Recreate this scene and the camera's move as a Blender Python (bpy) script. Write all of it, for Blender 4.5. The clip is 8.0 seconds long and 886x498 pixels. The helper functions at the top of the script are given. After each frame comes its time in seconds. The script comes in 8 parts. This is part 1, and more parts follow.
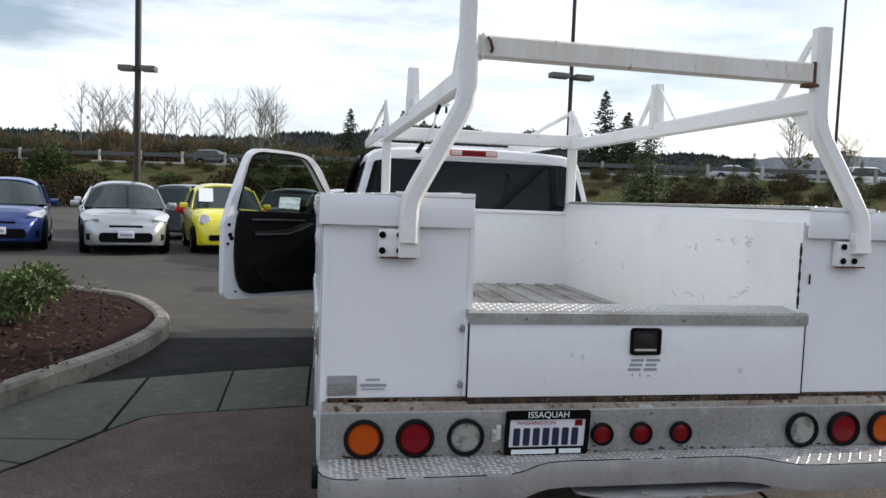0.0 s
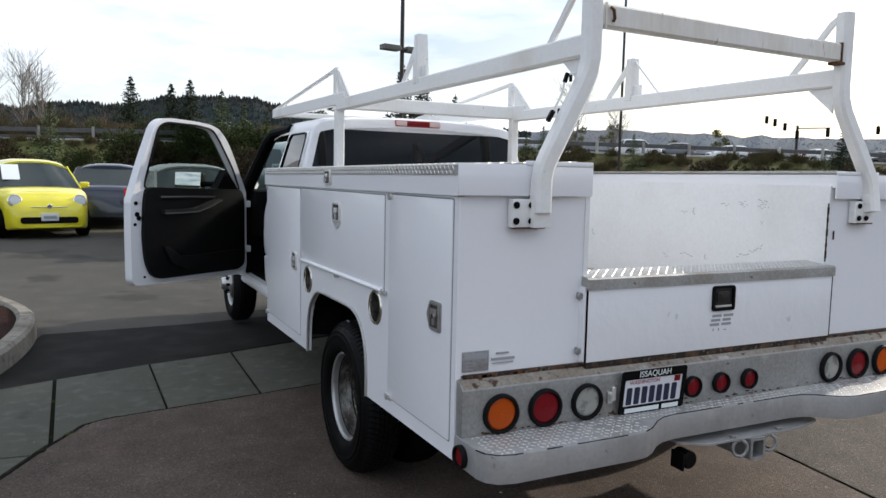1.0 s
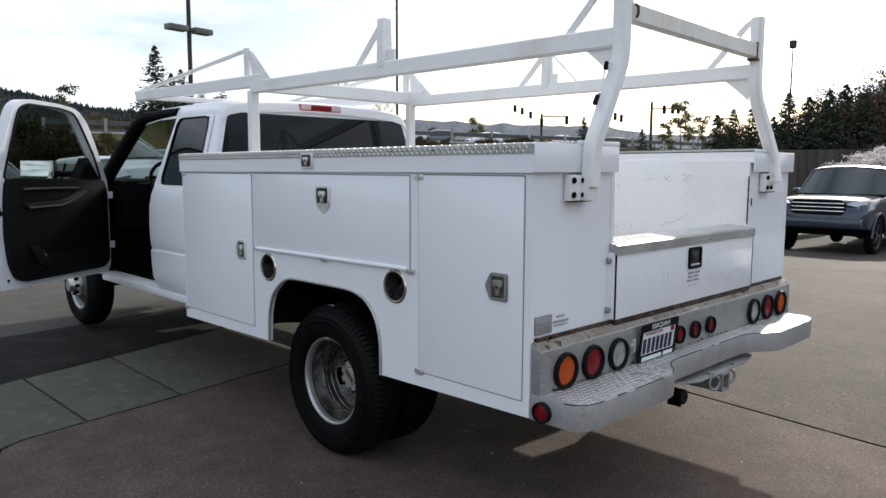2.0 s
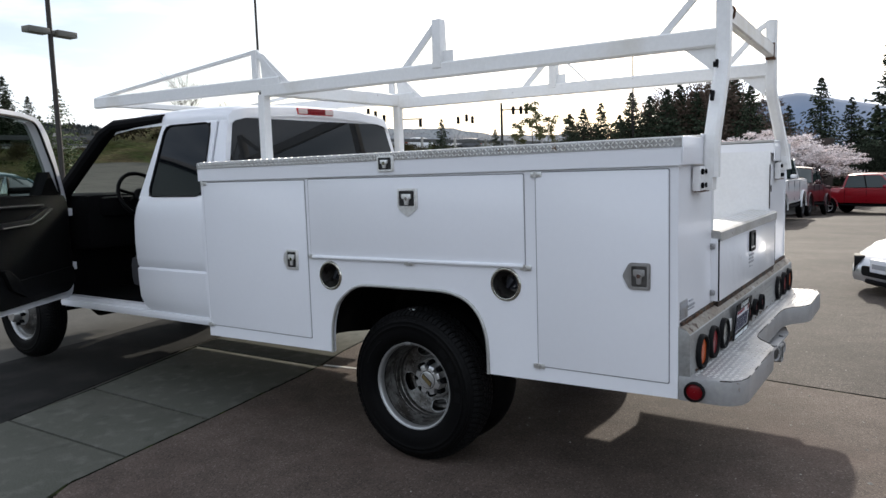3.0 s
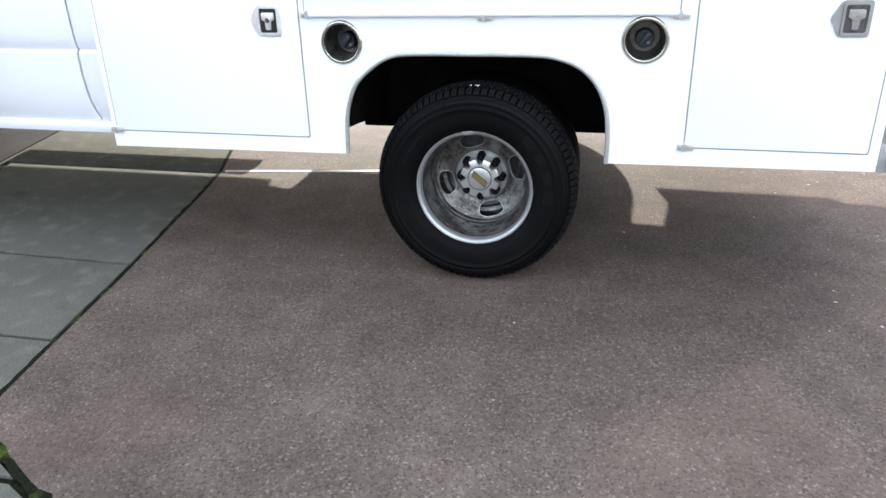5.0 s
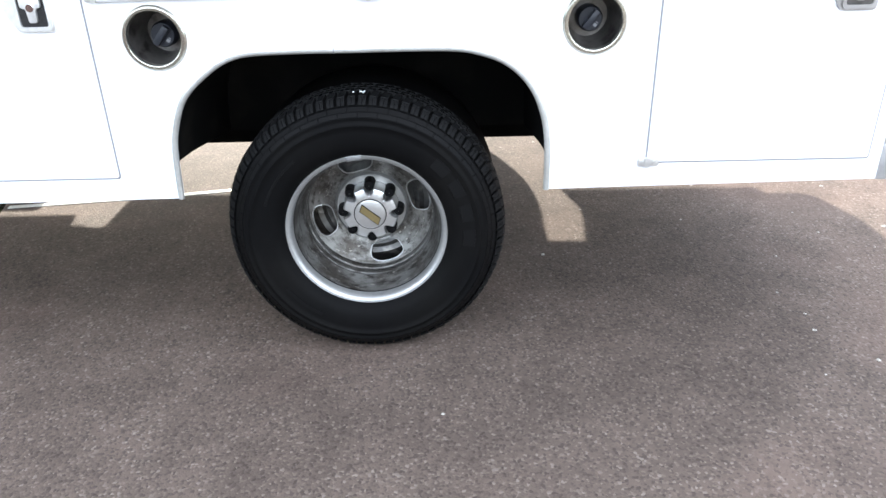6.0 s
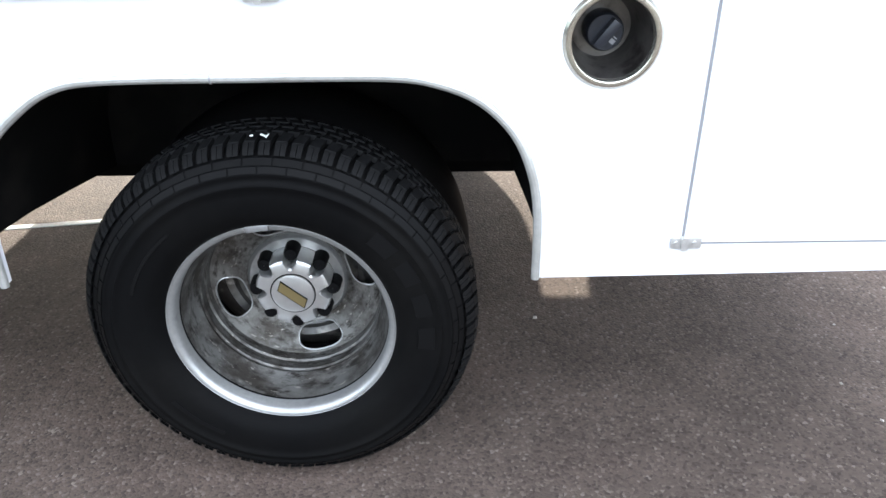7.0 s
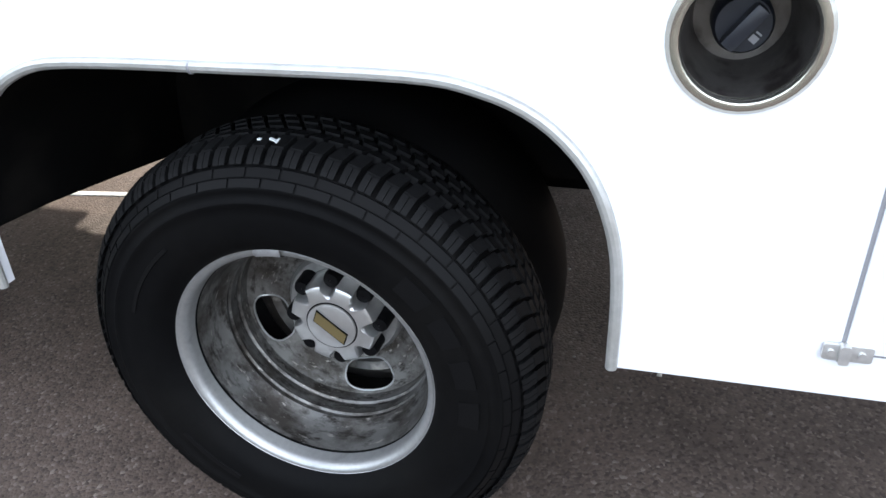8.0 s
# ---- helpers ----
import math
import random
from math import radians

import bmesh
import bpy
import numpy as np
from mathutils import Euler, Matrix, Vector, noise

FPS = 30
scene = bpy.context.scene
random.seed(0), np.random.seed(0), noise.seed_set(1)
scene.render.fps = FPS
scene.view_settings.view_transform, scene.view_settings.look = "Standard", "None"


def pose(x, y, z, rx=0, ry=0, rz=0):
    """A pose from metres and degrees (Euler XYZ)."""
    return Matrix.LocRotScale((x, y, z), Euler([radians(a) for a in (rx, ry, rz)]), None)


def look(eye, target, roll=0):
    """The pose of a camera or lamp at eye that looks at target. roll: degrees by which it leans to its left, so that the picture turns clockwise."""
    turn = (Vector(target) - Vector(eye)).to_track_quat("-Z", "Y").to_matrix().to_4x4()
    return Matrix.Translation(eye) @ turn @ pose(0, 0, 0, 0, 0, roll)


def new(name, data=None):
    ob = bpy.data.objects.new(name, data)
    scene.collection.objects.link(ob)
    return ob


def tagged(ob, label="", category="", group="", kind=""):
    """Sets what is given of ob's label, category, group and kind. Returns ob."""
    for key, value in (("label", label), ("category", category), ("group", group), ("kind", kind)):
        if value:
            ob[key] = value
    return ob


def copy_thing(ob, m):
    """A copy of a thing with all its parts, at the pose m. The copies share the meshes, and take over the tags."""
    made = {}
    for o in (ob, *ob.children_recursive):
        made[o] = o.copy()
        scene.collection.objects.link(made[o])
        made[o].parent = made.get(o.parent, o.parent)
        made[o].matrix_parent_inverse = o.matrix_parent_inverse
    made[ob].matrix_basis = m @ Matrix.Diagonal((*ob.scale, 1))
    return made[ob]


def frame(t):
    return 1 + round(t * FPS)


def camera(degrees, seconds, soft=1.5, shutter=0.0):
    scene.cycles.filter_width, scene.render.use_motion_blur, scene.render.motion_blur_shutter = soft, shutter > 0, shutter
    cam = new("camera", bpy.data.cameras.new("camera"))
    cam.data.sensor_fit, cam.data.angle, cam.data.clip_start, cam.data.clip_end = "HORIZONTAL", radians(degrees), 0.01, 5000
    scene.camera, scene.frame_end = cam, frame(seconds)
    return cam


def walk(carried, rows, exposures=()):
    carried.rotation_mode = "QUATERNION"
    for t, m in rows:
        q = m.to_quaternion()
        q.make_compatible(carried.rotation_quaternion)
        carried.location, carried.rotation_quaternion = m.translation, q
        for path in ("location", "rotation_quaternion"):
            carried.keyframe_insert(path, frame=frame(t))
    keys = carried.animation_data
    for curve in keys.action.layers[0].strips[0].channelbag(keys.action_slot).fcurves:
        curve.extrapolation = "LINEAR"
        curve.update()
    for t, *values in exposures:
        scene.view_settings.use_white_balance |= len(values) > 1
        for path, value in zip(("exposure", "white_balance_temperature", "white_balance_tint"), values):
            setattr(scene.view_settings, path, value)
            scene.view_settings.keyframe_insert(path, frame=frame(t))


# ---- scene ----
cam = camera(62.0, 8.0)
PATH = [
    (0, (-0.047, -2.64, 1.581), (0.309, -0.677, 1.444), 2.07),
    (0.1, (-0.155, -2.628, 1.574), (0.279, -0.681, 1.432), 2.12),
    (0.2, (-0.264, -2.613, 1.567), (0.123, -0.657, 1.416), 2.16),
    (0.3, (-0.374, -2.592, 1.561), (0.059, -0.646, 1.401), 2.11),
    (0.4, (-0.484, -2.564, 1.556), (0.041, -0.641, 1.384), 2.15),
    (0.5, (-0.595, -2.523, 1.552), (0.001, -0.622, 1.37), 2.19),
    (0.7, (-0.822, -2.406, 1.543), (-0.094, -0.555, 1.335), 1.84),
    (1, (-1.158, -2.224, 1.535), (-0.275, -0.44, 1.342), 1.21),
    (1.5, (-1.67, -2.037, 1.518), (-0.512, -0.42, 1.303), 0.06),
    (1.7, (-1.862, -1.915, 1.504), (-0.592, -0.388, 1.273), 0.26),
    (2.8, (-2.786, -1.024, 1.482), (-1.178, 0.152, 1.304), -1.59),
    (3, (-2.89, -0.834, 1.486), (-1.239, 0.275, 1.272), -1.81),
    (3.3, (-2.998, -0.581, 1.462), (-1.307, 0.449, 1.184), -1.75),
    (3.5, (-3.101, -0.41, 1.452), (-1.371, 0.511, 1.054), -0.89),
    (3.8, (-3.074, -0.081, 1.418), (-1.318, 0.717, 0.889), -1.1),
    (4, (-3.051, 0.151, 1.412), (-1.287, 0.873, 0.809), -1.13),
    (4.2, (-3.021, 0.336, 1.383), (-1.249, 0.99, 0.725), -0.43),
    (5.3, (-2.374, 1.04, 1.295), (-0.596, 1.351, 0.433), -1.62),
    (5.5, (-2.237, 1.126, 1.263), (-0.453, 1.334, 0.384), -0.77),
    (6, (-1.822, 1.15, 1.266), (-0.03, 1.148, 0.378), -1.19),
    (6.5, (-1.488, 1.089, 1.227), (0.297, 1.124, 0.327), -0.97),
    (7, (-1.156, 1.039, 1.223), (0.603, 1.039, 0.27), -0.69),
    (7.25, (-1.018, 0.976, 1.2), (0.718, 1.103, 0.215), -0.96),
    (7.5, (-0.911, 0.916, 1.172), (0.82, 1.265, 0.233), -1.22),
    (8, (-0.778, 0.86, 1.153), (0.883, 1.356, 0.156), -2.54),
]
walk(cam, [(t, look(eye, target, roll)) for t, eye, target, roll in PATH],
     exposures=[(0, 0.25, 6700, 10), (1.0, 0.31, 6680, 10), (1.6, 0.33, 6620, 10), (2.8, 0.32, 6600, 10), (3.2, 0.42, 6550, 10), (3.6, 0.64, 6600, 10), (4.0, 1.08, 6720, 10), (4.2, 1.22, 6700, 10), (5.3, 2.15, 6480, 9), (5.7, 2.35, 6480, 9), (6.1, 2.55, 6580, 9), (6.6, 2.54, 6580, 9), (7.0, 2.44, 6560, 9), (7.3, 2.35, 6550, 10), (7.5, 2.20, 6530, 10), (8.0, 2.10, 6520, 10)])

# ---- light: low sun over the far side of the truck, bright hazy sky ----
SUN_AZ, SUN_EL = radians(76.2), radians(25.0)
world = bpy.data.worlds.new("sky")
scene.world = world
world.use_nodes = True
wn, wl = world.node_tree.nodes, world.node_tree.links
wn.clear()
w_out = wn.new("ShaderNodeOutputWorld")
w_bg = wn.new("ShaderNodeBackground")
w_sky = wn.new("ShaderNodeTexSky")
w_sky.sky_type = "NISHITA"
w_sky.sun_disc = False
w_sky.sun_elevation, w_sky.sun_rotation = SUN_EL, SUN_AZ
w_sky.dust_density, w_sky.ozone_density = 2.0, 1.5
w_co = wn.new("ShaderNodeTexCoord")
w_map = wn.new("ShaderNodeMapping")
w_map.inputs["Scale"].default_value = (1.6, 1.6, 7.0)
w_noise = wn.new("ShaderNodeTexNoise")
w_noise.inputs["Scale"].default_value = 1.3
w_noise.inputs["Detail"].default_value = 6
w_noise.inputs["Roughness"].default_value = 0.55
w_ramp = wn.new("ShaderNodeValToRGB")
w_ramp.color_ramp.elements[0].position, w_ramp.color_ramp.elements[1].position = 0.39, 0.66
w_ramp.color_ramp.elements[0].color = (0.10, 0.10, 0.10, 1)
w_mix = wn.new("ShaderNodeMix")
w_mix.data_type = "RGBA"
w_mix.inputs["B"].default_value = (10.2, 10.9, 12.2, 1)
wl.new(w_co.outputs["Generated"], w_map.inputs["Vector"])
wl.new(w_map.outputs["Vector"], w_noise.inputs["Vector"])
wl.new(w_noise.outputs["Fac"], w_ramp.inputs["Fac"])
wl.new(w_ramp.outputs["Color"], w_mix.inputs["Factor"])
wl.new(w_sky.outputs["Color"], w_mix.inputs["A"])
wl.new(w_mix.outputs["Result"], w_bg.inputs["Color"])
wl.new(w_bg.outputs["Background"], w_out.inputs["Surface"])
w_bg.inputs["Strength"].default_value = 0.123

sun = new("sun", bpy.data.lights.new("sun", "SUN"))
sun.data.energy, sun.data.angle, sun.data.color = 3.2, radians(1.0), (1.0, 0.94, 0.84)
sun.matrix_world = look((math.sin(SUN_AZ) * 60, math.cos(SUN_AZ) * 60, 60 * math.tan(SUN_EL)), (0, 0, 0))

# ---- materials ----


def mat(name, base, rough=0.5, metal=0.0, blotch=None, grain=None, bump=None, coat=0.0, transmission=0.0, ior=1.45, emit=0.0,
        island=0.0, pick=0.0, stretch=None, alpha=1.0, spec=0.5):
    """blotch: (scale, low, high, colour); grain: (scale, amount); bump: (scale, strength, distance); island or pick: how far the
    value wanders from piece to piece."""
    m = bpy.data.materials.new(name)
    m.use_nodes = True
    n, l = m.node_tree.nodes, m.node_tree.links
    b = n["Principled BSDF"]
    b.inputs["Roughness"].default_value = rough
    b.inputs["Metallic"].default_value = metal
    b.inputs["Coat Weight"].default_value = coat
    b.inputs["Coat Roughness"].default_value = 0.06
    b.inputs["Transmission Weight"].default_value = transmission
    b.inputs["IOR"].default_value = ior
    b.inputs["Alpha"].default_value = alpha
    b.inputs["Specular IOR Level"].default_value = spec
    if emit:
        b.inputs["Emission Color"].default_value = (*base, 1)
        b.inputs["Emission Strength"].default_value = emit
    tc = n.new("ShaderNodeTexCoord")
    vec = tc.outputs["Object"]
    if stretch:
        mp = n.new("ShaderNodeMapping")
        mp.inputs["Scale"].default_value = stretch
        l.new(vec, mp.inputs["Vector"])
        vec = mp.outputs["Vector"]
    rgb = n.new("ShaderNodeRGB")
    rgb.outputs[0].default_value = (*base, 1)
    col = rgb.outputs[0]

    def noise_node(scale, detail=5):
        t = n.new("ShaderNodeTexNoise")
        t.inputs["Scale"].default_value = scale
        t.inputs["Detail"].default_value = detail
        l.new(vec, t.inputs["Vector"])
        return t.outputs["Fac"]

    for spec in ([blotch] if blotch and not isinstance(blotch, list) else (blotch or [])):
        scale, lo, hi, c = spec
        r = n.new("ShaderNodeMapRange")
        r.inputs["From Min"].default_value, r.inputs["From Max"].default_value = lo, hi
        l.new(noise_node(scale), r.inputs["Value"])
        mx = n.new("ShaderNodeMix")
        mx.data_type = "RGBA"
        l.new(r.outputs["Result"], mx.inputs["Factor"])
        l.new(col, mx.inputs["A"])
        mx.inputs["B"].default_value = (*c, 1)
        col = mx.outputs["Result"]
    vary = []
    if grain:
        r = n.new("ShaderNodeMapRange")
        r.inputs["From Min"].default_value, r.inputs["From Max"].default_value = 0.3, 0.7
        r.inputs["To Min"].default_value, r.inputs["To Max"].default_value = 1 - grain[1], 1 + grain[1]
        l.new(noise_node(grain[0], 3), r.inputs["Value"])
        vary.append(r.outputs["Result"])
    if island or pick:
        src = n.new("ShaderNodeNewGeometry").outputs["Random Per Island"] if island else n.new("ShaderNodeObjectInfo").outputs["Random"]
        r = n.new("ShaderNodeMapRange")
        k = island or pick
        r.inputs["To Min"].default_value, r.inputs["To Max"].default_value = 1 - k, 1 + k
        l.new(src, r.inputs["Value"])
        vary.append(r.outputs["Result"])
    for v in vary:
        h = n.new("ShaderNodeVectorMath")
        h.operation = "SCALE"
        l.new(col, h.inputs[0])
        l.new(v, h.inputs["Scale"])
        col = h.outputs["Vector"]
    l.new(col, b.inputs["Base Color"])
    if bump:
        bp = n.new("ShaderNodeBump")
        bp.inputs["Strength"].default_value = bump[1]
        bp.inputs["Distance"].default_value = bump[2]
        l.new(noise_node(bump[0], 4), bp.inputs["Height"])
        l.new(bp.outputs["Normal"], b.inputs["Normal"])
    return m


def aggregate(name, tint, pale, dark, stone=150.0, rough=0.8, stain=None):
    """Exposed-aggregate concrete: small stones of several colours in a mortar, with broad stains."""
    m = bpy.data.materials.new(name)
    m.use_nodes = True
    n, l = m.node_tree.nodes, m.node_tree.links
    b = n["Principled BSDF"]
    b.inputs["Roughness"].default_value = rough
    b.inputs["Specular IOR Level"].default_value = 0.12
    tc = n.new("ShaderNodeTexCoord")
    v = n.new("ShaderNodeTexVoronoi")
    v.inputs["Scale"].default_value = stone
    l.new(tc.outputs["Object"], v.inputs["Vector"])
    sep = n.new("ShaderNodeSeparateColor")
    l.new(v.outputs["Color"], sep.inputs["Color"])
    ramp = n.new("ShaderNodeValToRGB")
    e = ramp.color_ramp.elements
    e[0].position, e[0].color = 0.0, (*dark, 1)
    e[1].position, e[1].color = 1.0, (*pale, 1)
    for p, c in ((0.35, tint), (0.8, tint), (0.96, tuple(0.5 * (a + c) for a, c in zip(tint, pale)))):
        q = e.new(p)
        q.color = (*c, 1)
    l.new(sep.outputs[0], ramp.inputs["Fac"])
    col = ramp.outputs["Color"]
    if stain:
        t = n.new("ShaderNodeTexNoise")
        t.inputs["Scale"].default_value, t.inputs["Detail"].default_value = 1.1, 4
        l.new(tc.outputs["Object"], t.inputs["Vector"])
        r = n.new("ShaderNodeMapRange")
        r.inputs["From Min"].default_value, r.inputs["From Max"].default_value = 0.52, 0.72
        r.inputs["To Max"].default_value = 0.4
        l.new(t.outputs["Fac"], r.inputs["Value"])
        mx = n.new("ShaderNodeMix")
        mx.data_type = "RGBA"
        l.new(r.outputs["Result"], mx.inputs["Factor"])
        l.new(col, mx.inputs["A"])
        mx.inputs["B"].default_value = (*stain, 1)
        col = mx.outputs["Result"]
    for scale, lo, hi, a, c in ((0.7, 0.35, 0.7, 0.72, 1.15), (5.0, 0.3, 0.7, 0.82, 1.15), (45.0, 0.3, 0.7, 0.9, 1.1)):
        t = n.new("ShaderNodeTexNoise")
        t.inputs["Scale"].default_value = scale
        t.inputs["Detail"].default_value = 5
        l.new(tc.outputs["Object"], t.inputs["Vector"])
        r = n.new("ShaderNodeMapRange")
        r.inputs["From Min"].default_value, r.inputs["From Max"].default_value = lo, hi
        r.inputs["To Min"].default_value, r.inputs["To Max"].default_value = a, c
        l.new(t.outputs["Fac"], r.inputs["Value"])
        h = n.new("ShaderNodeVectorMath")
        h.operation = "SCALE"
        l.new(col, h.inputs[0])
        l.new(r.outputs["Result"], h.inputs["Scale"])
        col = h.outputs["Vector"]
    l.new(col, b.inputs["Base Color"])
    bp = n.new("ShaderNodeBump")
    bp.inputs["Strength"].default_value = 0.5
    bp.inputs["Distance"].default_value = 0.004
    bp.invert = True
    l.new(v.outputs["Distance"], bp.inputs["Height"])
    l.new(bp.outputs["Normal"], b.inputs["Normal"])
    return m


RUST = (0.075, 0.036, 0.020)
M_WHITE = mat("white_truck_paint", (0.80, 0.81, 0.84), 0.32, coat=0.4, blotch=(0.9, 0.45, 0.85, (0.76, 0.77, 0.79)), grain=(40, 0.006))
M_BED = mat("scuffed_white_paint", (0.79, 0.80, 0.81), 0.4, blotch=[(2.0, 0.55, 0.85, (0.70, 0.70, 0.69)), (14, 0.74, 0.77, (0.40, 0.38, 0.36))], grain=(60, 0.03))
M_RACK = mat("weathered_white_rack_paint", (0.79, 0.79, 0.78), 0.4, blotch=[(3.5, 0.55, 0.85, (0.66, 0.63, 0.57)), (22, 0.72, 0.78, RUST)], grain=(50, 0.03))
M_RUSTY = mat("rust_streaked_white_paint", (0.74, 0.72, 0.68), 0.5, blotch=[(4, 0.45, 0.8, (0.60, 0.54, 0.44)), (34, 0.66, 0.74, (0.16, 0.11, 0.07))], grain=(60, 0.05), stretch=(1, 1, 0.22))
M_RUST = mat("rust", RUST, 0.85, blotch=(30, 0.45, 0.7, (0.14, 0.065, 0.03)), grain=(120, 0.25), bump=(150, 0.5, 0.003))
M_SKIRT = mat("galvanised_bumper_skirt", (0.385, 0.385, 0.385), 0.42, 0.35, blotch=[(3, 0.40, 0.70, (0.29, 0.285, 0.28)), (11, 0.55, 0.75, (0.44, 0.43, 0.41)), (24, 0.70, 0.75, (0.16, 0.11, 0.07))], grain=(60, 0.06))
M_LEDGE = mat("rust_stained_ledge", (0.25, 0.225, 0.19), 0.8, blotch=[(5, 0.46, 0.66, (0.17, 0.125, 0.09)), (26, 0.58, 0.66, (0.06, 0.032, 0.02)), (9, 0.62, 0.72, (0.40, 0.39, 0.36))], grain=(90, 0.2))
M_STEEL = mat("worn_grey_bumper_steel", (0.34, 0.345, 0.34), 0.42, 0.55, blotch=[(4, 0.45, 0.75, (0.28, 0.265, 0.235)), (10, 0.6, 0.72, (0.42, 0.42, 0.41)), (26, 0.69, 0.74, (0.15, 0.10, 0.065))], grain=(70, 0.12), bump=(60, 0.15, 0.002))
M_PLATEBASE = mat("dull_tread_plate", (0.40, 0.40, 0.39), 0.45, 0.5, blotch=[(5, 0.42, 0.72, (0.30, 0.285, 0.26)), (30, 0.66, 0.72, (0.17, 0.11, 0.07))], grain=(90, 0.15))
M_LOZENGE = mat("polished_tread_lozenges", (0.69, 0.685, 0.665), 0.4, 0.35, blotch=(7, 0.45, 0.7, (0.66, 0.64, 0.60)), grain=(90, 0.1))
M_PAN = mat("dull_latch_recess", (0.035, 0.034, 0.034), 0.4, 0.6, grain=(80, 0.2))
M_PAN2 = mat("grey_latch_recess", (0.11, 0.105, 0.10), 0.4, 0.6, blotch=(40, 0.45, 0.65, (0.05, 0.048, 0.046)), grain=(80, 0.2))
M_STAIN = mat("stainless_steel", (0.82, 0.815, 0.80), 0.36, 0.8, grain=(60, 0.08))
M_DULL = mat("dull_grey_latch_steel", (0.36, 0.35, 0.34), 0.4, 0.6, blotch=(30, 0.45, 0.7, (0.27, 0.26, 0.25)), grain=(60, 0.1))
M_CHROME = mat("chrome", (0.8, 0.8, 0.8), 0.08, 1.0)
M_BLACK = mat("black_rubber_seal", (0.006, 0.006, 0.0065), 0.6, spec=0.15, grain=(60, 0.2))
M_SEAM = mat("grey_door_seal", (0.24, 0.24, 0.25), 0.7)
M_PLAST = mat("black_plastic", (0.003, 0.003, 0.0034), 0.5, spec=0.12, grain=(80, 0.15), bump=(400, 0.2, 0.0005))
M_TRIM = mat("dark_grey_trim", (0.004, 0.004, 0.0044), 0.7, spec=0.07, grain=(50, 0.15))
M_DOORTRIM = mat("charcoal_door_trim", (0.0048, 0.0048, 0.0051), 0.5, spec=0.15, grain=(80, 0.15), bump=(400, 0.2, 0.0005))
M_SEAT = mat("grey_seat_fabric", (0.05, 0.05, 0.055), 0.9, grain=(200, 0.25), bump=(500, 0.3, 0.001))
M_TYRE = mat("tyre_rubber", (0.0026, 0.0026, 0.0028), 0.6, spec=0.075, blotch=(4, 0.45, 0.75, (0.0048, 0.0046, 0.0044)), grain=(60, 0.15), bump=(300, 0.15, 0.0006))
M_UNDER = mat("grimy_black_underbody", (0.003, 0.003, 0.003), 0.9, spec=0.06, blotch=(6, 0.5, 0.7, (0.009, 0.008, 0.007)))
M_RIM = mat("road_grimed_steel_rim", (0.168, 0.168, 0.162), 0.44, 0.75, blotch=[(9, 0.38, 0.64, (0.07, 0.063, 0.056)), (34, 0.56, 0.68, (0.29, 0.27, 0.245))], stretch=(1, 0.6, 0.6), grain=(90, 0.2))
M_LIP = mat("bright_rim_lip", (0.43, 0.435, 0.43), 0.4, 0.75, blotch=[(20, 0.6, 0.75, (0.30, 0.30, 0.30)), (5, 0.4, 0.7, (0.35, 0.355, 0.35))], grain=(120, 0.06))


def ringed(name, base, grime, scratch, cy, cz, rough=0.4, metal=0.75):
    """Metal turned about the axle through (cy, cz): grime and scratches run round it in rings."""
    m = mat(name, base, rough, metal)
    n, l = m.node_tree.nodes, m.node_tree.links
    tc, sp = n.new("ShaderNodeTexCoord"), n.new("ShaderNodeSeparateXYZ")
    l.new(tc.outputs["Object"], sp.inputs["Vector"])

    def calc(op, a, b=None):
        q = n.new("ShaderNodeMath")
        q.operation = op
        for i, v in enumerate((a, b)):
            if isinstance(v, (int, float)):
                q.inputs[i].default_value = v
            elif v is not None:
                l.new(v, q.inputs[i])
        return q.outputs[0]

    y, z = calc("SUBTRACT", sp.outputs["Y"], cy), calc("SUBTRACT", sp.outputs["Z"], cz)
    rad = calc("SQRT", calc("ADD", calc("MULTIPLY", y, y), calc("MULTIPLY", z, z)))
    ang = calc("ARCTAN2", z, y)
    col = base
    for dense, turn, lo, hi, c in ((16, 2.2, 0.40, 0.62, grime), (70, 5.0, 0.50, 0.66, tuple(k * 0.55 for k in grime)), (120, 7.0, 0.60, 0.70, scratch), (9, 1.3, 0.58, 0.72, tuple(0.5 * (a + b) for a, b in zip(base, scratch)))):
        cv = n.new("ShaderNodeCombineXYZ")
        l.new(calc("MULTIPLY", sp.outputs["X"], dense), cv.inputs["X"])
        l.new(calc("MULTIPLY", rad, dense), cv.inputs["Y"])
        l.new(calc("MULTIPLY", ang, turn), cv.inputs["Z"])
        t = n.new("ShaderNodeTexNoise")
        t.inputs["Scale"].default_value, t.inputs["Detail"].default_value, t.inputs["Roughness"].default_value = 1.0, 5, 0.65
        l.new(cv.outputs["Vector"], t.inputs["Vector"])
        r = n.new("ShaderNodeMapRange")
        r.inputs["From Min"].default_value, r.inputs["From Max"].default_value = lo, hi
        l.new(t.outputs["Fac"], r.inputs["Value"])
        mx = n.new("ShaderNodeMix")
        mx.data_type = "RGBA"
        l.new(r.outputs["Result"], mx.inputs["Factor"])
        if col is base:
            mx.inputs["A"].default_value = (*base, 1)
        else:
            l.new(col, mx.inputs["A"])
        mx.inputs["B"].default_value = (*c, 1)
        col = mx.outputs["Result"]
    l.new(col, n["Principled BSDF"].inputs["Base Color"])
    return m


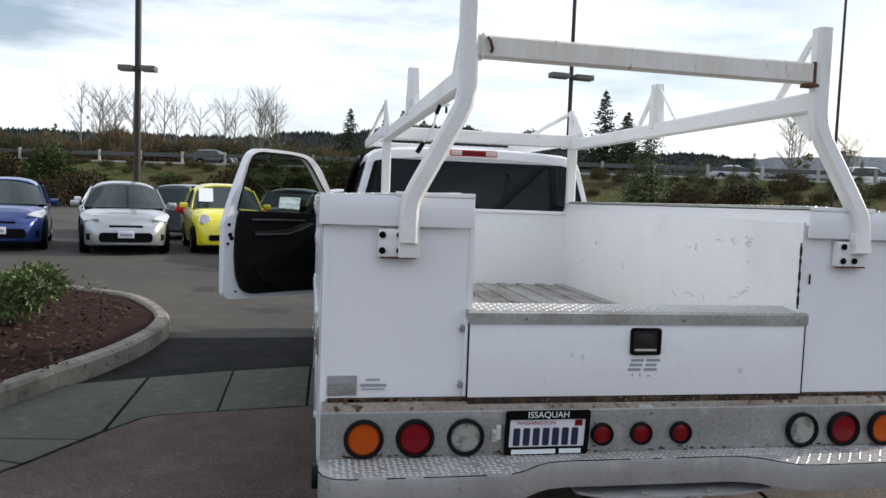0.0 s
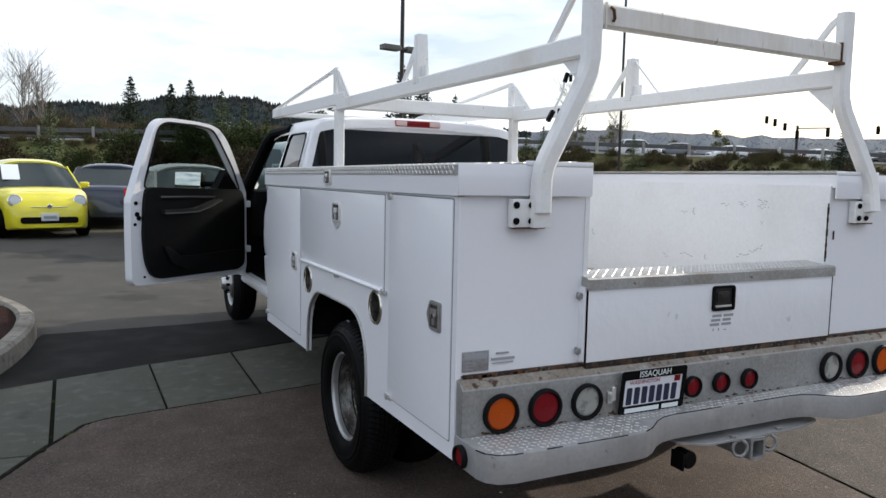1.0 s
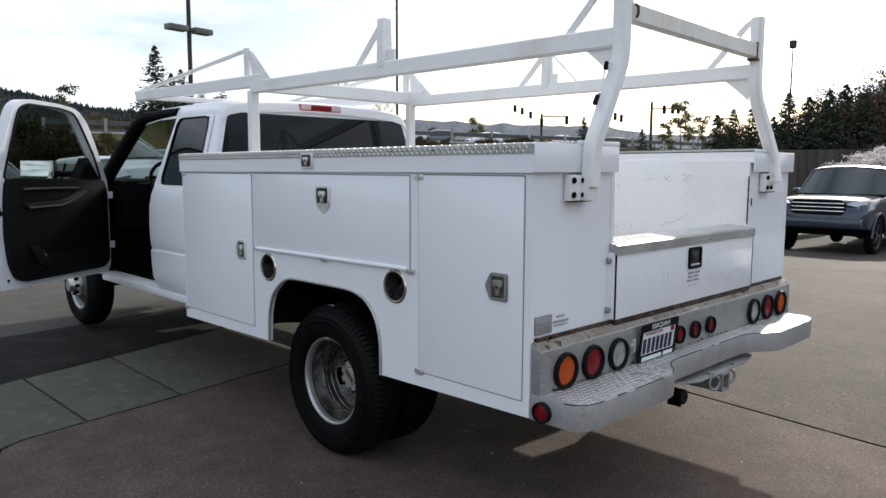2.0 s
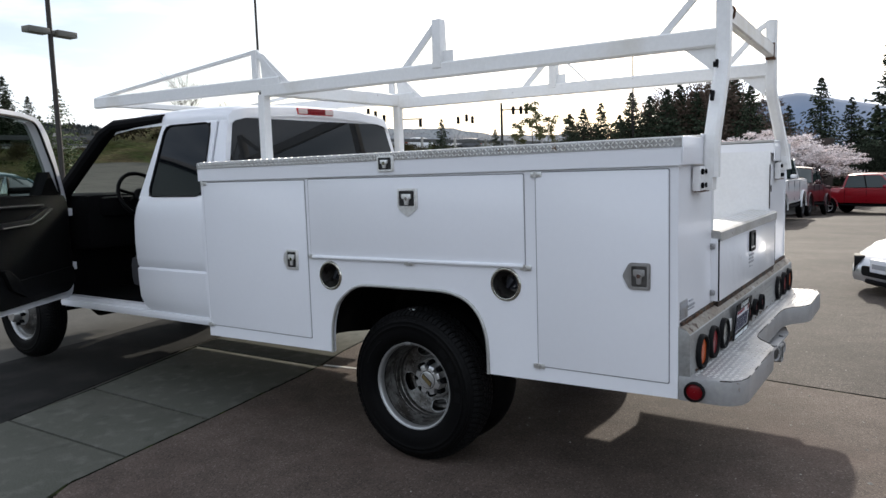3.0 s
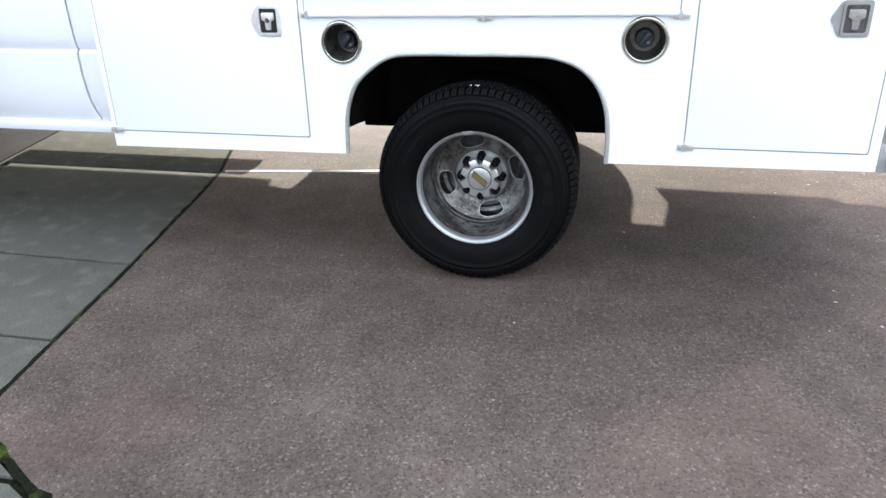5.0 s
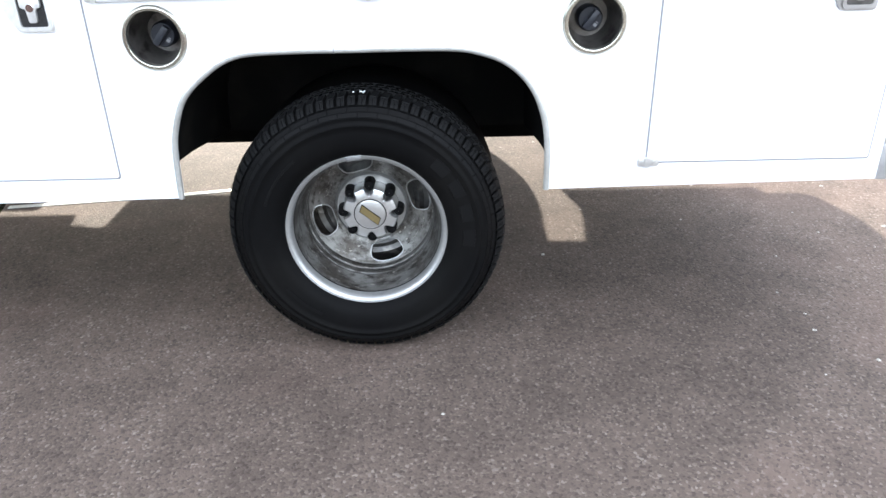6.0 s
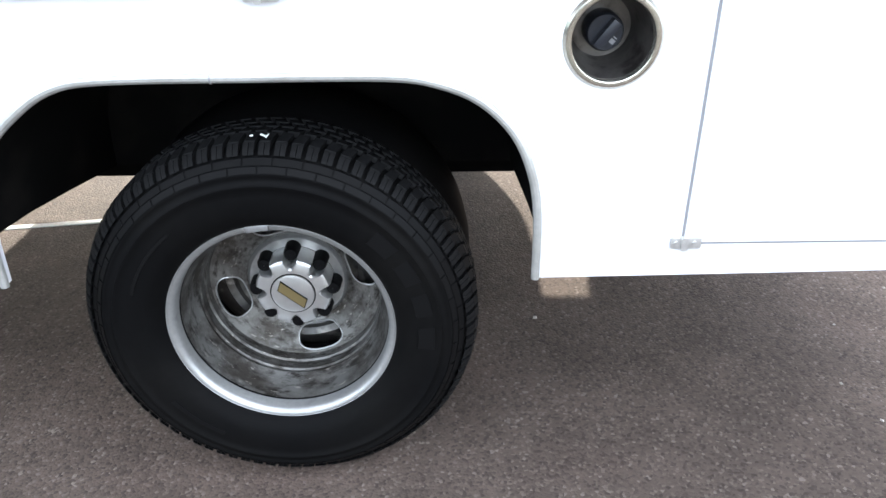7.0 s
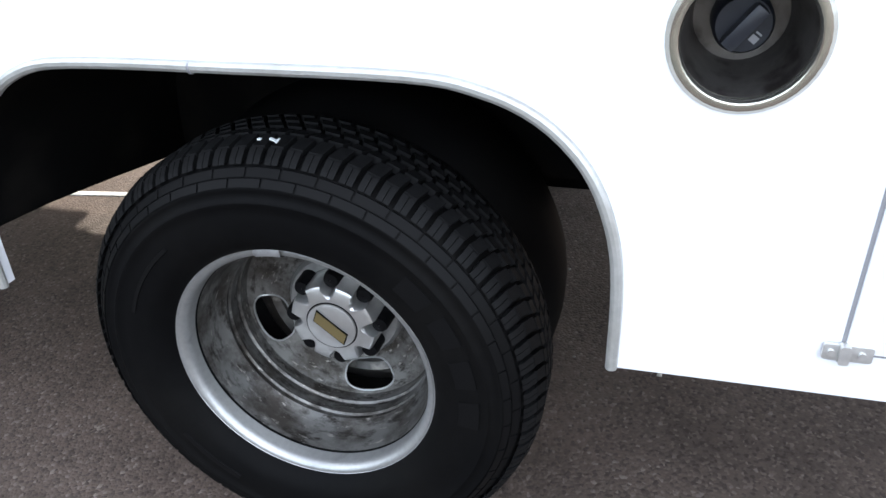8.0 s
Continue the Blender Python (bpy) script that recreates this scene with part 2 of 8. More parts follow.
M_DISH = ringed("brake_dusted_wheel_dish", (0.195, 0.193, 0.184), (0.064, 0.057, 0.050), (0.36, 0.34, 0.31), 1.362, 0.389)
M_ARCH = mat("weathered_arch_edge", (0.47, 0.475, 0.455), 0.4, 0.55, blotch=(12, 0.45, 0.7, (0.38, 0.375, 0.35)), grain=(80, 0.08))
M_TYREMARK = mat("satin_sidewall_rubber", (0.0042, 0.0042, 0.0044), 0.48, spec=0.12)
M_TREAD = mat("grey_tread_rubber", (0.0060, 0.0061, 0.0064), 0.6, spec=0.17, grain=(80, 0.2), bump=(300, 0.2, 0.0006))
M_CAP = mat("satin_silver_hub_cap", (0.62, 0.62, 0.61), 0.33, 0.85, grain=(60, 0.05))
M_GOLD = mat("gold_badge", (0.24, 0.185, 0.085), 0.4, 0.6)
M_TINT = mat("dark_tinted_glass", (0.004, 0.005, 0.006), 0.03, spec=0.28)
M_CARGLASS = mat("car_window_glass", (0.026, 0.038, 0.038), 0.04, spec=0.5)
M_SCREEN = mat("smoked_windscreen_glass", (0.36, 0.41, 0.38), 0.02, transmission=1.0, ior=1.05)
M_RED = mat("red_lamp_lens", (0.17, 0.003, 0.007), 0.3, coat=0.1, spec=0.25, grain=(300, 0.15))
M_TAIL = mat("bright_tail_lamp_lens", (0.50, 0.012, 0.016), 0.2, coat=0.3)
M_ORANGE = mat("amber_lamp_lens", (0.43, 0.066, 0.004), 0.3, coat=0.1, spec=0.25, grain=(300, 0.15))
M_CLEAR = mat("clear_lamp_lens", (0.30, 0.30, 0.27), 0.15, coat=0.3, blotch=(22, 0.48, 0.6, (0.16, 0.16, 0.14)))
M_LABEL = mat("grey_metal_label", (0.30, 0.30, 0.30), 0.4, 0.4, grain=(60, 0.2))
M_GREYINK = mat("grey_print", (0.30, 0.31, 0.33), 0.5)
M_PLATEWHITE = mat("plate_white", (0.70, 0.71, 0.74), 0.4, blotch=(9, 0.45, 0.75, (0.55, 0.6, 0.68)))
M_PLATEBLUE = mat("plate_navy_print", (0.016, 0.02, 0.05), 0.5)
M_MIRROR = mat("mirror", (0.9, 0.9, 0.9), 0.02, 1.0)
M_PAPER = mat("white_paper", (0.75, 0.8, 0.8), 0.8)

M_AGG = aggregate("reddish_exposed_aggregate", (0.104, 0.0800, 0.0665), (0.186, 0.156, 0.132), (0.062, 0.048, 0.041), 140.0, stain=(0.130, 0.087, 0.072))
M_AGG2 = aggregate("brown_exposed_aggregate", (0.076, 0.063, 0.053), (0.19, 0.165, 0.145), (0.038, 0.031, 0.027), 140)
M_CONC = mat("grey_green_concrete", (0.091, 0.092, 0.077), 0.85, blotch=[(1.5, 0.4, 0.75, (0.073, 0.076, 0.062)), (9, 0.52, 0.72, (0.120, 0.119, 0.102)), (3.5, 0.62, 0.70, (0.064, 0.066, 0.055))], grain=(160, 0.22), bump=(250, 0.2, 0.002), spec=0.1)
M_ASPH = mat("grey_asphalt", (0.084, 0.081, 0.073), 0.9, blotch=[(0.25, 0.4, 0.7, (0.062, 0.061, 0.056)), (2.5, 0.5, 0.8, (0.100, 0.095, 0.086)), (0.9, 0.58, 0.66, (0.052, 0.051, 0.047))], grain=(220, 0.3), bump=(260, 0.35, 0.004), spec=0.1)
M_ASPHDARK = mat("darker_asphalt", (0.015, 0.015, 0.014), 0.9, blotch=(3, 0.45, 0.7, (0.026, 0.025, 0.023)), grain=(200, 0.3), bump=(260, 0.35, 0.004), spec=0.1)
M_KERB = mat("weathered_kerb_concrete", (0.25, 0.235, 0.205), 0.85, blotch=[(3, 0.42, 0.7, (0.15, 0.138, 0.116)), (12, 0.55, 0.75, (0.09, 0.083, 0.07))], grain=(140, 0.15), bump=(120, 0.3, 0.004), spec=0.1)
M_MULCH = mat("dark_bark_mulch", (0.032, 0.015, 0.011), 0.95, blotch=(14, 0.4, 0.7, (0.02, 0.01, 0.008)), grain=(90, 0.5), bump=(60, 1.0, 0.02), spec=0.1)
M_CHIP = mat("bark_chips", (0.048, 0.023, 0.016), 0.95, island=0.7)
M_MOSS = mat("mossy_joint", (0.009, 0.010, 0.006), 0.95, spec=0.05, blotch=(7, 0.57, 0.70, (0.036, 0.048, 0.012)), grain=(90, 0.4), bump=(120, 0.6, 0.005))
M_LINE = mat("white_road_paint", (0.70, 0.70, 0.66), 0.7, grain=(90, 0.1))
M_CHALK = mat("pale_grit", (0.36, 0.34, 0.30), 0.8, island=0.4)

# ---- mesh helpers ----
from mathutils.geometry import tessellate_polygon


def thing(name, label, category, group="", at=(0, 0, 0), turn=0.0):
    ob = new(name)
    ob.empty_display_size = 0.2
    ob.matrix_world = pose(*at, 0, 0, turn)
    return tagged(ob, label, category, group)


def mesh_of(name, bm, material, sharp=35):
    bmesh.ops.recalc_face_normals(bm, faces=bm.faces[:])
    me = bpy.data.meshes.new(name)
    bm.to_mesh(me)
    bm.free()
    me.materials.append(material)
    me.shade_smooth()
    me.set_sharp_from_angle(angle=radians(sharp))
    return me


def part(name, bm, material, parent, label="", sharp=35):
    ob = new(name, mesh_of(name, bm, material, sharp))
    ob.parent = parent
    return tagged(ob, label)


def solo(name, bm, material, label, category, group="", kind="", sharp=35):
    return tagged(new(name, mesh_of(name, bm, material, sharp)), label, category, group, kind)


def add(bm, verts, faces):
    vs = [bm.verts.new(v) for v in verts]
    for f in faces:
        try:
            bm.faces.new([vs[i] for i in f])
        except ValueError:
            pass
    return vs


def box(bm, a, b, bevel=0.0, m=None, seg=2):
    """A box between two corners, its edges rounded by bevel; m: a matrix to set it by."""
    t = bmesh.new()
    (x0, y0, z0), (x1, y1, z1) = a, b
    add(t, [(x, y, z) for x in (x0, x1) for y in (y0, y1) for z in (z0, z1)],
        [(0, 1, 3, 2), (4, 6, 7, 5), (0, 4, 5, 1), (2, 3, 7, 6), (0, 2, 6, 4), (1, 5, 7, 3)])
    if bevel:
        bmesh.ops.bevel(t, geom=t.edges[:], offset=bevel, segments=seg, profile=0.6, affect="EDGES")
    merge(bm, t, m)


def merge(bm, t, m=None):
    t.verts.index_update()
    vs = [bm.verts.new(m @ v.co if m else v.co) for v in t.verts]
    for f in t.faces:
        try:
            bm.faces.new([vs[v.index] for v in f.verts])
        except ValueError:
            pass
    t.free()


def prism(bm, outline, holes, place, w0, w1, bevel=0.0):
    """A slab with the outline (u, v) and holes, between w0 and w1; place(u, v, w) gives the point."""
    loops = [list(outline)] + [list(h) for h in holes]
    flat = [p for lp in loops for p in lp]
    tris = tessellate_polygon([[Vector((u, v, 0)) for u, v in lp] for lp in loops])
    n = len(flat)
    lo = [bm.verts.new(place(u, v, w0)) for u, v in flat]
    hi = [bm.verts.new(place(u, v, w1)) for u, v in flat]
    for t in tris:
        for vs in (lo, hi):
            try:
                bm.faces.new([vs[i] for i in t])
            except ValueError:
                pass
    k = 0
    for lp in loops:
        for i in range(len(lp)):
            a, b = k + i, k + (i + 1) % len(lp)
            bm.faces.new([lo[a], lo[b], hi[b], hi[a]])
        k += len(lp)


def slab(outline, place, w0, w1, bevel=0.0, holes=()):
    """A prism whose flat caps are single faces, so that its edges can be rounded."""
    bm = bmesh.new()
    if holes:
        prism(bm, outline, holes, place, w0, w1)
        return bm
    lo = [bm.verts.new(place(u, v, w0)) for u, v in outline]
    hi = [bm.verts.new(place(u, v, w1)) for u, v in outline]
    bm.faces.new(lo)
    bm.faces.new(hi)
    for i in range(len(lo)):
        j = (i + 1) % len(lo)
        bm.faces.new([lo[i], lo[j], hi[j], hi[i]])
    if bevel:
        bmesh.ops.recalc_face_normals(bm, faces=bm.faces[:])
        bmesh.ops.bevel(bm, geom=bm.edges[:], offset=bevel, segments=2, profile=0.6, affect="EDGES", clamp_overlap=True)
    return bm


def tube(bm, pts, r, n=8, ends=True):
    """A round rod along pts; r: one radius or one for each point."""
    pts = [Vector(p) for p in pts]
    rs = r if isinstance(r, (list, tuple)) else [r] * len(pts)
    rings = []
    ref = Vector((0, 0, 1))
    for i, p in enumerate(pts):
        d = (pts[min(i + 1, len(pts) - 1)] - pts[max(i - 1, 0)]).normalized()
        if abs(d.dot(ref)) > 0.95:
            ref = Vector((1, 0, 0)) if abs(d.x) < 0.9 else Vector((0, 1, 0))
        s = d.cross(ref).normalized()
        u = s.cross(d)
        rings.append([bm.verts.new(p + (s * math.cos(2 * math.pi * k / n) + u * math.sin(2 * math.pi * k / n)) * rs[i]) for k in range(n)])
    for a, b in zip(rings, rings[1:]):
        for k in range(n):
            bm.faces.new([a[k], a[(k + 1) % n], b[(k + 1) % n], b[k]])
    if ends:
        bm.faces.new(rings[0][::-1])
        bm.faces.new(rings[-1])


def bar(bm, pts, w, h, side=(1, 0, 0), r=0.008):
    """A square tube along pts, w wide along side and h high, with rounded edges."""
    pts = [Vector(p) for p in pts]
    side = Vector(side).normalized()
    shape = [(w / 2 - r, h / 2), (w / 2, h / 2 - r), (w / 2, r - h / 2), (w / 2 - r, -h / 2), (r - w / 2, -h / 2), (-w / 2, r - h / 2), (-w / 2, h / 2 - r), (r - w / 2, h / 2)]
    rings = []
    for i, p in enumerate(pts):
        d = (pts[min(i + 1, len(pts) - 1)] - pts[max(i - 1, 0)]).normalized()
        up = side.cross(d).normalized()
        s = d.cross(up)
        rings.append([bm.verts.new(p + s * a + up * b) for a, b in shape])
    for a, b in zip(rings, rings[1:]):
        for k in range(8):
            bm.faces.new([a[k], a[(k + 1) % 8], b[(k + 1) % 8], b[k]])
    bm.faces.new(rings[0][::-1])
    bm.faces.new(rings[-1])


def lathe(bm, prof, m, n=48, keep=None):
    """Turns the profile (a, r) round the local x axis of m. keep(a, r, angle): which faces stay."""
    rings = [[bm.verts.new(m @ Vector((a, r * math.cos(2 * math.pi * k / n), r * math.sin(2 * math.pi * k / n)))) for k in range(n)] for a, r in prof]
    for i in range(len(prof) - 1):
        for k in range(n):
            if keep and not keep((prof[i][0] + prof[i + 1][0]) / 2, (prof[i][1] + prof[i + 1][1]) / 2, 2 * math.pi * (k + 0.5) / n):
                continue
            a, b = rings[i], rings[i + 1]
            bm.faces.new([a[k], a[(k + 1) % n], b[(k + 1) % n], b[k]])


def disc(bm, m, r, a0, a1, n=24, bevel=0.0):
    """A closed round slab about the local x axis of m, from a0 to a1."""
    b = bevel
    prof = [(a0, 0.0005), (a0, r - b), (a0 + (b if a1 > a0 else -b), r), (a1 - (b if a1 > a0 else -b), r), (a1, r - b), (a1, 0.0005)]
    lathe(bm, prof, m, n)


def loft(rows, closed=False, caps=True):
    bm = bmesh.new()
    rings = [[bm.verts.new(p) for p in row] for row in rows]
    for a, b in zip(rings, rings[1:]):
        for k in range(len(a) if closed else len(a) - 1):
            j = (k + 1) % len(a)
            bm.faces.new([a[k], a[j], b[j], b[k]])
    if caps and closed:
        bm.faces.new(rings[0][::-1])
        bm.faces.new(rings[-1])
    return bm


def rounded(pts, r, n=4):
    """A polygon with its corners rounded."""
    out = []
    for i, p in enumerate(pts):
        p = Vector(p)
        a, b = Vector(pts[i - 1]), Vector(pts[(i + 1) % len(pts)])
        da, db = (a - p), (b - p)
        k = min(r, da.length * 0.45, db.length * 0.45)
        s, e = p + da.normalized() * k, p + db.normalized() * k
        for j in range(n + 1):
            t = j / n
            q = (1 - t) ** 2 * s + 2 * t * (1 - t) * p + t * t * e
            out.append((q.x, q.y))
    return out


def circle2(cu, cv, r, n=28):
    return [(cu + r * math.cos(2 * math.pi * i / n), cv + r * math.sin(2 * math.pi * i / n)) for i in range(n)]


def rect2(u0, v0, u1, v1):
    return [(u0, v0), (u1, v0), (u1, v1), (u0, v1)]


def tread(bm, place, u0, u1, v0, v1, step=0.03, size=0.011, high=0.0022, worn=0.0):
    """Raised lozenges in two slants, as on tread plate."""
    nu, nv = max(1, int((u1 - u0) / step)), max(1, int((v1 - v0) / step))
    for i in range(nu):
        for j in range(nv):
            u, v = u0 + (i + 0.5) * (u1 - u0) / nu, v0 + (j + 0.5) * (v1 - v0) / nv
            if worn and (noise.noise(Vector((u * 9, v * 9, 1.7))) * 0.5 + 0.5 < worn or noise.random() < worn * 0.4):
                continue
            a = radians(45) if (i + j) % 2 else radians(-45)
            c, s = math.cos(a), math.sin(a)
            q = [(size, 0), (0, size * 0.36), (-size, 0), (0, -size * 0.36)]
            base = [place(u + p * c - t * s, v + p * s + t * c, 0.0) for p, t in q]
            top = [place(u + (p * c - t * s) * 0.45, v + (p * s + t * c) * 0.45, high) for p, t in q]
            add(bm, base + top, [(4, 5, 6, 7), (0, 1, 5, 4), (1, 2, 6, 5), (2, 3, 7, 6), (3, 0, 4, 7)])


def lettering(text, size, m, material, parent, name="lettering", label=""):
    cu = bpy.data.curves.new(name, "FONT")
    cu.body, cu.size, cu.extrude, cu.align_x, cu.align_y = text, size, 0.0004, "CENTER", "CENTER"
    tmp = bpy.data.objects.new(name, cu)
    me = bpy.data.meshes.new_from_object(tmp)
    bpy.data.objects.remove(tmp)
    me.transform(m)
    me.materials.clear()
    me.materials.append(material)
    ob = new(name, me)
    ob.parent = parent
    return tagged(ob, label)

# ---- ground ----


def flat(name, outline, z0, z1, material, label, category):
    bm = slab(outline, lambda u, v, w: Vector((u, v, w)), z0, z1)
    return solo(name, bm, material, label, category, kind="structure")


GZ = [(7.0, -0.03), (10.0, -0.10), (15.0, -0.38), (19.0, -0.52), (25.0, -0.66), (31.0, -0.90), (35.0, -1.15), (43.0, -1.35)]


def gz(x):
    """The lot falls away on the truck's far side."""
    if x <= GZ[0][0]:
        return GZ[0][1]
    for (a, za), (b, zb) in zip(GZ, GZ[1:]):
        if x <= b:
            return za + (zb - za) * (x - a) / (b - a)
    return GZ[-1][1]


def step01(t):
    t = min(1.0, max(0.0, t))
    return t * t * (3 - 2 * t)


def rise(x, y):
    """Ahead of the truck the lot climbs towards the parked cars."""
    return 0.25 * step01((y - 7.2) / 5.0) * (1 - step01((x - 6.0) / 5.0))


def gg(x, y):
    return gz(x) + rise(x, y)


rows = [[Vector((x, y, gg(x, y))) for y in (-700, -60, -20, 5, 6, 7, 8, 9, 10, 11, 12, 13, 20, 40, 900)] for x in (-900, -100, -30, 0, 6, *[7 + k for k in range(1, 14)], 22, 24, 25, 28, 32, 34, 38, 43, 50, 60, 120, 900)]
solo("ground", loft(rows), M_ASPH, "grey asphalt of a car dealer's lot", "ground", kind="structure")

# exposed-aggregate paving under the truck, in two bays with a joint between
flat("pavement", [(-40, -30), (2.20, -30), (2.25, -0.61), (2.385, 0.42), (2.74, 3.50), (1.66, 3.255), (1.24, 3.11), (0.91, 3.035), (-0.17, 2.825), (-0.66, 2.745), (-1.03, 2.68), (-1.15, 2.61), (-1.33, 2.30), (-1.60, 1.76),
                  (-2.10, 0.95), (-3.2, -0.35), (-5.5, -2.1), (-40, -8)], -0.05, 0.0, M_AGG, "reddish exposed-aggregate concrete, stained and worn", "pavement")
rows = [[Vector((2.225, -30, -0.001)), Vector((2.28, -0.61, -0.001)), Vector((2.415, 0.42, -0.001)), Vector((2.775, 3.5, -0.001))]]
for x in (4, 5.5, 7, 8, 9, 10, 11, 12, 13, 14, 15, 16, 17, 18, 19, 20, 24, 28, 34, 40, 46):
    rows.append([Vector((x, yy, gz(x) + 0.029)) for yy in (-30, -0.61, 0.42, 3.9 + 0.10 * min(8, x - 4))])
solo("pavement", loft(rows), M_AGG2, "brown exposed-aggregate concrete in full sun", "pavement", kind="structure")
# smooth grey concrete gutter strip, bay by bay
bays = [[(-1.32, 2.37), (-1.175, 2.63), (-1.04, 2.70), (-0.68, 2.76), (-0.69, 3.99), (-1.335, 3.77)],
        [(-0.664, 2.77), (-0.17, 2.85), (-0.05, 2.872), (-0.02, 4.16), (-0.674, 3.985)],
        [(-0.03, 2.876), (0.91, 3.06), (1.20, 3.125), (1.20, 4.56), (0.4, 4.30), (0.0, 4.165)],
        [(1.23, 3.135), (1.66, 3.28), (2.72, 3.53), (2.85, 4.95), (1.23, 4.61)],
        [(-1.425, 2.20), (-1.345, 2.36), (-1.36, 3.76), (-1.98, 3.52), (-2.18, 2.75), (-2.24, 2.30)],
        [(-1.62, 1.80), (-1.435, 2.18), (-2.25, 2.28), (-2.5, 2.2)],
        [(-2.12, 0.97), (-1.635, 1.78), (-2.51, 2.18), (-2.75, 1.9)],
        [(-3.2, -0.3), (-2.14, 0.95), (-2.78, 1.87), (-4.0, 0.6)]]
gutter = solo("gutter_strip", slab([(-4.1, 0.45), (-3.15, -0.36), (-2.10, 0.94), (-1.59, 1.77), (-1.31, 2.33), (-1.15, 2.635), (-1.0, 2.685), (-0.17, 2.835), (0.91, 3.045), (1.24, 3.12), (1.66, 3.265), (2.74, 3.51), (2.87, 4.97), (1.2, 4.63),
                                       (0.1, 4.25), (-1.35, 3.79), (-2.0, 3.54)], lambda u, v, w: Vector((u, v, w)), -0.05, -0.012),
              M_MOSS, "moss-filled joints of a concrete gutter strip", "gutter", kind="structure")
for b in bays:
    part("concrete_slab", slab(b, lambda u, v, w: Vector((u, v, w)), -0.04, -0.001, 0.004), M_CONC, gutter)
flat("asphalt_patch", [(-1.9, 3.6), (-1.34, 3.83), (-0.1, 4.26), (1.2, 4.70), (2.9, 5.05), (3.1, 6.4), (1.2, 5.9), (-0.2, 5.65), (-1.5, 5.6)], -0.03, -0.024, M_ASPHDARK, "darker asphalt along the gutter", "asphalt")
# moss line between paving and gutter
jb = bmesh.new()
for p, q, w in (((-0.17, 2.836), (0.91, 3.047), 0.018), ((0.91, 3.047), (1.24, 3.122), 0.018), ((1.24, 3.122), (1.7, 3.28), 0.018), ((-1.03, 2.69), (-0.17, 2.836), 0.018), ((-1.15, 2.62), (-1.03, 2.69), 0.02), ((-1.33, 2.32), (-1.15, 2.62), 0.024), ((-1.61, 1.77), (-1.33, 2.32), 0.03),
                ((-2.11, 0.96), (-1.61, 1.77), 0.02), ((2.265, -0.61), (2.40, 0.42), 0.012), ((2.40, 0.42), (2.755, 3.5), 0.01), ((2.21, -9), (2.265, -0.61), 0.012)):
    p, q = Vector((*p, 0)), Vector((*q, 0))
    d = (q - p).normalized()
    s = Vector((-d.y, d.x, 0))
    last = None
    k = max(2, int((q - p).length / 0.05))
    for i in range(k + 1):
        c = p.lerp(q, i / k)
        ww = w * 0.62 * (0.7 + 1.3 * noise.random() ** 2)
        off = (noise.random() - 0.5) * 0.008
        row = [bm for bm in (jb.verts.new(c + s * (off - ww) + Vector((0, 0, -0.002))), jb.verts.new(c + s * off + Vector((0, 0, 0.004 * noise.random()))), jb.verts.new(c + s * (off + ww) + Vector((0, 0, -0.002))))]
        if last:
            for a in range(2):
                jb.faces.new([last[a], last[a + 1], row[a + 1], row[a]])
        last = row
solo("joint_moss", jb, M_MOSS, "dirt and moss in the paving joints", "joint", kind="structure")
st = bmesh.new()
bar(st, [(1.44, 1.9, 0.0), (1.40, 2.11, 0.0), (1.35, 2.35, 0.0), (1.30, 2.70, 0.0), (1.245, 3.09, 0.0)], 0.03, 0.006, side=(1, 0, 0), r=0.001)
solo("painted_line", st, M_LINE, "thin white painted line on the paving", "line", kind="structure")

# scattered pale grit and chips
gr = bmesh.new()
rnd = random.Random(4)
for i in range(300):
    x, y = rnd.uniform(-3.5, 4.5), rnd.uniform(-3.0, 2.6)
    if y > 0 and x < 1 and rnd.random() < 0.6:
        continue
    if rnd.random() < 0.5:
        x, y = rnd.gauss(2.0, 1.2), rnd.gauss(-0.4, 0.9)
    s = rnd.uniform(0.003, 0.009) * (1.7 if rnd.random() < 0.12 else 1)
    a = rnd.uniform(0, 6.3)
    pts = [(x + s * math.cos(a + k * 1.57) * rnd.uniform(0.6, 1.2), y + s * math.sin(a + k * 1.57) * rnd.uniform(0.6, 1.2), 0.0) for k in range(4)]
    add(gr, pts + [(x, y, s * 0.5)], [(0, 1, 4), (1, 2, 4), (2, 3, 4), (3, 0, 4)])
solo("grit", gr, M_CHALK, "scattered pale grit on the paving", "grit", kind="stuff")

# ---- kerbed planting island ----
K = [(-6.5, -1.2), (-4.4, 0.25), (-3.0, 1.55), (-2.35, 2.45), (-1.96, 3.45), (-1.66, 4.42), (-1.54, 5.45), (-1.66, 6.4), (-2.2, 7.65), (-2.85, 8.2), (-3.7, 8.55), (-5.5, 8.75), (-9, 8.75), (-16, 8.6), (-16, -1.4)]


def smooth_loop(pts, n=8):
    out = []
    for i in range(len(pts)):
        p0, p1, p2, p3 = (Vector(pts[(i + k) % len(pts)]) for k in (-1, 0, 1, 2))
        for j in range(n):
            t = j / n
            q = 0.5 * (2 * p1 + (p2 - p0) * t + (2 * p0 - 5 * p1 + 4 * p2 - p3) * t * t + (3 * p1 - p0 - 3 * p2 + p3) * t ** 3)
            out.append((q.x, q.y))
    return out


def offset_loop(pts, d):
    out = []
    for i in range(len(pts)):
        a, b = Vector(pts[i - 1]), Vector(pts[(i + 1) % len(pts)])
        t = (b - a).normalized()
        out.append((pts[i][0] - t.y * d, pts[i][1] + t.x * d))
    return out


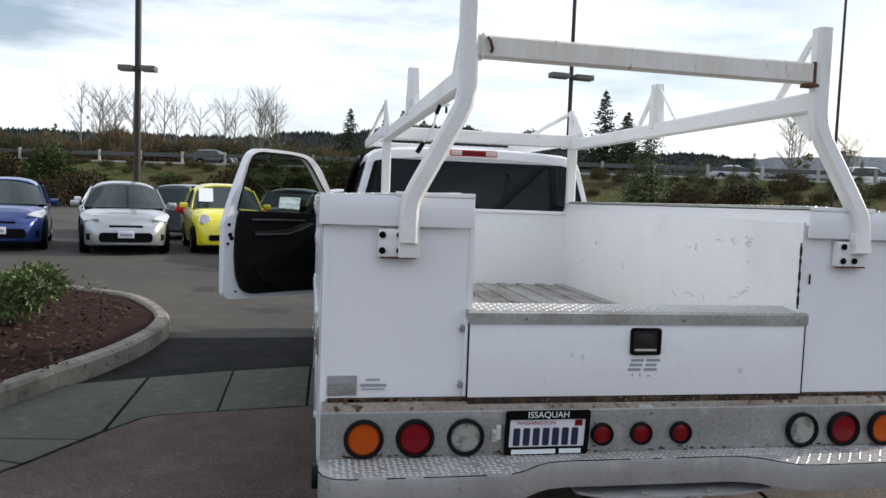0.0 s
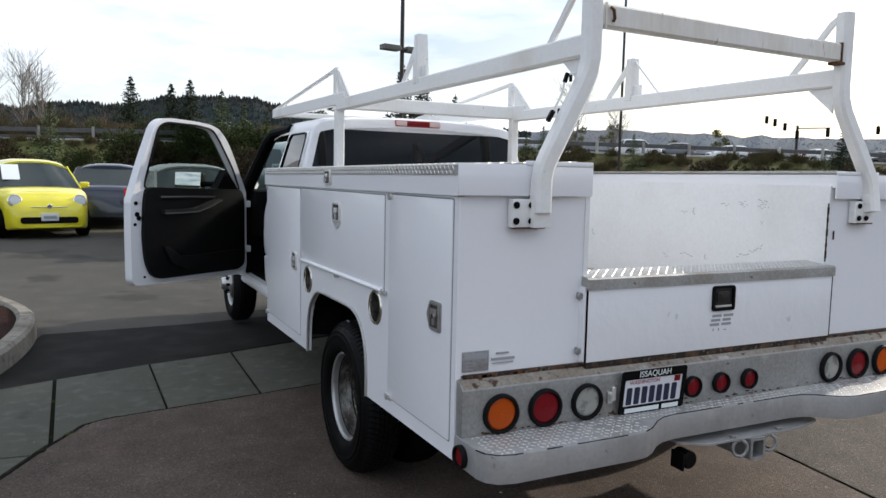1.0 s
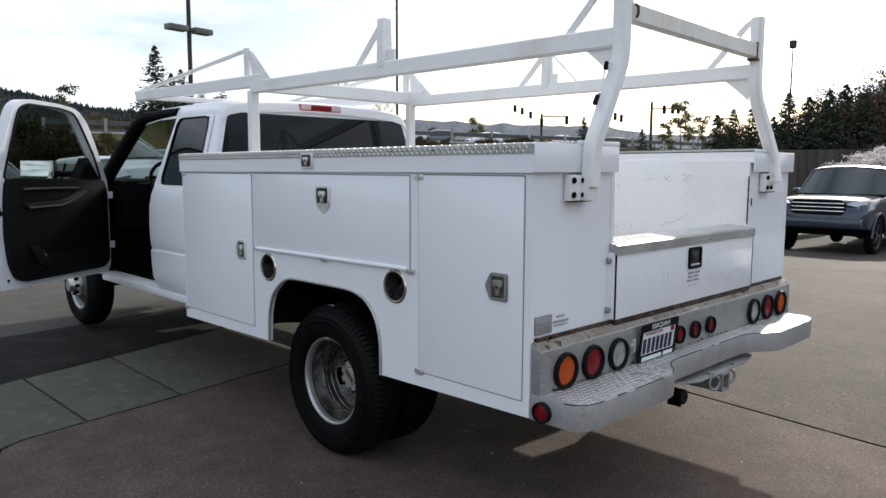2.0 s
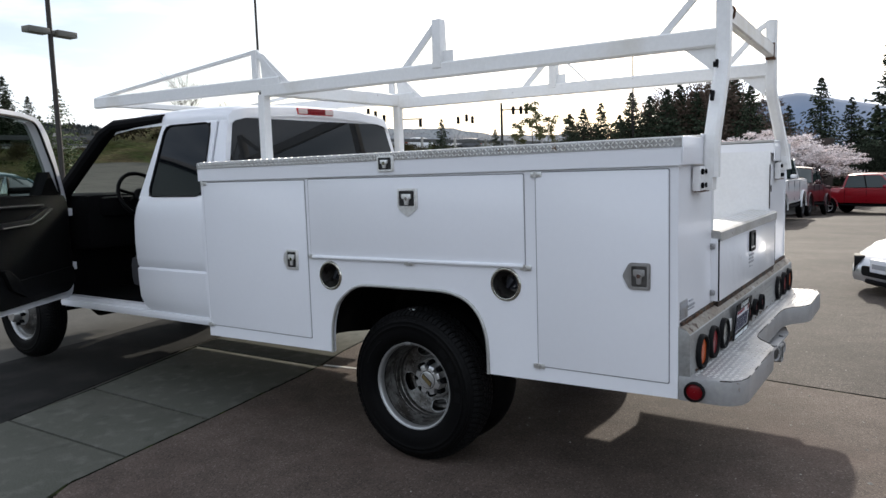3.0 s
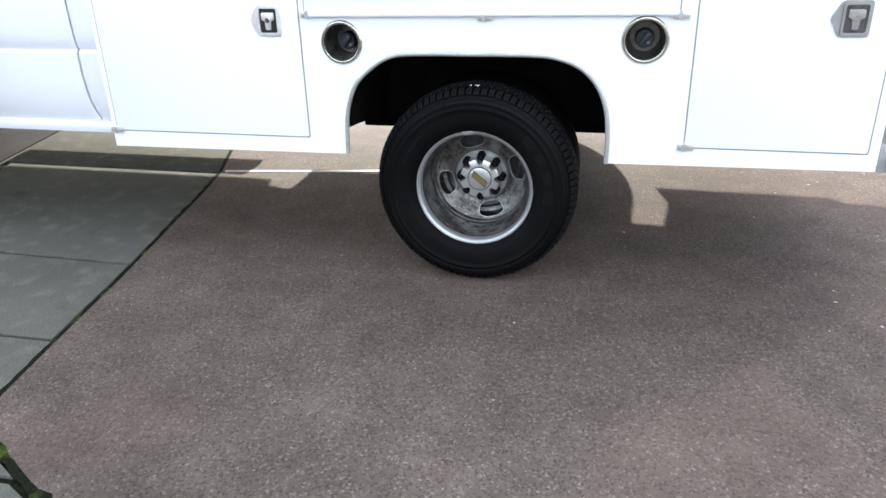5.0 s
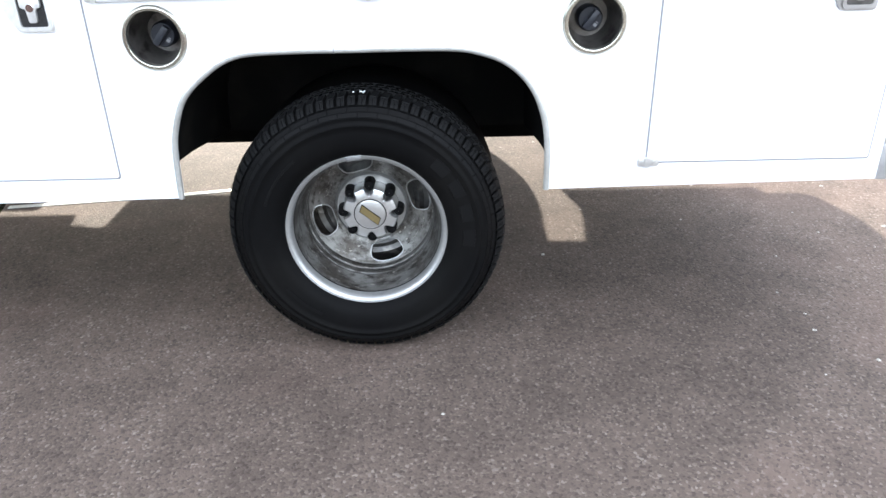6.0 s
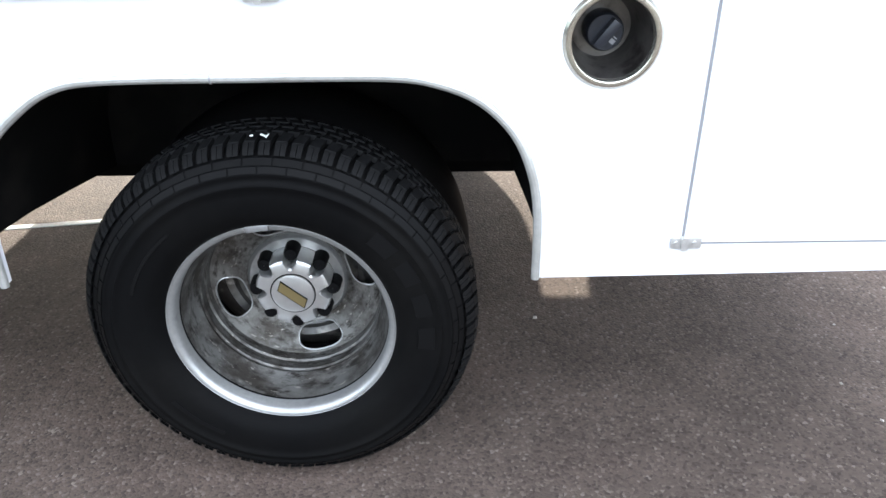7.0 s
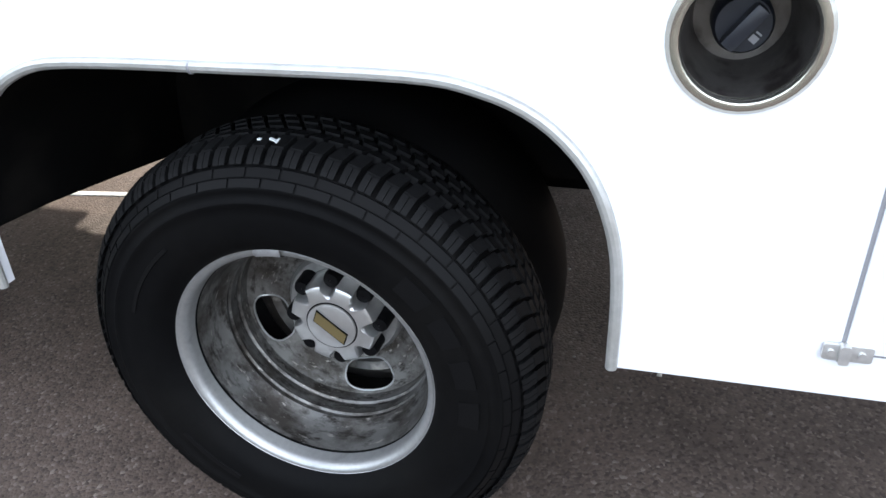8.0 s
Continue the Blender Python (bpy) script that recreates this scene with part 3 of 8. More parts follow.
def kerb(name, loop, label, h=0.14, w=0.17):
    rows = []
    for d, z in ((0.0, -0.04), (0.012, h - 0.03), (0.04, h), (w - 0.03, h + 0.004), (w, h - 0.02), (w, -0.02)):
        rows.append([Vector((x, y, z)) for x, y in offset_loop(loop, d)])
    ob = solo(name, loft(rows, closed=True, caps=False), M_KERB, label, "kerb", kind="structure")
    for v in ob.data.vertices:
        v.co.z += rise(v.co.x, v.co.y)
    return ob


loop1 = smooth_loop(K)
kerb("kerb", loop1, "rounded weathered concrete kerb of a planting island")
inner = offset_loop(loop1, 0.16)
rnd = random.Random(7)
cx, cy = -8.0, 4.5
rows = []
for f in (1.0, 0.97, 0.92, 0.84, 0.7, 0.5, 0.25, 0.02):
    rows.append([Vector((cx + (x - cx) * f, cy + (y - cy) * f, 0.10 + 0.14 * (1 - f) ** 0.5 + 0.03 * noise.noise(Vector((x * f * 2, y * f * 2, 0))))) for x, y in inner])
mulch = solo("mulch_bed", loft(rows, closed=True), M_MULCH, "dark bark mulch in the planting island", "mulch", kind="structure")
for v in mulch.data.vertices:
    v.co.z += rise(v.co.x, v.co.y)
cb = bmesh.new()
for i in range(3200):
    x, y = rnd.uniform(-6.5, -1.9), rnd.uniform(2.0, 9.0)
    r = Vector((x - cx, y - cy))
    if x > -1.95 - max(0, (3.4 - y)) * 0.6 - max(0, y - 6.2) * 0.45:
        continue
    m = pose(x, y, 0.15 + rise(x, y) + 0.02 * rnd.random(), rnd.uniform(-40, 40), rnd.uniform(-40, 40), rnd.uniform(0, 360))
    a, b, c = rnd.uniform(0.012, 0.04), rnd.uniform(0.006, 0.014), 0.004
    add(cb, [m @ Vector(v) for v in ((-a, -b, 0), (a, -b, 0), (a, b, 0), (-a, b, 0), (0, 0, c))], [(0, 1, 4), (1, 2, 4), (2, 3, 4), (3, 0, 4)])
solo("bark_chips", cb, M_CHIP, "loose bark chips on the mulch bed", "bark chips", kind="stuff")

# ---- the service truck: body side along x = 0, tail at y = 0, nose towards +y ----
W = 2.44
truck = thing("service_truck", "white service pickup with utility body, ladder rack and open door", "truck")


def side_place(sgn):
    """Points of a body side: (y, z) on the panel and w metres outward from it."""
    return (lambda u, v, w: Vector((-w, u, v))) if sgn < 0 else (lambda u, v, w: Vector((W + w, u, v)))


ARCH = [(0.872, 0.535), (0.874, 0.66), (0.888, 0.742), (0.92, 0.812), (0.975, 0.866), (1.045, 0.896), (1.13, 0.908), (1.35, 0.909), (1.58, 0.907), (1.665, 0.892), (1.73, 0.852), (1.785, 0.80), (1.815, 0.735), (1.832, 0.66), (1.838, 0.53)]
def soften(pts, n=4):
    out = []
    for i in range(len(pts) - 1):
        p0, p1, p2, p3 = (Vector(pts[min(max(k, 0), len(pts) - 1)]) for k in (i - 1, i, i + 1, i + 2))
        for j in range(n):
            t = j / n
            q = 0.5 * (2 * p1 + (p2 - p0) * t + (2 * p0 - 5 * p1 + 4 * p2 - p3) * t * t + (3 * p1 - p0 - 3 * p2 + p3) * t ** 3)
            out.append((q.x, q.y))
    return out + [tuple(pts[-1])]


ARCH = soften(ARCH)
FILL_R, FILL_F = (0.772, 0.962), (1.832, 0.945)


def latch(parent, place, kind, name="latch", steel=None):
    """A stainless paddle latch. place(u, v, w): local right, up, out."""
    if kind == "rect":
        plate = rect2(-0.052, -0.038, 0.052, 0.038)
        pan, grip = (-0.040, -0.029, 0.040, 0.029), (-0.026, -0.022, 0.020, 0.018)
    elif kind == "down":
        plate = [(-0.060, 0.052), (0.060, 0.052), (0.060, -0.045), (0.004, -0.084), (-0.004, -0.084), (-0.060, -0.045)]
        pan, grip = (-0.046, -0.034, 0.046, 0.040), (-0.028, -0.030, 0.028, 0.024)
    else:
        plate = [(-0.062, 0.0), (-0.032, 0.055), (0.055, 0.055), (0.055, -0.055), (-0.032, -0.055)]
        pan, grip = (-0.022, -0.042, 0.043, 0.042), (-0.014, -0.032, 0.034, 0.028)
    bm = slab(rounded(plate, 0.012), place, 0.0, 0.006)
    fr = bmesh.new()
    prism(fr, rounded(rect2(pan[0] - 0.008, pan[1] - 0.008, pan[2] + 0.008, pan[3] + 0.008), 0.012), [rounded(rect2(*pan), 0.008)], place, 0.005, 0.011)
    merge(bm, fr)
    lt = part(name, bm, steel or M_STAIN, parent, "dull grey steel paddle latch" if steel else "stainless steel paddle latch")
    part("latch_pan", slab(rounded(rect2(*pan), 0.008), place, 0.004, 0.0068), M_PAN2 if steel else M_PAN, lt)
    gw, gc = grip[2] - grip[0], (grip[0] + grip[2]) / 2
    gm = grip[3] - (grip[3] - grip[1]) * 0.42
    tee = [(grip[0], grip[3]), (grip[0], gm), (gc - gw * 0.24, gm - 0.004), (gc - gw * 0.20, grip[1]), (gc + gw * 0.20, grip[1]), (gc + gw * 0.24, gm - 0.004), (grip[2], gm), (grip[2], grip[3])]
    part("paddle", slab(rounded(tee, 0.005), place, 0.006, 0.014, 0.002), steel or M_STAIN, lt, "T-shaped paddle")
    kb = bmesh.new()
    cu, cv = (grip[0] + grip[2]) / 2, (grip[1] + grip[3]) / 2
    prism(kb, circle2(cu, cv + 0.004, 0.009, 14), [], place, 0.012, 0.017)
    part("lock", kb, M_CHROME, lt)
    return lt


M_HINGE = mat("pale_painted_hinge", (0.66, 0.66, 0.64), 0.3, 0.7, grain=(80, 0.1))


def hinge(parent, place):
    bm = bmesh.new()
    for a, b in ((-0.030, -0.003), (0.005, 0.024)):
        merge(bm, slab(rounded(rect2(a, -0.011, b, 0.011), 0.004), place, 0.0, 0.0045, 0.001))
    k = bmesh.new()
    prism(k, rounded(rect2(-0.005, -0.013, 0.007, 0.013), 0.004), [], place, 0.0, 0.011)
    merge(bm, k)
    for c in (-0.018, 0.015):
        k = bmesh.new()
        prism(k, circle2(c, 0.0, 0.0045, 10), [], place, 0.0045, 0.0075)
        merge(bm, k)
    return part("hinge", bm, M_HINGE, parent, "small painted steel hinge")


def body_side(sgn):
    P = side_place(sgn)
    sd = "driver's" if sgn < 0 else "passenger's"
    out = [(0.0, 0.545)] + ARCH + [(2.845, 0.522), (2.845, 1.462), (0.0, 1.472)]
    holes = [circle2(*FILL_R, 0.066, 36), circle2(*FILL_F, 0.066, 36)] if sgn < 0 else []
    bm = bmesh.new()
    prism(bm, out, holes, P, -0.022, 0.0)
    panel = part("side_panel", bm, M_WHITE, truck, "flat white painted body side with wheel arch")
    # rolled lip round the arch
    lip = bmesh.new()
    path = []
    for i, (u, v) in enumerate(ARCH):
        path.append(P(u, v, 0.002))
    tube(lip, path, 0.0078, 10)
    edge = part("arch_lip", lip, M_ARCH, panel, "rolled bright edge of the wheel arch")
    sm = bmesh.new()
    tube(sm, [P(1.4015, 0.908, 0.002), P(1.4045, 0.908, 0.002)], 0.0086, 12)
    part("lip_seam", sm, M_SEAM, edge, "fine dark joint in the arch edge")
    # housing behind the arch
    rows = [[P(u, max(v, low) + 0.004, w) for u, v in ARCH] for w, low in ((-0.02, 0.622), (-0.14, 0.61), (-0.30, 0.585), (-0.54, 0.545))]
    wh = loft(rows)
    add(wh, [P(u, max(v, 0.545) + 0.004, -0.54) for u, v in ARCH], [tuple(range(len(ARCH)))])
    part("wheel_housing", wh, M_UNDER, truck, "black wheel housing")
    # doors: front, middle (drops down), rear
    for kind, (u0, v0, u1, v1) in (("front", (1.99, 0.592, 2.822, 1.452)), ("drop", (0.672, 1.048, 1.962, 1.455)), ("rear", (0.036, 0.606, 0.612, 1.460))):
        sl = bmesh.new()
        prism(sl, rounded(rect2(u0 - 0.0045, v0 - 0.0045, u1 + 0.0045, v1 + 0.0045), 0.01), [rounded(rect2(u0, v0, u1, v1), 0.008)], P, -0.004, 0.0012)
        door = part("compartment_door", slab(rounded(rect2(u0, v0, u1, v1), 0.008, 3), P, -0.002, 0.0045, 0.0016), M_WHITE, truck, "flush white compartment door with stainless latch")
        part("door_seal", sl, M_SEAM, door, "thin grey door seal")
        if kind == "front":
            latch(door, lambda a, b, w: P(2.112 - a, 1.021 + b, 0.0045 + w), "side")
            for c in ((2.825, 0.592), (2.815, 1.448)):
                hinge(door, lambda a, b, w, c=c: P(c[0] + a, c[1] + b, 0.003 + w))
        elif kind == "rear":
            latch(door, lambda a, b, w: P(0.162 - a, 1.033 + b, 0.0045 + w), "side", steel=M_DULL)
            for c in ((0.612, 0.606), (0.612, 1.452)):
                hinge(door, lambda a, b, w, c=c: P(c[0] + a, c[1] + b, 0.003 + w))
        else:
            latch(door, lambda a, b, w: P(1.302 - a, 1.350 + b, 0.0045 + w), "down")
            rod = bmesh.new()
            tube(rod, [P(0.675, 1.050, 0.008), P(1.945, 1.042, 0.008)], 0.010, 10)
            part("hinge_rod", rod, M_WHITE, door, "white piano hinge along the lower edge")
            for c in ((0.668, 1.043), (1.952, 1.043), (1.31, 1.036)):
                hinge(door, lambda a, b, w, c=c: P(c[0] + a, c[1] + b, 0.006 + w))
    if sgn < 0:
        for (u, v), cap in ((FILL_R, True), (FILL_F, True)):
            m = Matrix.Translation(P(u, v, 0)) @ Matrix.Rotation(math.pi, 4, "Z")
            cup = bmesh.new()
            lathe(cup, [(-0.10, 0.001), (-0.10, 0.050), (-0.02, 0.062), (0.0, 0.066)], m, 36)
            fl = part("fuel_filler", cup, mat("filler_cup_grey", (0.125, 0.117, 0.110), 0.3, 0.75, blotch=(30, 0.5, 0.65, (0.035, 0.030, 0.028)), grain=(60, 0.15)), truck, "recessed fuel filler with a black screw cap")
            ring = bmesh.new()
            lathe(ring, [(-0.012, 0.0645), (0.001, 0.0635), (0.0065, 0.0655), (0.0075, 0.068), (0.0062, 0.074), (0.001, 0.0785), (-0.002, 0.0785)], m, 40)
            part("filler_ring", ring, mat("beige_steel_ring", (0.58, 0.565, 0.50), 0.2, 0.95, grain=(50, 0.08)), fl, "stainless filler ring")
            cb = bmesh.new()
            cm = m @ Matrix.Translation((-0.088, 0, -0.002)) @ Matrix.Rotation(radians(52), 4, "X") @ Matrix.Diagonal((1.0, 0.78, 0.78, 1.0))
            lathe(cb, [(-0.01, 0.041), (0.024, 0.040), (0.03, 0.036), (0.03, 0.001)], cm, 28)
            box(cb, (0.028, -0.034, -0.011), (0.05, 0.034, 0.011), 0.006, cm)
            cap_ = part("filler_cap", cb, mat("slate_black_plastic", (0.016, 0.018, 0.024), 0.38, spec=0.4, grain=(80, 0.1)), fl, "black plastic fuel cap")
            ic = bmesh.new()
            box(ic, (0.0300, -0.010, -0.029), (0.0306, 0.000, -0.018), 0.0, cm)
            box(ic, (0.0300, 0.003, -0.028), (0.0306, 0.0055, -0.019), 0.0, cm)
            part("pump_mark", ic, M_SEAM, cap_, "small grey pump mark")
    # inner wall, tail wall, front wall, floor of the compartment box
    x0 = 0.0 if sgn < 0 else W
    xi = lambda d: x0 + d if sgn < 0 else x0 - d
    bm = bmesh.new()
    box(bm, (xi(0.53), 0.0, 0.84), (xi(0.55), 2.845, 1.535), 0.0)
    part("bed_wall", bm, M_BED, truck, "scuffed white inner bed wall")
    bm = bmesh.new()
    box(bm, (xi(0.022), 0.004, 0.845), (xi(0.53), 0.022, 1.54), 0.0)
    part("tail_wall", bm, M_WHITE, truck, "white tail wall of the tool compartment")
    bm = bmesh.new()
    box(bm, (xi(0.022), 2.823, 0.53), (xi(0.53), 2.841, 1.50), 0.0)
    part("end_wall", bm, M_WHITE, truck, "white end walls of the tool compartment")
    bm = bmesh.new()
    box(bm, (xi(0.022), 0.0, 0.62), (xi(0.53), 0.868, 0.64))
    part("compartment_floor", bm, M_UNDER, truck, "dark underside of the compartment")
    bm = bmesh.new()
    box(bm, (xi(0.022), 1.845, 0.62), (xi(0.53), 2.82, 0.64))
    part("compartment_floor", bm, M_UNDER, truck, "dark underside of the compartment")
    # lid
    lid = bmesh.new()
    a, b = xi(-0.014), xi(0.54)
    rows = []
    for y in (-0.016, 2.85):
        d = 0.0 if y < 1 else -0.012
        rows.append([Vector((a, y, 1.474 + d)), Vector((a, y, 1.548 + d)), Vector((xi(-0.010), y, 1.552 + d)), Vector((b, y, 1.585 + d)), Vector((b, y, 1.525 + d))])
    lidm = part("lid", loft(rows, closed=True), M_WHITE, truck, "white top lid with a tread plate cover")
    pl = bmesh.new()
    rows = []
    for y in (-0.018, 2.852):
        d = 0.0 if y < 1 else -0.012
        rows.append([Vector((xi(-0.017), y, 1.545 + d)), Vector((xi(-0.017), y, 1.578 + d)), Vector((xi(-0.012), y, 1.583 + d)), Vector((xi(0.542), y, 1.602 + d)), Vector((xi(0.542), y, 1.59 + d)), Vector((xi(0.0), y, 1.55 + d))])
    merge(pl, loft(rows, closed=True))
    plate = part("tread_plate", pl, M_PLATEBASE, lidm, "worn aluminium tread plate")
    pl = bmesh.new()
    tread(pl, lambda u, v, w: P(u, v - 0.0042 * u, 0.017 + w), 0.01, 2.84, 1.547, 1.579, 0.0159, 0.0105, 0.0024)
    tread(pl, lambda u, v, w: Vector((xi(v), u, 1.5828 - 0.0042 * u + 0.036 * v + w)), 0.01, 2.84, -0.01, 0.5, 0.024, 0.014, 0.0035)
    tagged(part("tread_pattern", pl, M_LOZENGE, plate, "bright worn lozenges"), kind="stuff")
    cap = bmesh.new()
    box(cap, (min(xi(-0.016), xi(0.541)), -0.024, 1.476), (max(xi(-0.016), xi(0.541)), -0.017, 1.586), 0.002)
    box(cap, (min(xi(0.25), xi(0.541)), -0.024, 1.580), (max(xi(0.25), xi(0.541)), -0.017, 1.600), 0.002)
    part("lid_end", cap, M_WHITE, lidm)
    if sgn < 0:
        latch(lidm, lambda a_, b_, w: P(1.42 - a_, 1.524 + b_, 0.0145 + w), "rect", "lid_latch")
    return panel


body_side(-1)
body_side(1)

# bed
bm = bmesh.new()
box(bm, (0.55, 0.05, 0.925), (1.89, 2.80, 0.945))
M_FLOOR = mat("worn_grey_bed_floor", (0.42, 0.41, 0.39), 0.5, 0.2, blotch=[(3, 0.4, 0.7, (0.22, 0.19, 0.16)), (25, 0.6, 0.7, (0.5, 0.5, 0.5))], grain=(60, 0.15))
bed_floor = part("bed_floor", bm, M_FLOOR, truck, "worn grey ribbed bed floor")
for i in range(9):
    x = 0.60 + i * 0.152
    bm = bmesh.new()
    box(bm, (x, 0.06, 0.944), (x + 0.07, 2.79, 0.955), 0.004)
    part("floor_rib", bm, M_FLOOR, bed_floor)
bm = bmesh.new()
box(bm, (0.55, 2.78, 0.84), (1.89, 2.80, 1.500))
box(bm, (0.55, 2.76, 1.488), (1.89, 2.81, 1.512), 0.006)
part("bed_bulkhead", bm, M_BED, truck, "white front wall of the bed")
bm = bmesh.new()
for x0, y0, z0, l, r in ((1.888, 0.60, 1.427, 0.06, 4), (1.888, 0.49, 1.440, 0.045, -4), (1.888, 0.48, 1.425, 0.05, 4), (1.888, 0.37, 1.452, 0.05, 12), (1.888, 0.355, 1.437, 0.05, -24), (1.888, 0.37, 1.420, 0.05, 10),
                        (1.888, 0.89, 1.371, 0.05, 4), (1.888, 0.82, 1.378, 0.04, 82), (1.888, 0.47, 1.172, 0.09, -14), (1.888, 0.37, 1.214, 0.06, -35), (1.888, 0.41, 1.196, 0.04, -10), (1.888, 1.02, 1.115, 0.05, 30),
                        (1.888, 0.86, 1.138, 0.10, 6), (1.888, 0.72, 1.135, 0.03, 80), (1.888, 0.36, 1.345, 0.02, 0), (1.888, 1.7, 1.20, 0.05, 60)):
    m = pose(x0 - 0.0006, y0, z0, r, 0, 0)
    for q in range(4):
        o = 0.006 * math.sin(q * 2.3 + l * 40)
        box(bm, (-0.0008, -l / 2 + l * q / 4, o - 0.0012), (0.0008, -l / 2 + l * (q + 0.75) / 4, o + 0.0012), 0, m)
tagged(part("scratch_marks", bm, mat("scraped_primer", (0.30, 0.29, 0.29), 0.8, grain=(200, 0.5)), truck, "thin dark scratches on the bed wall"), kind="stuff")
bm = bmesh.new()
for i in range(16):
    z0 = 1.19 + 0.0165 * i
    w = 0.0015 + 0.004 * abs(math.sin(i * 2.1)) * (1.0 if i % 5 else 0.2)
    box(bm, (1.884 - w * 0.5, -0.003, z0), (1.885 + w, 0.003, z0 + 0.0175), 0.0006)
box(bm, (1.93, -0.002, 1.29), (1.936, 0.003, 1.33), 0.001)
edge_rust = part("edge_rust", bm, mat("black_edge_rust", (0.022, 0.014, 0.010), 0.9, grain=(80, 0.4)), truck, "rust along the bed wall edge")
tagged(edge_rust, kind="stuff")

# tailgate box
gate_out = [(0.10, 0.86), (0.10, 1.155), (-0.005, 1.130), (-0.030, 1.128), (-0.030, 0.852)]
bm = slab(gate_out, lambda u, v, w: Vector((w, u, v)), 0.536, 1.905, 0.004)
M_GATE = mat("dented_white_paint", (0.80, 0.81, 0.83), 0.28, coat=0.4, blotch=[(0.9, 0.45, 0.85, (0.76, 0.77, 0.79)), (9, 0.70, 0.74, (0.62, 0.62, 0.62))], bump=(5, 0.35, 0.03))
gate = part("tailgate", bm, M_GATE, truck, "white drop tailgate box")
bm = bmesh.new()
rows = []
for x in (0.528, 1.912):
    rows.append([Vector((x, -0.038, 1.128)), Vector((x, -0.038, 1.168)), Vector((x, -0.030, 1.174)), Vector((x, 0.105, 1.186)), Vector((x, 0.105, 1.158)), Vector((x, -0.03, 1.138))])
merge(bm, loft(rows, closed=True))
gate_plate = part("tread_plate", bm, M_PLATEBASE, gate, "worn tread plate along the gate's top")
bm = bmesh.new()
tread(bm, lambda u, v, w: Vector((u, v, 1.178 + 0.07 * v + w)), 0.53, 1.91, -0.03, 0.104, 0.022, 0.013, 0.0022)
tagged(part("tread_pattern", bm, M_LOZENGE, gate_plate, "bright worn lozenges"), kind="stuff")
GP = lambda a, b, w: Vector((1.226 + a, -0.0305 - w, 1.063 + b))
gl = bmesh.new()
prism(gl, rounded(rect2(-0.062, -0.052, 0.062, 0.052), 0.014), [rounded(rect2(-0.051, -0.042, 0.051, 0.042), 0.010)], GP, 0, 0.010)
glo = part("latch", gl, M_PLAST, gate, "black-framed recessed latch")
part("latch_pan", slab(rounded(rect2(-0.052, -0.043, 0.052, 0.043), 0.008), GP, -0.002, 0.002), M_PAN, glo, "dull metal recess")
part("paddle", slab(rounded(rect2(-0.036, -0.022, 0.036, 0.028), 0.008), GP, 0.002, 0.006, 0.002), M_PAN, glo)
part("pull_lip", slab(rounded(rect2(-0.044, -0.037, 0.044, -0.029), 0.003), GP, 0.002, 0.009, 0.002), M_STAIN, glo, "bright lower lip of the latch")
# grey maker's mark below the latch, as plain bars
bm = bmesh.new()
for u0, v0, u1, v1 in ((-0.056, 0.029, -0.002, 0.040), (-0.062, 0.011, -0.008, 0.022), (-0.068, -0.007, -0.014, 0.004), (0.010, 0.029, 0.068, 0.040), (0.006, 0.011, 0.054, 0.022), (0.0, -0.007, 0.056, 0.004),
                       (-0.05, -0.028, -0.045, -0.018), (-0.018, -0.028, -0.013, -0.018), (0.014, -0.028, 0.03, -0.024)):
    merge(bm, slab(rect2(u0 * 0.95, v0, u1 * 0.95, v1), lambda a, b, w: Vector((1.226 + a, -0.0303 - w, 0.955 + b)), 0, 0.0012))
part("maker_mark", bm, M_GREYINK, gate, "grey printed bars of a maker's mark")
# hinge ears and bolts of the gate
for x in (0.522, 1.906):
    bm = bmesh.new()
    box(bm, (x, -0.026, 0.855), (x + 0.010, 0.10, 1.14), 0.003)
    part("gate_ear", bm, M_WHITE, gate)
for x, z in ((0.517, 1.105), (0.517, 0.895)):
    bm = bmesh.new()
    disc(bm, Matrix.Translation((x, 0.0 + 0.02 * 0, z)) @ Matrix.Rotation(math.pi, 4, "Z"), 0.014, 0.0, 0.010, 14, 0.003)
    disc(bm, Matrix.Translation((x - 0.004, -0.004, z)) @ Matrix.Rotation(-math.pi / 2, 4, "Z"), 0.013, 0.0, 0.012, 14, 0.003)
    part("bolt", bm, M_LABEL, gate, "dull steel pivot bolt")
for x in (0.534, 1.9055):
    bm = bmesh.new()
    box(bm, (x - 0.0025, -0.031, 0.855), (x + 0.0025, 0.06, 1.128))
    part("gate_gap", bm, M_UNDER, gate, "dark gap beside the tailgate")
# dark gap and rust under gate and tail panels
bm = bmesh.new()
box(bm, (0.03, -0.008, 0.832), (2.41, 0.02, 0.848), 0.002)
box(bm, (0.54, -0.026, 0.826), (1.90, 0.0, 0.851), 0.002)
part("rust_seam", bm, mat("rusty_dark_seam", (0.022, 0.015, 0.011), 0.9, blotch=[(18, 0.48, 0.62, (0.085, 0.048, 0.028)), (60, 0.6, 0.68, (0.16, 0.13, 0.10))]), truck, "rusty seam above the bumper")
bm = bmesh.new()
rnd = random.Random(11)
for i in range(60):
    x = 0.04 + (rnd.random() ** 1.5) * 2.3
    s = rnd.uniform(0.003, 0.011)
    box(bm, (x, -0.009, 0.838 - s * 0.7), (x + s * 2.2, -0.004, 0.842 + s * 0.6), 0.001)
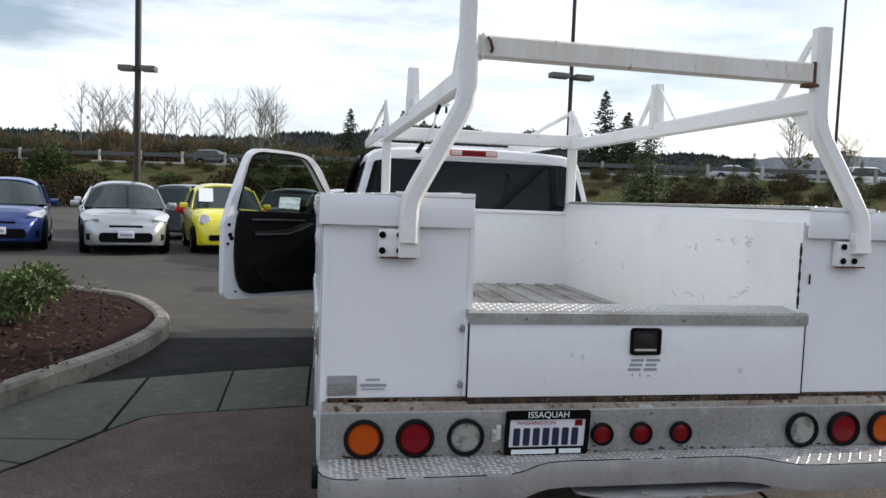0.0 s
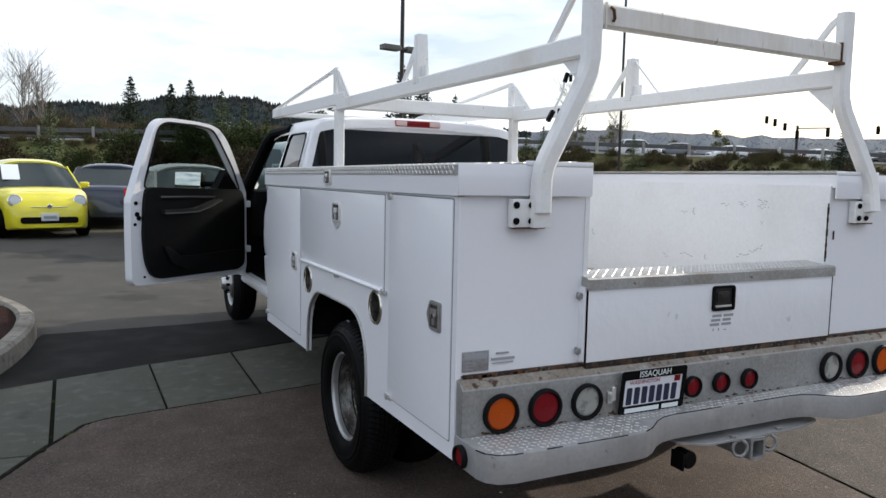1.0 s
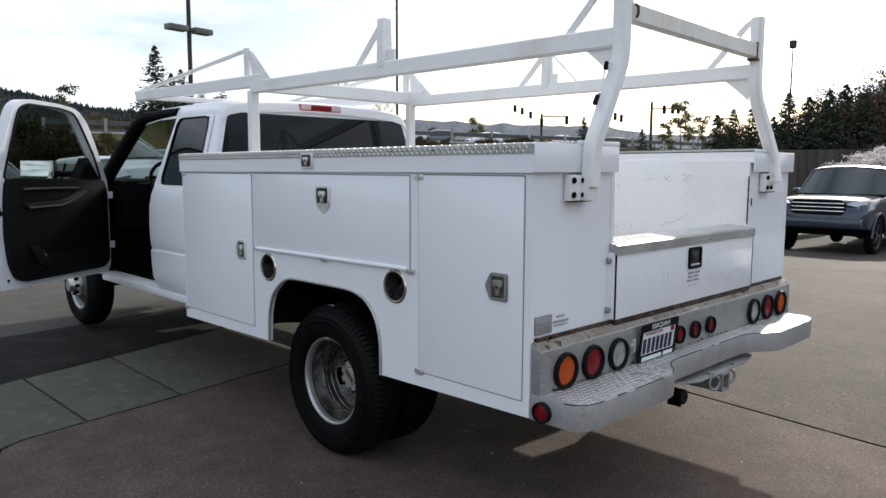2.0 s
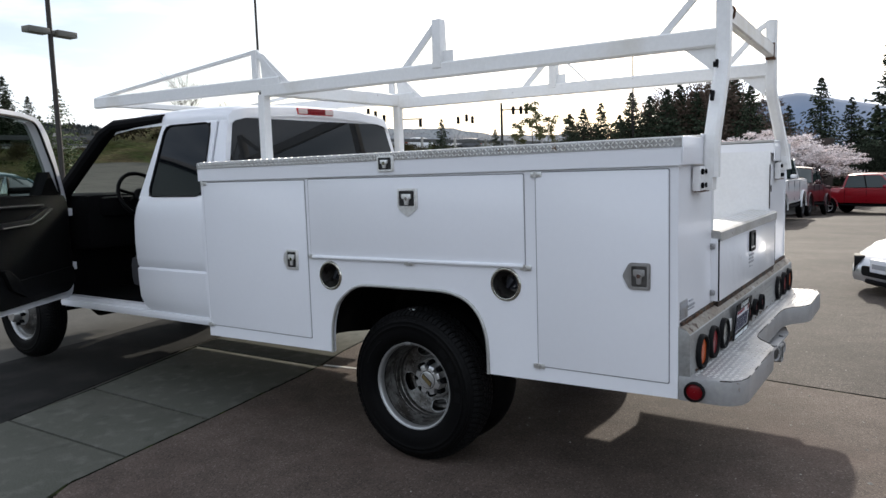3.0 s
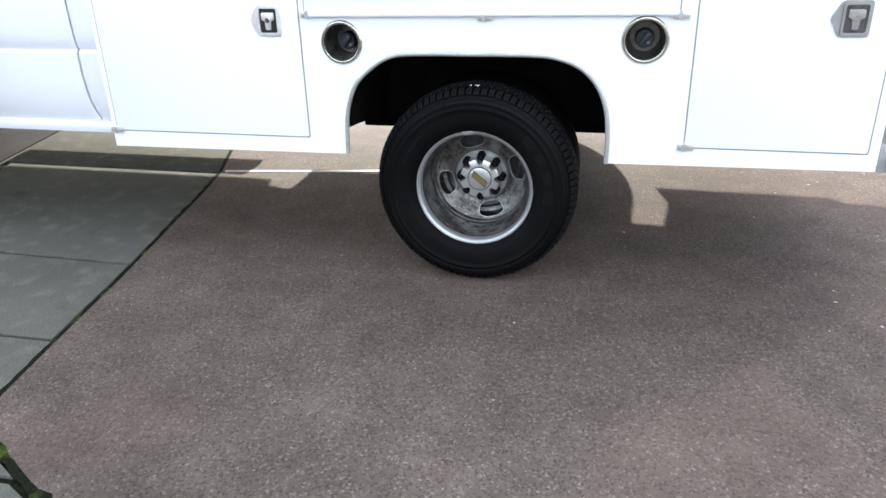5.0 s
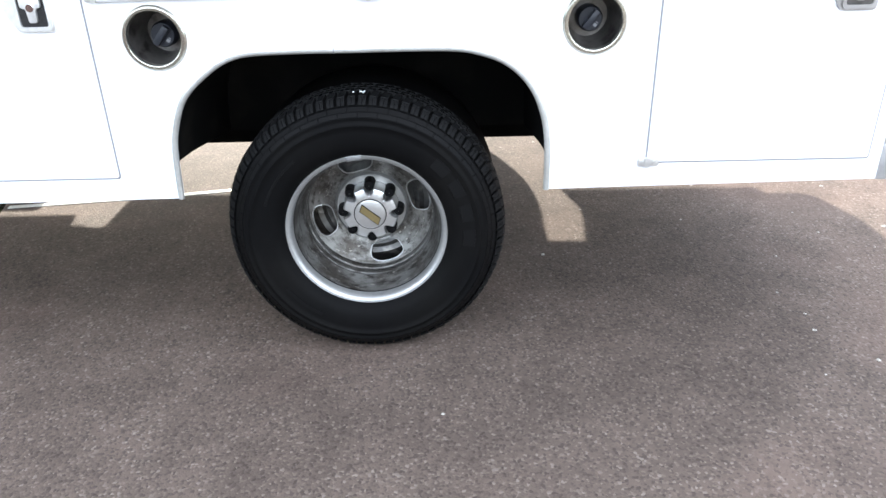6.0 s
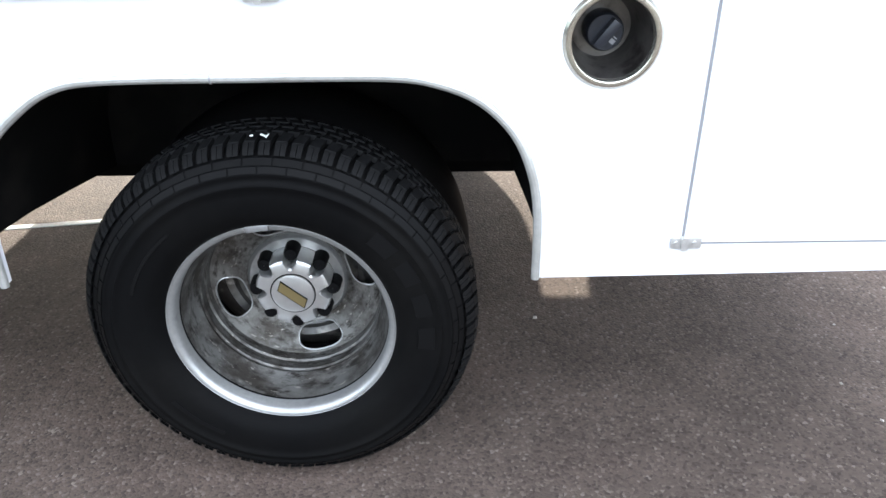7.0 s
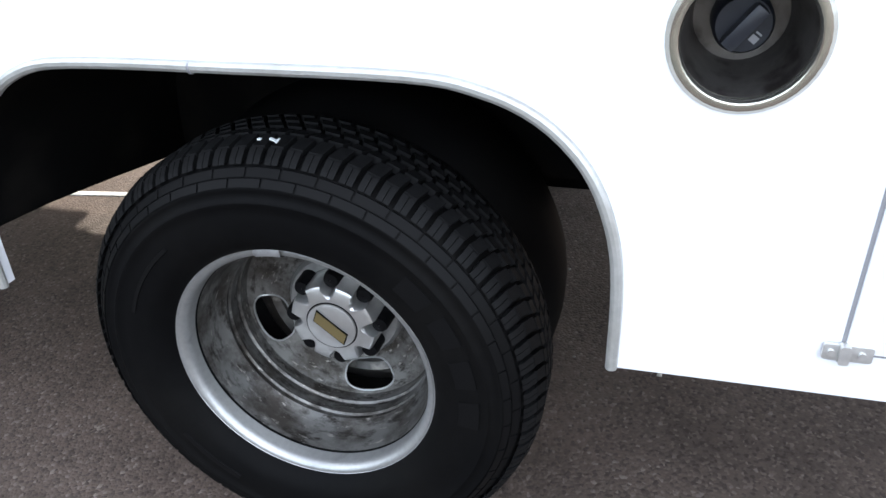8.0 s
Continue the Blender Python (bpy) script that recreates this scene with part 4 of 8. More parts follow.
for i in range(110):
    x = 0.08 + (rnd.random() ** 1.4) * 2.2
    s = rnd.uniform(0.002, 0.006)
    z = 0.641 + abs(rnd.gauss(0, 0.006))
    box(bm, (x, -0.0485, z), (x + s * rnd.uniform(1, 4), -0.0455, z + s * 0.9), 0.0004)
tagged(part("rust_chip", bm, M_RUST, truck, "flaking rust spots"), kind="stuff")

# rear bumper: lamp panel, step and skirt
bm = slab([(0.02, 0.848), (0.02, 0.62), (-0.046, 0.62), (-0.046, 0.805), (-0.030, 0.822), (0.0, 0.834)], lambda u, v, w: Vector((w, u, v)), 0.006, W - 0.006, 0.003)
tread(bm, lambda u, v, w: Vector((u, -0.046 - w, v)), 0.02, 2.42, 0.636, 0.80, 0.024, 0.009, 0.001, 0.3)
lamp_panel = part("lamp_panel", bm, M_STEEL, truck, "grey tread-patterned steel lamp panel")
bm = bmesh.new()
rows = []
for i in range(49):
    x = 0.012 + (W - 0.024) * i / 48
    dz = 0.002 * noise.noise(Vector((x * 9, 0, 0)))
    rows.append([Vector((x, 0.0, 0.8365)), Vector((x, -0.012, 0.8325 + dz)), Vector((x, -0.0295, 0.8245)), Vector((x, -0.0445, 0.8085))])
part("ledge", loft(rows), M_LEDGE, lamp_panel, "rust-stained ledge over the lamps")
EDGE = [(0.0, 0.0), (0.0, -0.165), (0.012, -0.205), (0.045, -0.236), (0.10, -0.25), (0.60, -0.25), (0.66, -0.243), (0.71, -0.22), (0.78, -0.168), (0.83, -0.145), (0.90, -0.135), (1.54, -0.135), (1.61, -0.145), (1.66, -0.168), (1.73, -0.22),
        (1.78, -0.243), (1.84, -0.25), (2.235, -0.245), (2.30, -0.228), (2.34, -0.195), (2.355, -0.15), (2.355, 0.0)]
bm = slab(EDGE, lambda u, v, w: Vector((u, v, w)), 0.540, 0.640, 0.008)
step = part("bumper_step", bm, M_SKIRT, truck, "grey galvanised step bumper with a notched middle")
bm = bmesh.new()
for x0, x1, y1 in ((0.03, 0.70, -0.235), (0.70, 1.74, -0.13), (1.74, 2.36, -0.225)):
    tread(bm, lambda u, v, w: Vector((u, v, 0.640 + w)), x0, x1, y1, -0.05, 0.022, 0.0115, 0.0018, 0.25)
tagged(part("tread_pattern", bm, M_LOZENGE, step, "worn bright tread pattern"), kind="stuff")
bm = bmesh.new()
for a, b in zip(EDGE[1:], EDGE[2:-1]):
    p, q = Vector((*a, 0.632)), Vector((*b, 0.632))
    c = Vector((1.22, 0, 0.632))
    sh = lambda v: Vector((v.x, v.y + 0.004, 0.6395))
    k = max(1, int((q - p).length / 0.03))
    for i in range(k):
        if noise.noise(Vector((p.lerp(q, i / k).x * 9.0, 3.1, 0))) > -0.12:
            tube(bm, [sh(p.lerp(q, i / k)), sh(p.lerp(q, (i + 1) / k))], 0.0016 + 0.0010 * noise.random(), 6)
tagged(part("wear_line", bm, M_UNDER, step, "broken dark worn line along the bumper edge"), kind="stuff")


def round_lamp(parent, m, r, lens, name, label):
    bm = bmesh.new()
    lathe(bm, [(0.0, r * 1.15), (0.012, r * 1.16), (0.020, r * 1.10), (0.021, r * 1.0), (0.014, r * 0.94), (0.0, r * 0.93)], m, 32)
    lamp = part(name, bm, M_BLACK, parent, label)
    bm = bmesh.new()
    lathe(bm, [(0.0, r * 0.94), (0.007, r * 0.93), (0.010, r * 0.84), (0.0095, r * 0.80), (0.012, r * 0.6), (0.013, 0.001)], m, 32)
    part("lens", bm, lens, lamp)
    return lamp


back = lambda x, z: Matrix.Translation((x, -0.0462, z)) @ Matrix.Rotation(-math.pi / 2, 4, "Z")
for x, r, ln, lab in ((0.159, 0.062, M_ORANGE, "amber turn lamp in a black grommet"), (0.345, 0.061, M_RED, "red tail lamp in a black grommet"), (0.532, 0.060, M_CLEAR, "clear reversing lamp in a black grommet"),
                      (1.061, 0.038, M_RED, "small red marker lamp"), (1.219, 0.038, M_RED, "small red marker lamp"), (1.382, 0.038, M_RED, "small red marker lamp"),
                      (1.906, 0.060, M_CLEAR, "clear reversing lamp in a black grommet"), (2.093, 0.061, M_RED, "red tail lamp in a black grommet"), (2.279, 0.062, M_ORANGE, "amber turn lamp in a black grommet")):
    round_lamp(truck, back(x, 0.711), r, ln, "tail_lamp", lab)
round_lamp(truck, Matrix.Translation((-0.0005, -0.067, 0.585)) @ Matrix.Rotation(math.pi, 4, "Z"), 0.035, M_RED, "side_marker", "round red side marker lamp")
# number plate in a black frame
pm = Matrix.Translation((0.838, -0.066, 0.724)) @ Matrix.Rotation(radians(96), 4, "X")
PP = lambda a, b, w: pm @ Vector((a, b, w))
plate = part("number_plate", slab(rounded(rect2(-0.152, -0.077, 0.152, 0.077), 0.008), PP, -0.002, 0.001), M_PLATEWHITE, truck, "white and blue number plate with plain bars")
bm = bmesh.new()
prism(bm, rounded(rect2(-0.163, -0.083, 0.163, 0.091), 0.012), [rounded(rect2(-0.146, -0.052, 0.146, 0.056), 0.006)], PP, 0.001, 0.006)
part("plate_frame", bm, M_PLAST, plate, "black plate frame with white lettering")
for i in range(7):
    u = -0.130 + i * 0.0375
    part("plate_bar", slab(rounded(rect2(u, -0.047, u + 0.026, 0.022), 0.006), PP, 0.001, 0.0025), M_PLATEBLUE, plate)
bm = bmesh.new()
box(bm, (0.628, -0.056, 0.690), (0.652, -0.040, 0.738), 0.006)
box(bm, (0.634, -0.062, 0.698), (0.646, -0.05, 0.730), 0.004)
part("plate_lamp", bm, M_CAP, truck, "small chrome plate lamp")
for u0, u1 in ((-0.135, 0.035), (0.05, 0.135)):
    part("frame_bar", slab(rect2(u0, -0.078, u1, -0.060), PP, 0.006, 0.0066), M_PAPER, plate)
lettering("WASHINGTON", 0.022, pm @ Matrix.Translation((-0.045, 0.041, 0.0018)), mat("plate_red_print", (0.35, 0.05, 0.06), 0.5), plate)
lettering("ISSAQUAH", 0.034, pm @ Matrix.Translation((0.0, 0.074, 0.0066)), M_PAPER, plate)
bm = bmesh.new()
merge(bm, slab(rect2(0.105, 0.028, 0.135, 0.052), PP, 0.001, 0.002))
part("red_sticker", bm, M_RED, plate)
bm = bmesh.new()
box(bm, (0.645, -0.060, 0.70), (0.665, -0.046, 0.755), 0.005)
part("plate_lamp", bm, M_STAIN, lamp_panel, "small chrome plate lamp")
# label plates on the tail wall
bm = bmesh.new()
box(bm, (0.028, -0.0022, 0.858), (0.132, 0.004, 0.930), 0.001)
lb = part("maker_label", bm, M_LABEL, truck, "grey metal maker's label")
bm = bmesh.new()
box(bm, (0.034, -0.003, 0.902), (0.126, -0.002, 0.923))
for i in range(3):
    box(bm, (0.036, -0.003, 0.865 + i * 0.011), (0.07, -0.002, 0.869 + i * 0.011))
part("label_bars", bm, M_GREYINK, lb)
bm = bmesh.new()
for u0, v0, u1, v1 in ((0.165, 0.912, 0.215, 0.918), (0.145, 0.890, 0.24, 0.899), (0.15, 0.878, 0.235, 0.882)):
    box(bm, (u0, -0.001, v0), (u1, 0.0045, v1))
part("printed_label", bm, M_GREYINK, truck, "small printed label")

# tow hitch under the notch: bolted plate, receiver, safety loops and a socket
bm = slab(rounded([(0.95, 0.02), (0.95, -0.10), (1.06, -0.165), (1.58, -0.165), (1.74, -0.125), (1.74, 0.02)], 0.02), lambda u, v, w: Vector((u, v, w)), 0.500, 0.510, 0.002)
hitch = part("tow_hitch", bm, M_SKIRT, truck, "grey steel tow hitch plate bolted under the bumper")
for x in (1.20, 1.46):
    bm = bmesh.new()
    disc(bm, Matrix.Translation((x, -0.150, 0.510)) @ Matrix.Rotation(-math.pi / 2, 4, "Y"), 0.016, 0.0, 0.012, 6, 0.002)
    part("bolt", bm, M_LABEL, hitch)
bm = bmesh.new()
prism(bm, rounded(rect2(-0.042, -0.046, 0.042, 0.046), 0.010), [rounded(rect2(-0.030, -0.034, 0.030, 0.034), 0.006)], lambda u, v, w: Vector((1.318 + u, w, 0.455 + v)), -0.175, 0.20)
receiver = part("receiver", bm, M_STEEL, hitch, "square receiver tube")
# black plate across the tube stands for the shade inside it
bm = bmesh.new()
box(bm, (1.287, -0.10, 0.420), (1.349, -0.09, 0.490))
part("receiver_inside", bm, M_UNDER, receiver)
for x in (1.235, 1.405):
    bm = bmesh.new()
    tube(bm, [Vector((x + 0.028 * math.cos(a), -0.155 - 0.012 * math.cos(a), 0.462 + 0.034 * math.sin(a))) for a in [2 * math.pi * i / 16 for i in range(17)]], 0.0075, 8, False)
    part("safety_loop", bm, M_LABEL, hitch, "dull steel chain loop")
bm = bmesh.new()
disc(bm, Matrix.Translation((1.0, -0.05, 0.435)) @ Matrix.Rotation(-math.pi / 2, 4, "Z"), 0.036, 0.0, 0.075, 18, 0.006)
box(bm, (0.955, -0.128, 0.398), (0.966, -0.06, 0.47), 0.004)
part("trailer_socket", bm, M_PLAST, hitch, "black trailer socket")

# chassis
bm = bmesh.new()
for x in (0.76, 1.60):
    box(bm, (x, 0.0, 0.60), (x + 0.08, 5.9, 0.76), 0.008)
for y in (0.3, 1.0, 1.9, 2.9, 4.2):
    box(bm, (0.76, y, 0.62), (1.68, y + 0.08, 0.72), 0.005)
box(bm, (0.525, 0.03, 0.80), (1.915, 2.80, 0.92))
chassis = part("chassis", bm, M_UNDER, truck, "black ladder chassis")
bm = bmesh.new()
tube(bm, [(0.30, 1.362, 0.386), (2.14, 1.362, 0.386)], 0.055, 12)
disc(bm, Matrix.Translation((1.22, 1.362, 0.386)), 0.16, -0.14, 0.14, 20, 0.06)
for x in (0.68, 1.68):
    box(bm, (x, 0.75, 0.46), (x + 0.07, 2.0, 0.52), 0.01)
part("rear_axle", bm, M_UNDER, chassis)
bm = bmesh.new()
tube(bm, [(1.80, 4.2, 0.50), (1.80, 2.0, 0.48), (1.80, 1.95, 0.70), (1.80, 0.8, 0.70), (1.9, 0.5, 0.52), (2.2, 0.45, 0.5)], 0.038, 10)
disc(bm, Matrix.Translation((1.80, 2.9, 0.49)) @ Matrix.Rotation(math.pi / 2, 4, "Z"), 0.10, -0.35, 0.35, 18, 0.03)
part("exhaust", bm, M_UNDER, chassis)
# unseen tank, gearbox, front axle and step, added to block sun under the cab
bm = bmesh.new()
box(bm, (0.86, 2.2, 0.44), (1.58, 3.3, 0.78), 0.05)
part("fuel_tank", bm, M_UNDER, chassis)
bm = bmesh.new()
box(bm, (0.98, 3.5, 0.34), (1.50, 5.2, 0.62), 0.06)
part("gearbox", bm, M_UNDER, chassis)
bm = bmesh.new()
tube(bm, [(0.42, 5.6, 0.389), (2.02, 5.6, 0.389)], 0.05, 10)
disc(bm, Matrix.Translation((1.0, 5.6, 0.389)), 0.15, -0.12, 0.12, 18, 0.05)
part("front_axle", bm, M_UNDER, chassis)
bm = bmesh.new()
box(bm, (2.06, 3.15, 0.36), (2.26, 4.85, 0.42), 0.02)
part("side_step", bm, M_UNDER, chassis, "unseen black side step that blocks sun under the truck")


# ---- wheels ----
def tyre_mesh(bm, m, r0=0.228, w=0.225):
    """A tyre round local x, its outer side towards -x: outer bulge at 0, inner at w."""
    half = [(0.030, r0), (0.012, r0 + 0.012), (0.003, r0 + 0.035), (0.000, 0.298), (0.0015, 0.312), (-0.001, 0.315), (-0.001, 0.319), (0.003, 0.322), (0.006, 0.334), (0.004, 0.337), (0.005, 0.341), (0.012, 0.348), (0.020, 0.358), (0.032, 0.368), (0.048, 0.377), (0.07, 0.383)]
    prof = half + [(w / 2, 0.386)] + [(w - a, r) for a, r in half[::-1]]
    lathe(bm, prof, m, 96)


SIDEWALL = [(0.298, 0.0), (0.312, 0.0015), (0.322, 0.003), (0.341, 0.005), (0.348, 0.012), (0.358, 0.020), (0.368, 0.032), (0.377, 0.048)]


def wall_at(r):
    """How far the sidewall's surface lies inward at the radius r."""
    for (r0, a0), (r1, a1) in zip(SIDEWALL, SIDEWALL[1:]):
        if r <= r1:
            return a0 + (a1 - a0) * max(0.0, (r - r0) / (r1 - r0))
    return SIDEWALL[-1][1]


def tyre_blocks(bm, bars, m, R=0.394, lugs=84):
    rows = [(0.046, 0.074, 0.0), (0.079, 0.098, 0.5), (0.104, 0.121, 0.0), (0.127, 0.146, 0.5), (0.151, 0.179, 0.0)]
    turn = 2 * math.pi / lugs
    for i in range(lugs):
        for j, (a0, a1, ph) in enumerate(rows):
            t0, t1 = turn * (i + ph + 0.08), turn * (i + ph + (0.77 if j in (0, 4) else 0.82))
            skew = 0.25 * turn * (1 if j < 2 else -1)
            lo, hi = R - 0.010, R
            v = []
            for rr, k in ((lo, 0.0), (hi, 0.0015)):
                for a, sk in ((a0 + k, 0), (a1 - k, skew)):
                    drop = 0.0075 if (j == 0 and a < 0.06) or (j == 4 and a > 0.165) else 0
                    for t in (t0, t1):
                        tt = t + sk
                        v.append(m @ Vector((a, (rr - drop) * math.cos(tt), (rr - drop) * math.sin(tt))))
            add(bm, v, [(4, 5, 7, 6), (0, 1, 5, 4), (2, 6, 7, 3), (0, 4, 6, 2), (1, 3, 7, 5)])
        # lug ends that wrap on to the shoulder, with wide cuts between
        for c0, c1 in ((0.06, 0.40), (0.44, 0.77)):
            t0, t1 = turn * (i + c0), turn * (i + c1)
            p = []
            for r_, a_ in ((R - 0.0085, 0.046), (R - 0.0185, 0.0310), (R - 0.0255, 0.0245)):
                for t in (t0, t1):
                    p.append(m @ Vector((a_ - 0.002, r_ * math.cos(t), r_ * math.sin(t))))
            p += [m @ Vector((0.05, (R - 0.024) * math.cos(t), (R - 0.024) * math.sin(t))) for t in (t0, t1)]
            add(bm, p, [(0, 1, 3, 2), (2, 3, 5, 4), (4, 5, 7, 6), (0, 2, 4, 6), (1, 7, 5, 3)])
        # three courses of low bars round the upper sidewall, staggered like bricks
        for course, (r0, r1) in enumerate(((0.3530, 0.3630), (0.3415, 0.3510))):
            if (i + course) % 2:
                continue
            v = []
            for up in (-0.002, 0.0018):
                for r_ in (r0, r1):
                    for c in (0.06, 0.55, 1.04, 1.52, 1.93):
                        t = turn * (i + c)
                        v.append(m @ Vector((wall_at(r_) - up - 0.0003, r_ * math.cos(t), r_ * math.sin(t))))
            f = [(10 + k, 11 + k, 16 + k, 15 + k) for k in range(4)] + [(k, k + 1, 11 + k, 10 + k) for k in range(4)] + [(5 + k, 15 + k, 16 + k, 6 + k) for k in range(4)] + [(0, 10, 15, 5), (4, 9, 19, 14)]
            add(bars, v, f)


HOLES = [radians(a) for a in (345, 255, 165, 75)]


def rear_wheel(sgn):
    m = Matrix.Translation((0.046 if sgn < 0 else W - 0.046, 1.362, 0.389))
    if sgn > 0:
        m = m @ Matrix.Rotation(math.pi, 4, "Z")
    bm = bmesh.new()

    def keep(a, r, t):
        if not (0.112 < r < 0.186 and a > 0.15):
            return True
        for h in HOLES:
            d = (t - h + math.pi) % (2 * math.pi) - math.pi
            if (abs(d * 0.150) / 0.050) ** 2.8 + (abs(r - 0.150) / 0.031) ** 2.8 < 1:
                return False
        return True

    prof = [(0.050, 0.2115), (0.075, 0.205), (0.10, 0.200), (0.112, 0.193), (0.118, 0.190), (0.122, 0.1925), (0.128, 0.1925), (0.132, 0.1895), (0.150, 0.189), (0.154, 0.192), (0.160, 0.192), (0.164, 0.1885), (0.178, 0.1885), (0.186, 0.187)]
    prof += [(0.186 + 0.026 * i / 18, 0.187 - 0.076 * i / 18) for i in range(1, 19)] + [(0.218, 0.105), (0.220, 0.09), (0.20, 0.085)]
    lathe(bm, prof, m, 192, keep)
    wheel = part("rear_wheel", bm, M_DISH, truck, "deep-dished steel dual wheel, dusty with brake grime")
    lp = bmesh.new()
    lathe(lp, [(0.044, 0.237), (0.030, 0.2395), (0.020, 0.2385), (0.0155, 0.2355), (0.0145, 0.2320), (0.0165, 0.2285), (0.0180, 0.2275), (0.0180, 0.2262), (0.0168, 0.2250), (0.0175, 0.2205), (0.0215, 0.2160), (0.028, 0.2130), (0.036, 0.2118), (0.052, 0.2112)], m, 96)
    part("rim_lip", lp, M_LIP, wheel, "broad satin rim lip")
    wt = bmesh.new()
    lathe(wt, [(0.0130, 0.2300), (0.0122, 0.2275), (0.0122, 0.2225), (0.0150, 0.2170), (0.030, 0.2095), (0.030, 0.2130)], m, 96, lambda a, r, t: abs(t - radians(84)) < radians(5.2))
    part("wheel_weight", wt, M_LABEL, wheel, "clipped-on grey balance weight")
    gv = bmesh.new()
    lathe(gv, [(0.050, 0.2110), (0.052, 0.2100), (0.056, 0.2105)], m, 96)
    part("rim_groove", gv, M_TRIM, wheel, "dark groove behind the rim lip")
    for h in HOLES:
        e = bmesh.new()
        pts = []
        for k in range(33):
            t = 2 * math.pi * k / 32
            c, s = math.cos(t), math.sin(t)
            dx = 0.050 * math.copysign(abs(c) ** (2 / 2.8), c)
            dr = 0.031 * math.copysign(abs(s) ** (2 / 2.8), s)
            r = 0.150 + dr
            a = 0.186 + 0.026 * (0.187 - r) / 0.076
            pts.append(m @ Vector((a, r * math.cos(h + dx / 0.150), r * math.sin(h + dx / 0.150))))
        tube(e, pts, 0.0019, 6, False)
        part("vent_edge", e, M_LIP, wheel)
    ty = bmesh.new()
    m1 = m @ Matrix.Translation((-0.013, 0, 0))
    tyre_mesh(ty, m1)
    tyre = part("tyre", ty, M_TYRE, wheel, "black road tyre with block tread", sharp=50)
    for t0, t1, r0, r1 in ((132, 142, 0.272, 0.306), (147, 157, 0.272, 0.306), (162, 172, 0.272, 0.306), (177, 187, 0.272, 0.306), (300, 326, 0.280, 0.292), (20, 52, 0.282, 0.290)):
        mk = bmesh.new()
        ang = [radians(t0 + (t1 - t0) * k / 8) for k in range(9)]
        rows = [[m1 @ Vector((a, r * math.cos(t), r * math.sin(t))) for t in ang] for a, r in ((0.004, r0), (-0.0007, r0 + 0.001), (-0.0007, r1 - 0.001), (0.004, r1))]
        merge(mk, loft(rows))
        part("sidewall_mark", mk, M_TYREMARK, tyre, "plain raised bar on the sidewall")
    tb = bmesh.new()
    sb = bmesh.new()
    tyre_blocks(tb, sb, m1)
    tagged(part("shoulder_pattern", sb, M_TYREMARK, tyre, "low broken bars round the upper sidewall", sharp=20), kind="stuff")
    tagged(part("tread", tb, M_TREAD, wheel, "dark grey block tread", sharp=20), kind="stuff")
    # hub: flange, scalloped cap, lug nuts
    fl = bmesh.new()
    lathe(fl, [(0.216, 0.113), (0.206, 0.109), (0.202, 0.104), (0.202, 0.06), (0.202, 0.001)], m, 48)
    part("hub_flange", fl, mat("dull_hub_flange", (0.36, 0.36, 0.35), 0.4, 0.8, grain=(60, 0.12)), wheel, "dull silver hub flange")
    gear = []
    for k in range(96):
        t = 2 * math.pi * k / 96
        r = 0.083 - 0.0205 * max(0.0, math.cos(8 * t)) ** 0.7
        gear.append((r * math.cos(t), r * math.sin(t)))
    cp = bmesh.new()
    prof_rows = []
    for a, f in ((0.204, 1.0), (0.158, 0.99), (0.149, 0.95), (0.146, 0.88), (0.146, 0.54)):
        prof_rows.append([m @ Vector((a, u * f, v * f)) for u, v in gear])
    merge(cp, loft(prof_rows, closed=True, caps=False))
    lathe(cp, [(0.1465, 0.047), (0.1430, 0.0455), (0.1415, 0.040), (0.1402, 0.02), (0.1398, 0.001)], m, 40)
    cap = part("hub_cap", cp, M_CAP, wheel, "scalloped satin silver hub cap")
    rg = bmesh.new()
    lathe(rg, [(0.1462, 0.0490), (0.1446, 0.0478), (0.1446, 0.0470), (0.1462, 0.0458)], m, 48)
    part("cap_ring", rg, M_TRIM, wheel)
    tilt = Matrix.Rotation(radians(40), 4, "X")
    bd = slab([(-0.037, -0.010), (0.030, -0.010), (0.037, 0.010), (-0.030, 0.010)], lambda u, v, w: m @ (tilt @ Vector((-w, u, v))), -0.1405, -0.1372)
    be = slab([(-0.0395, -0.0118), (0.0312, -0.0118), (0.0395, 0.0118), (-0.0312, 0.0118)], lambda u, v, w: m @ (tilt @ Vector((-w, u, v))), -0.1405, -0.1380)
    part("badge_edge", be, M_TRIM, wheel, "dark badge border")
    part("badge", bd, M_GOLD, wheel, "plain gold badge bar")
    for k in range(8):
        t = 2 * math.pi * k / 8
        nb = bmesh.new()
        nm = m @ Matrix.Translation((0, 0.083 * math.cos(t), 0.083 * math.sin(t)))
        lathe(nb, [(0.206, 0.0185), (0.200, 0.0170), (0.172, 0.0160), (0.164, 0.0135), (0.163, 0.001)], nm, 16)
        part("lug_nut", nb, M_PLAST, wheel, "black lug nut cover")
    # inner wheel of the pair
    m2 = m @ Matrix.Translation((0.255, 0, 0))
    iw = bmesh.new()
    tyre_mesh(iw, m2)
    part("inner_tyre", iw, M_TYRE, wheel)
    ir = bmesh.new()
    lathe(ir, [(0.03, 0.229), (0.012, 0.215), (0.0, 0.19), (-0.012, 0.175), (-0.006, 0.16), (-0.014, 0.145), (-0.006, 0.13), (-0.02, 0.11), (-0.02, 0.001)], m2, 48)
    part("inner_rim", ir, M_RIM, wheel, "grimy inner wheel seen through the vents")
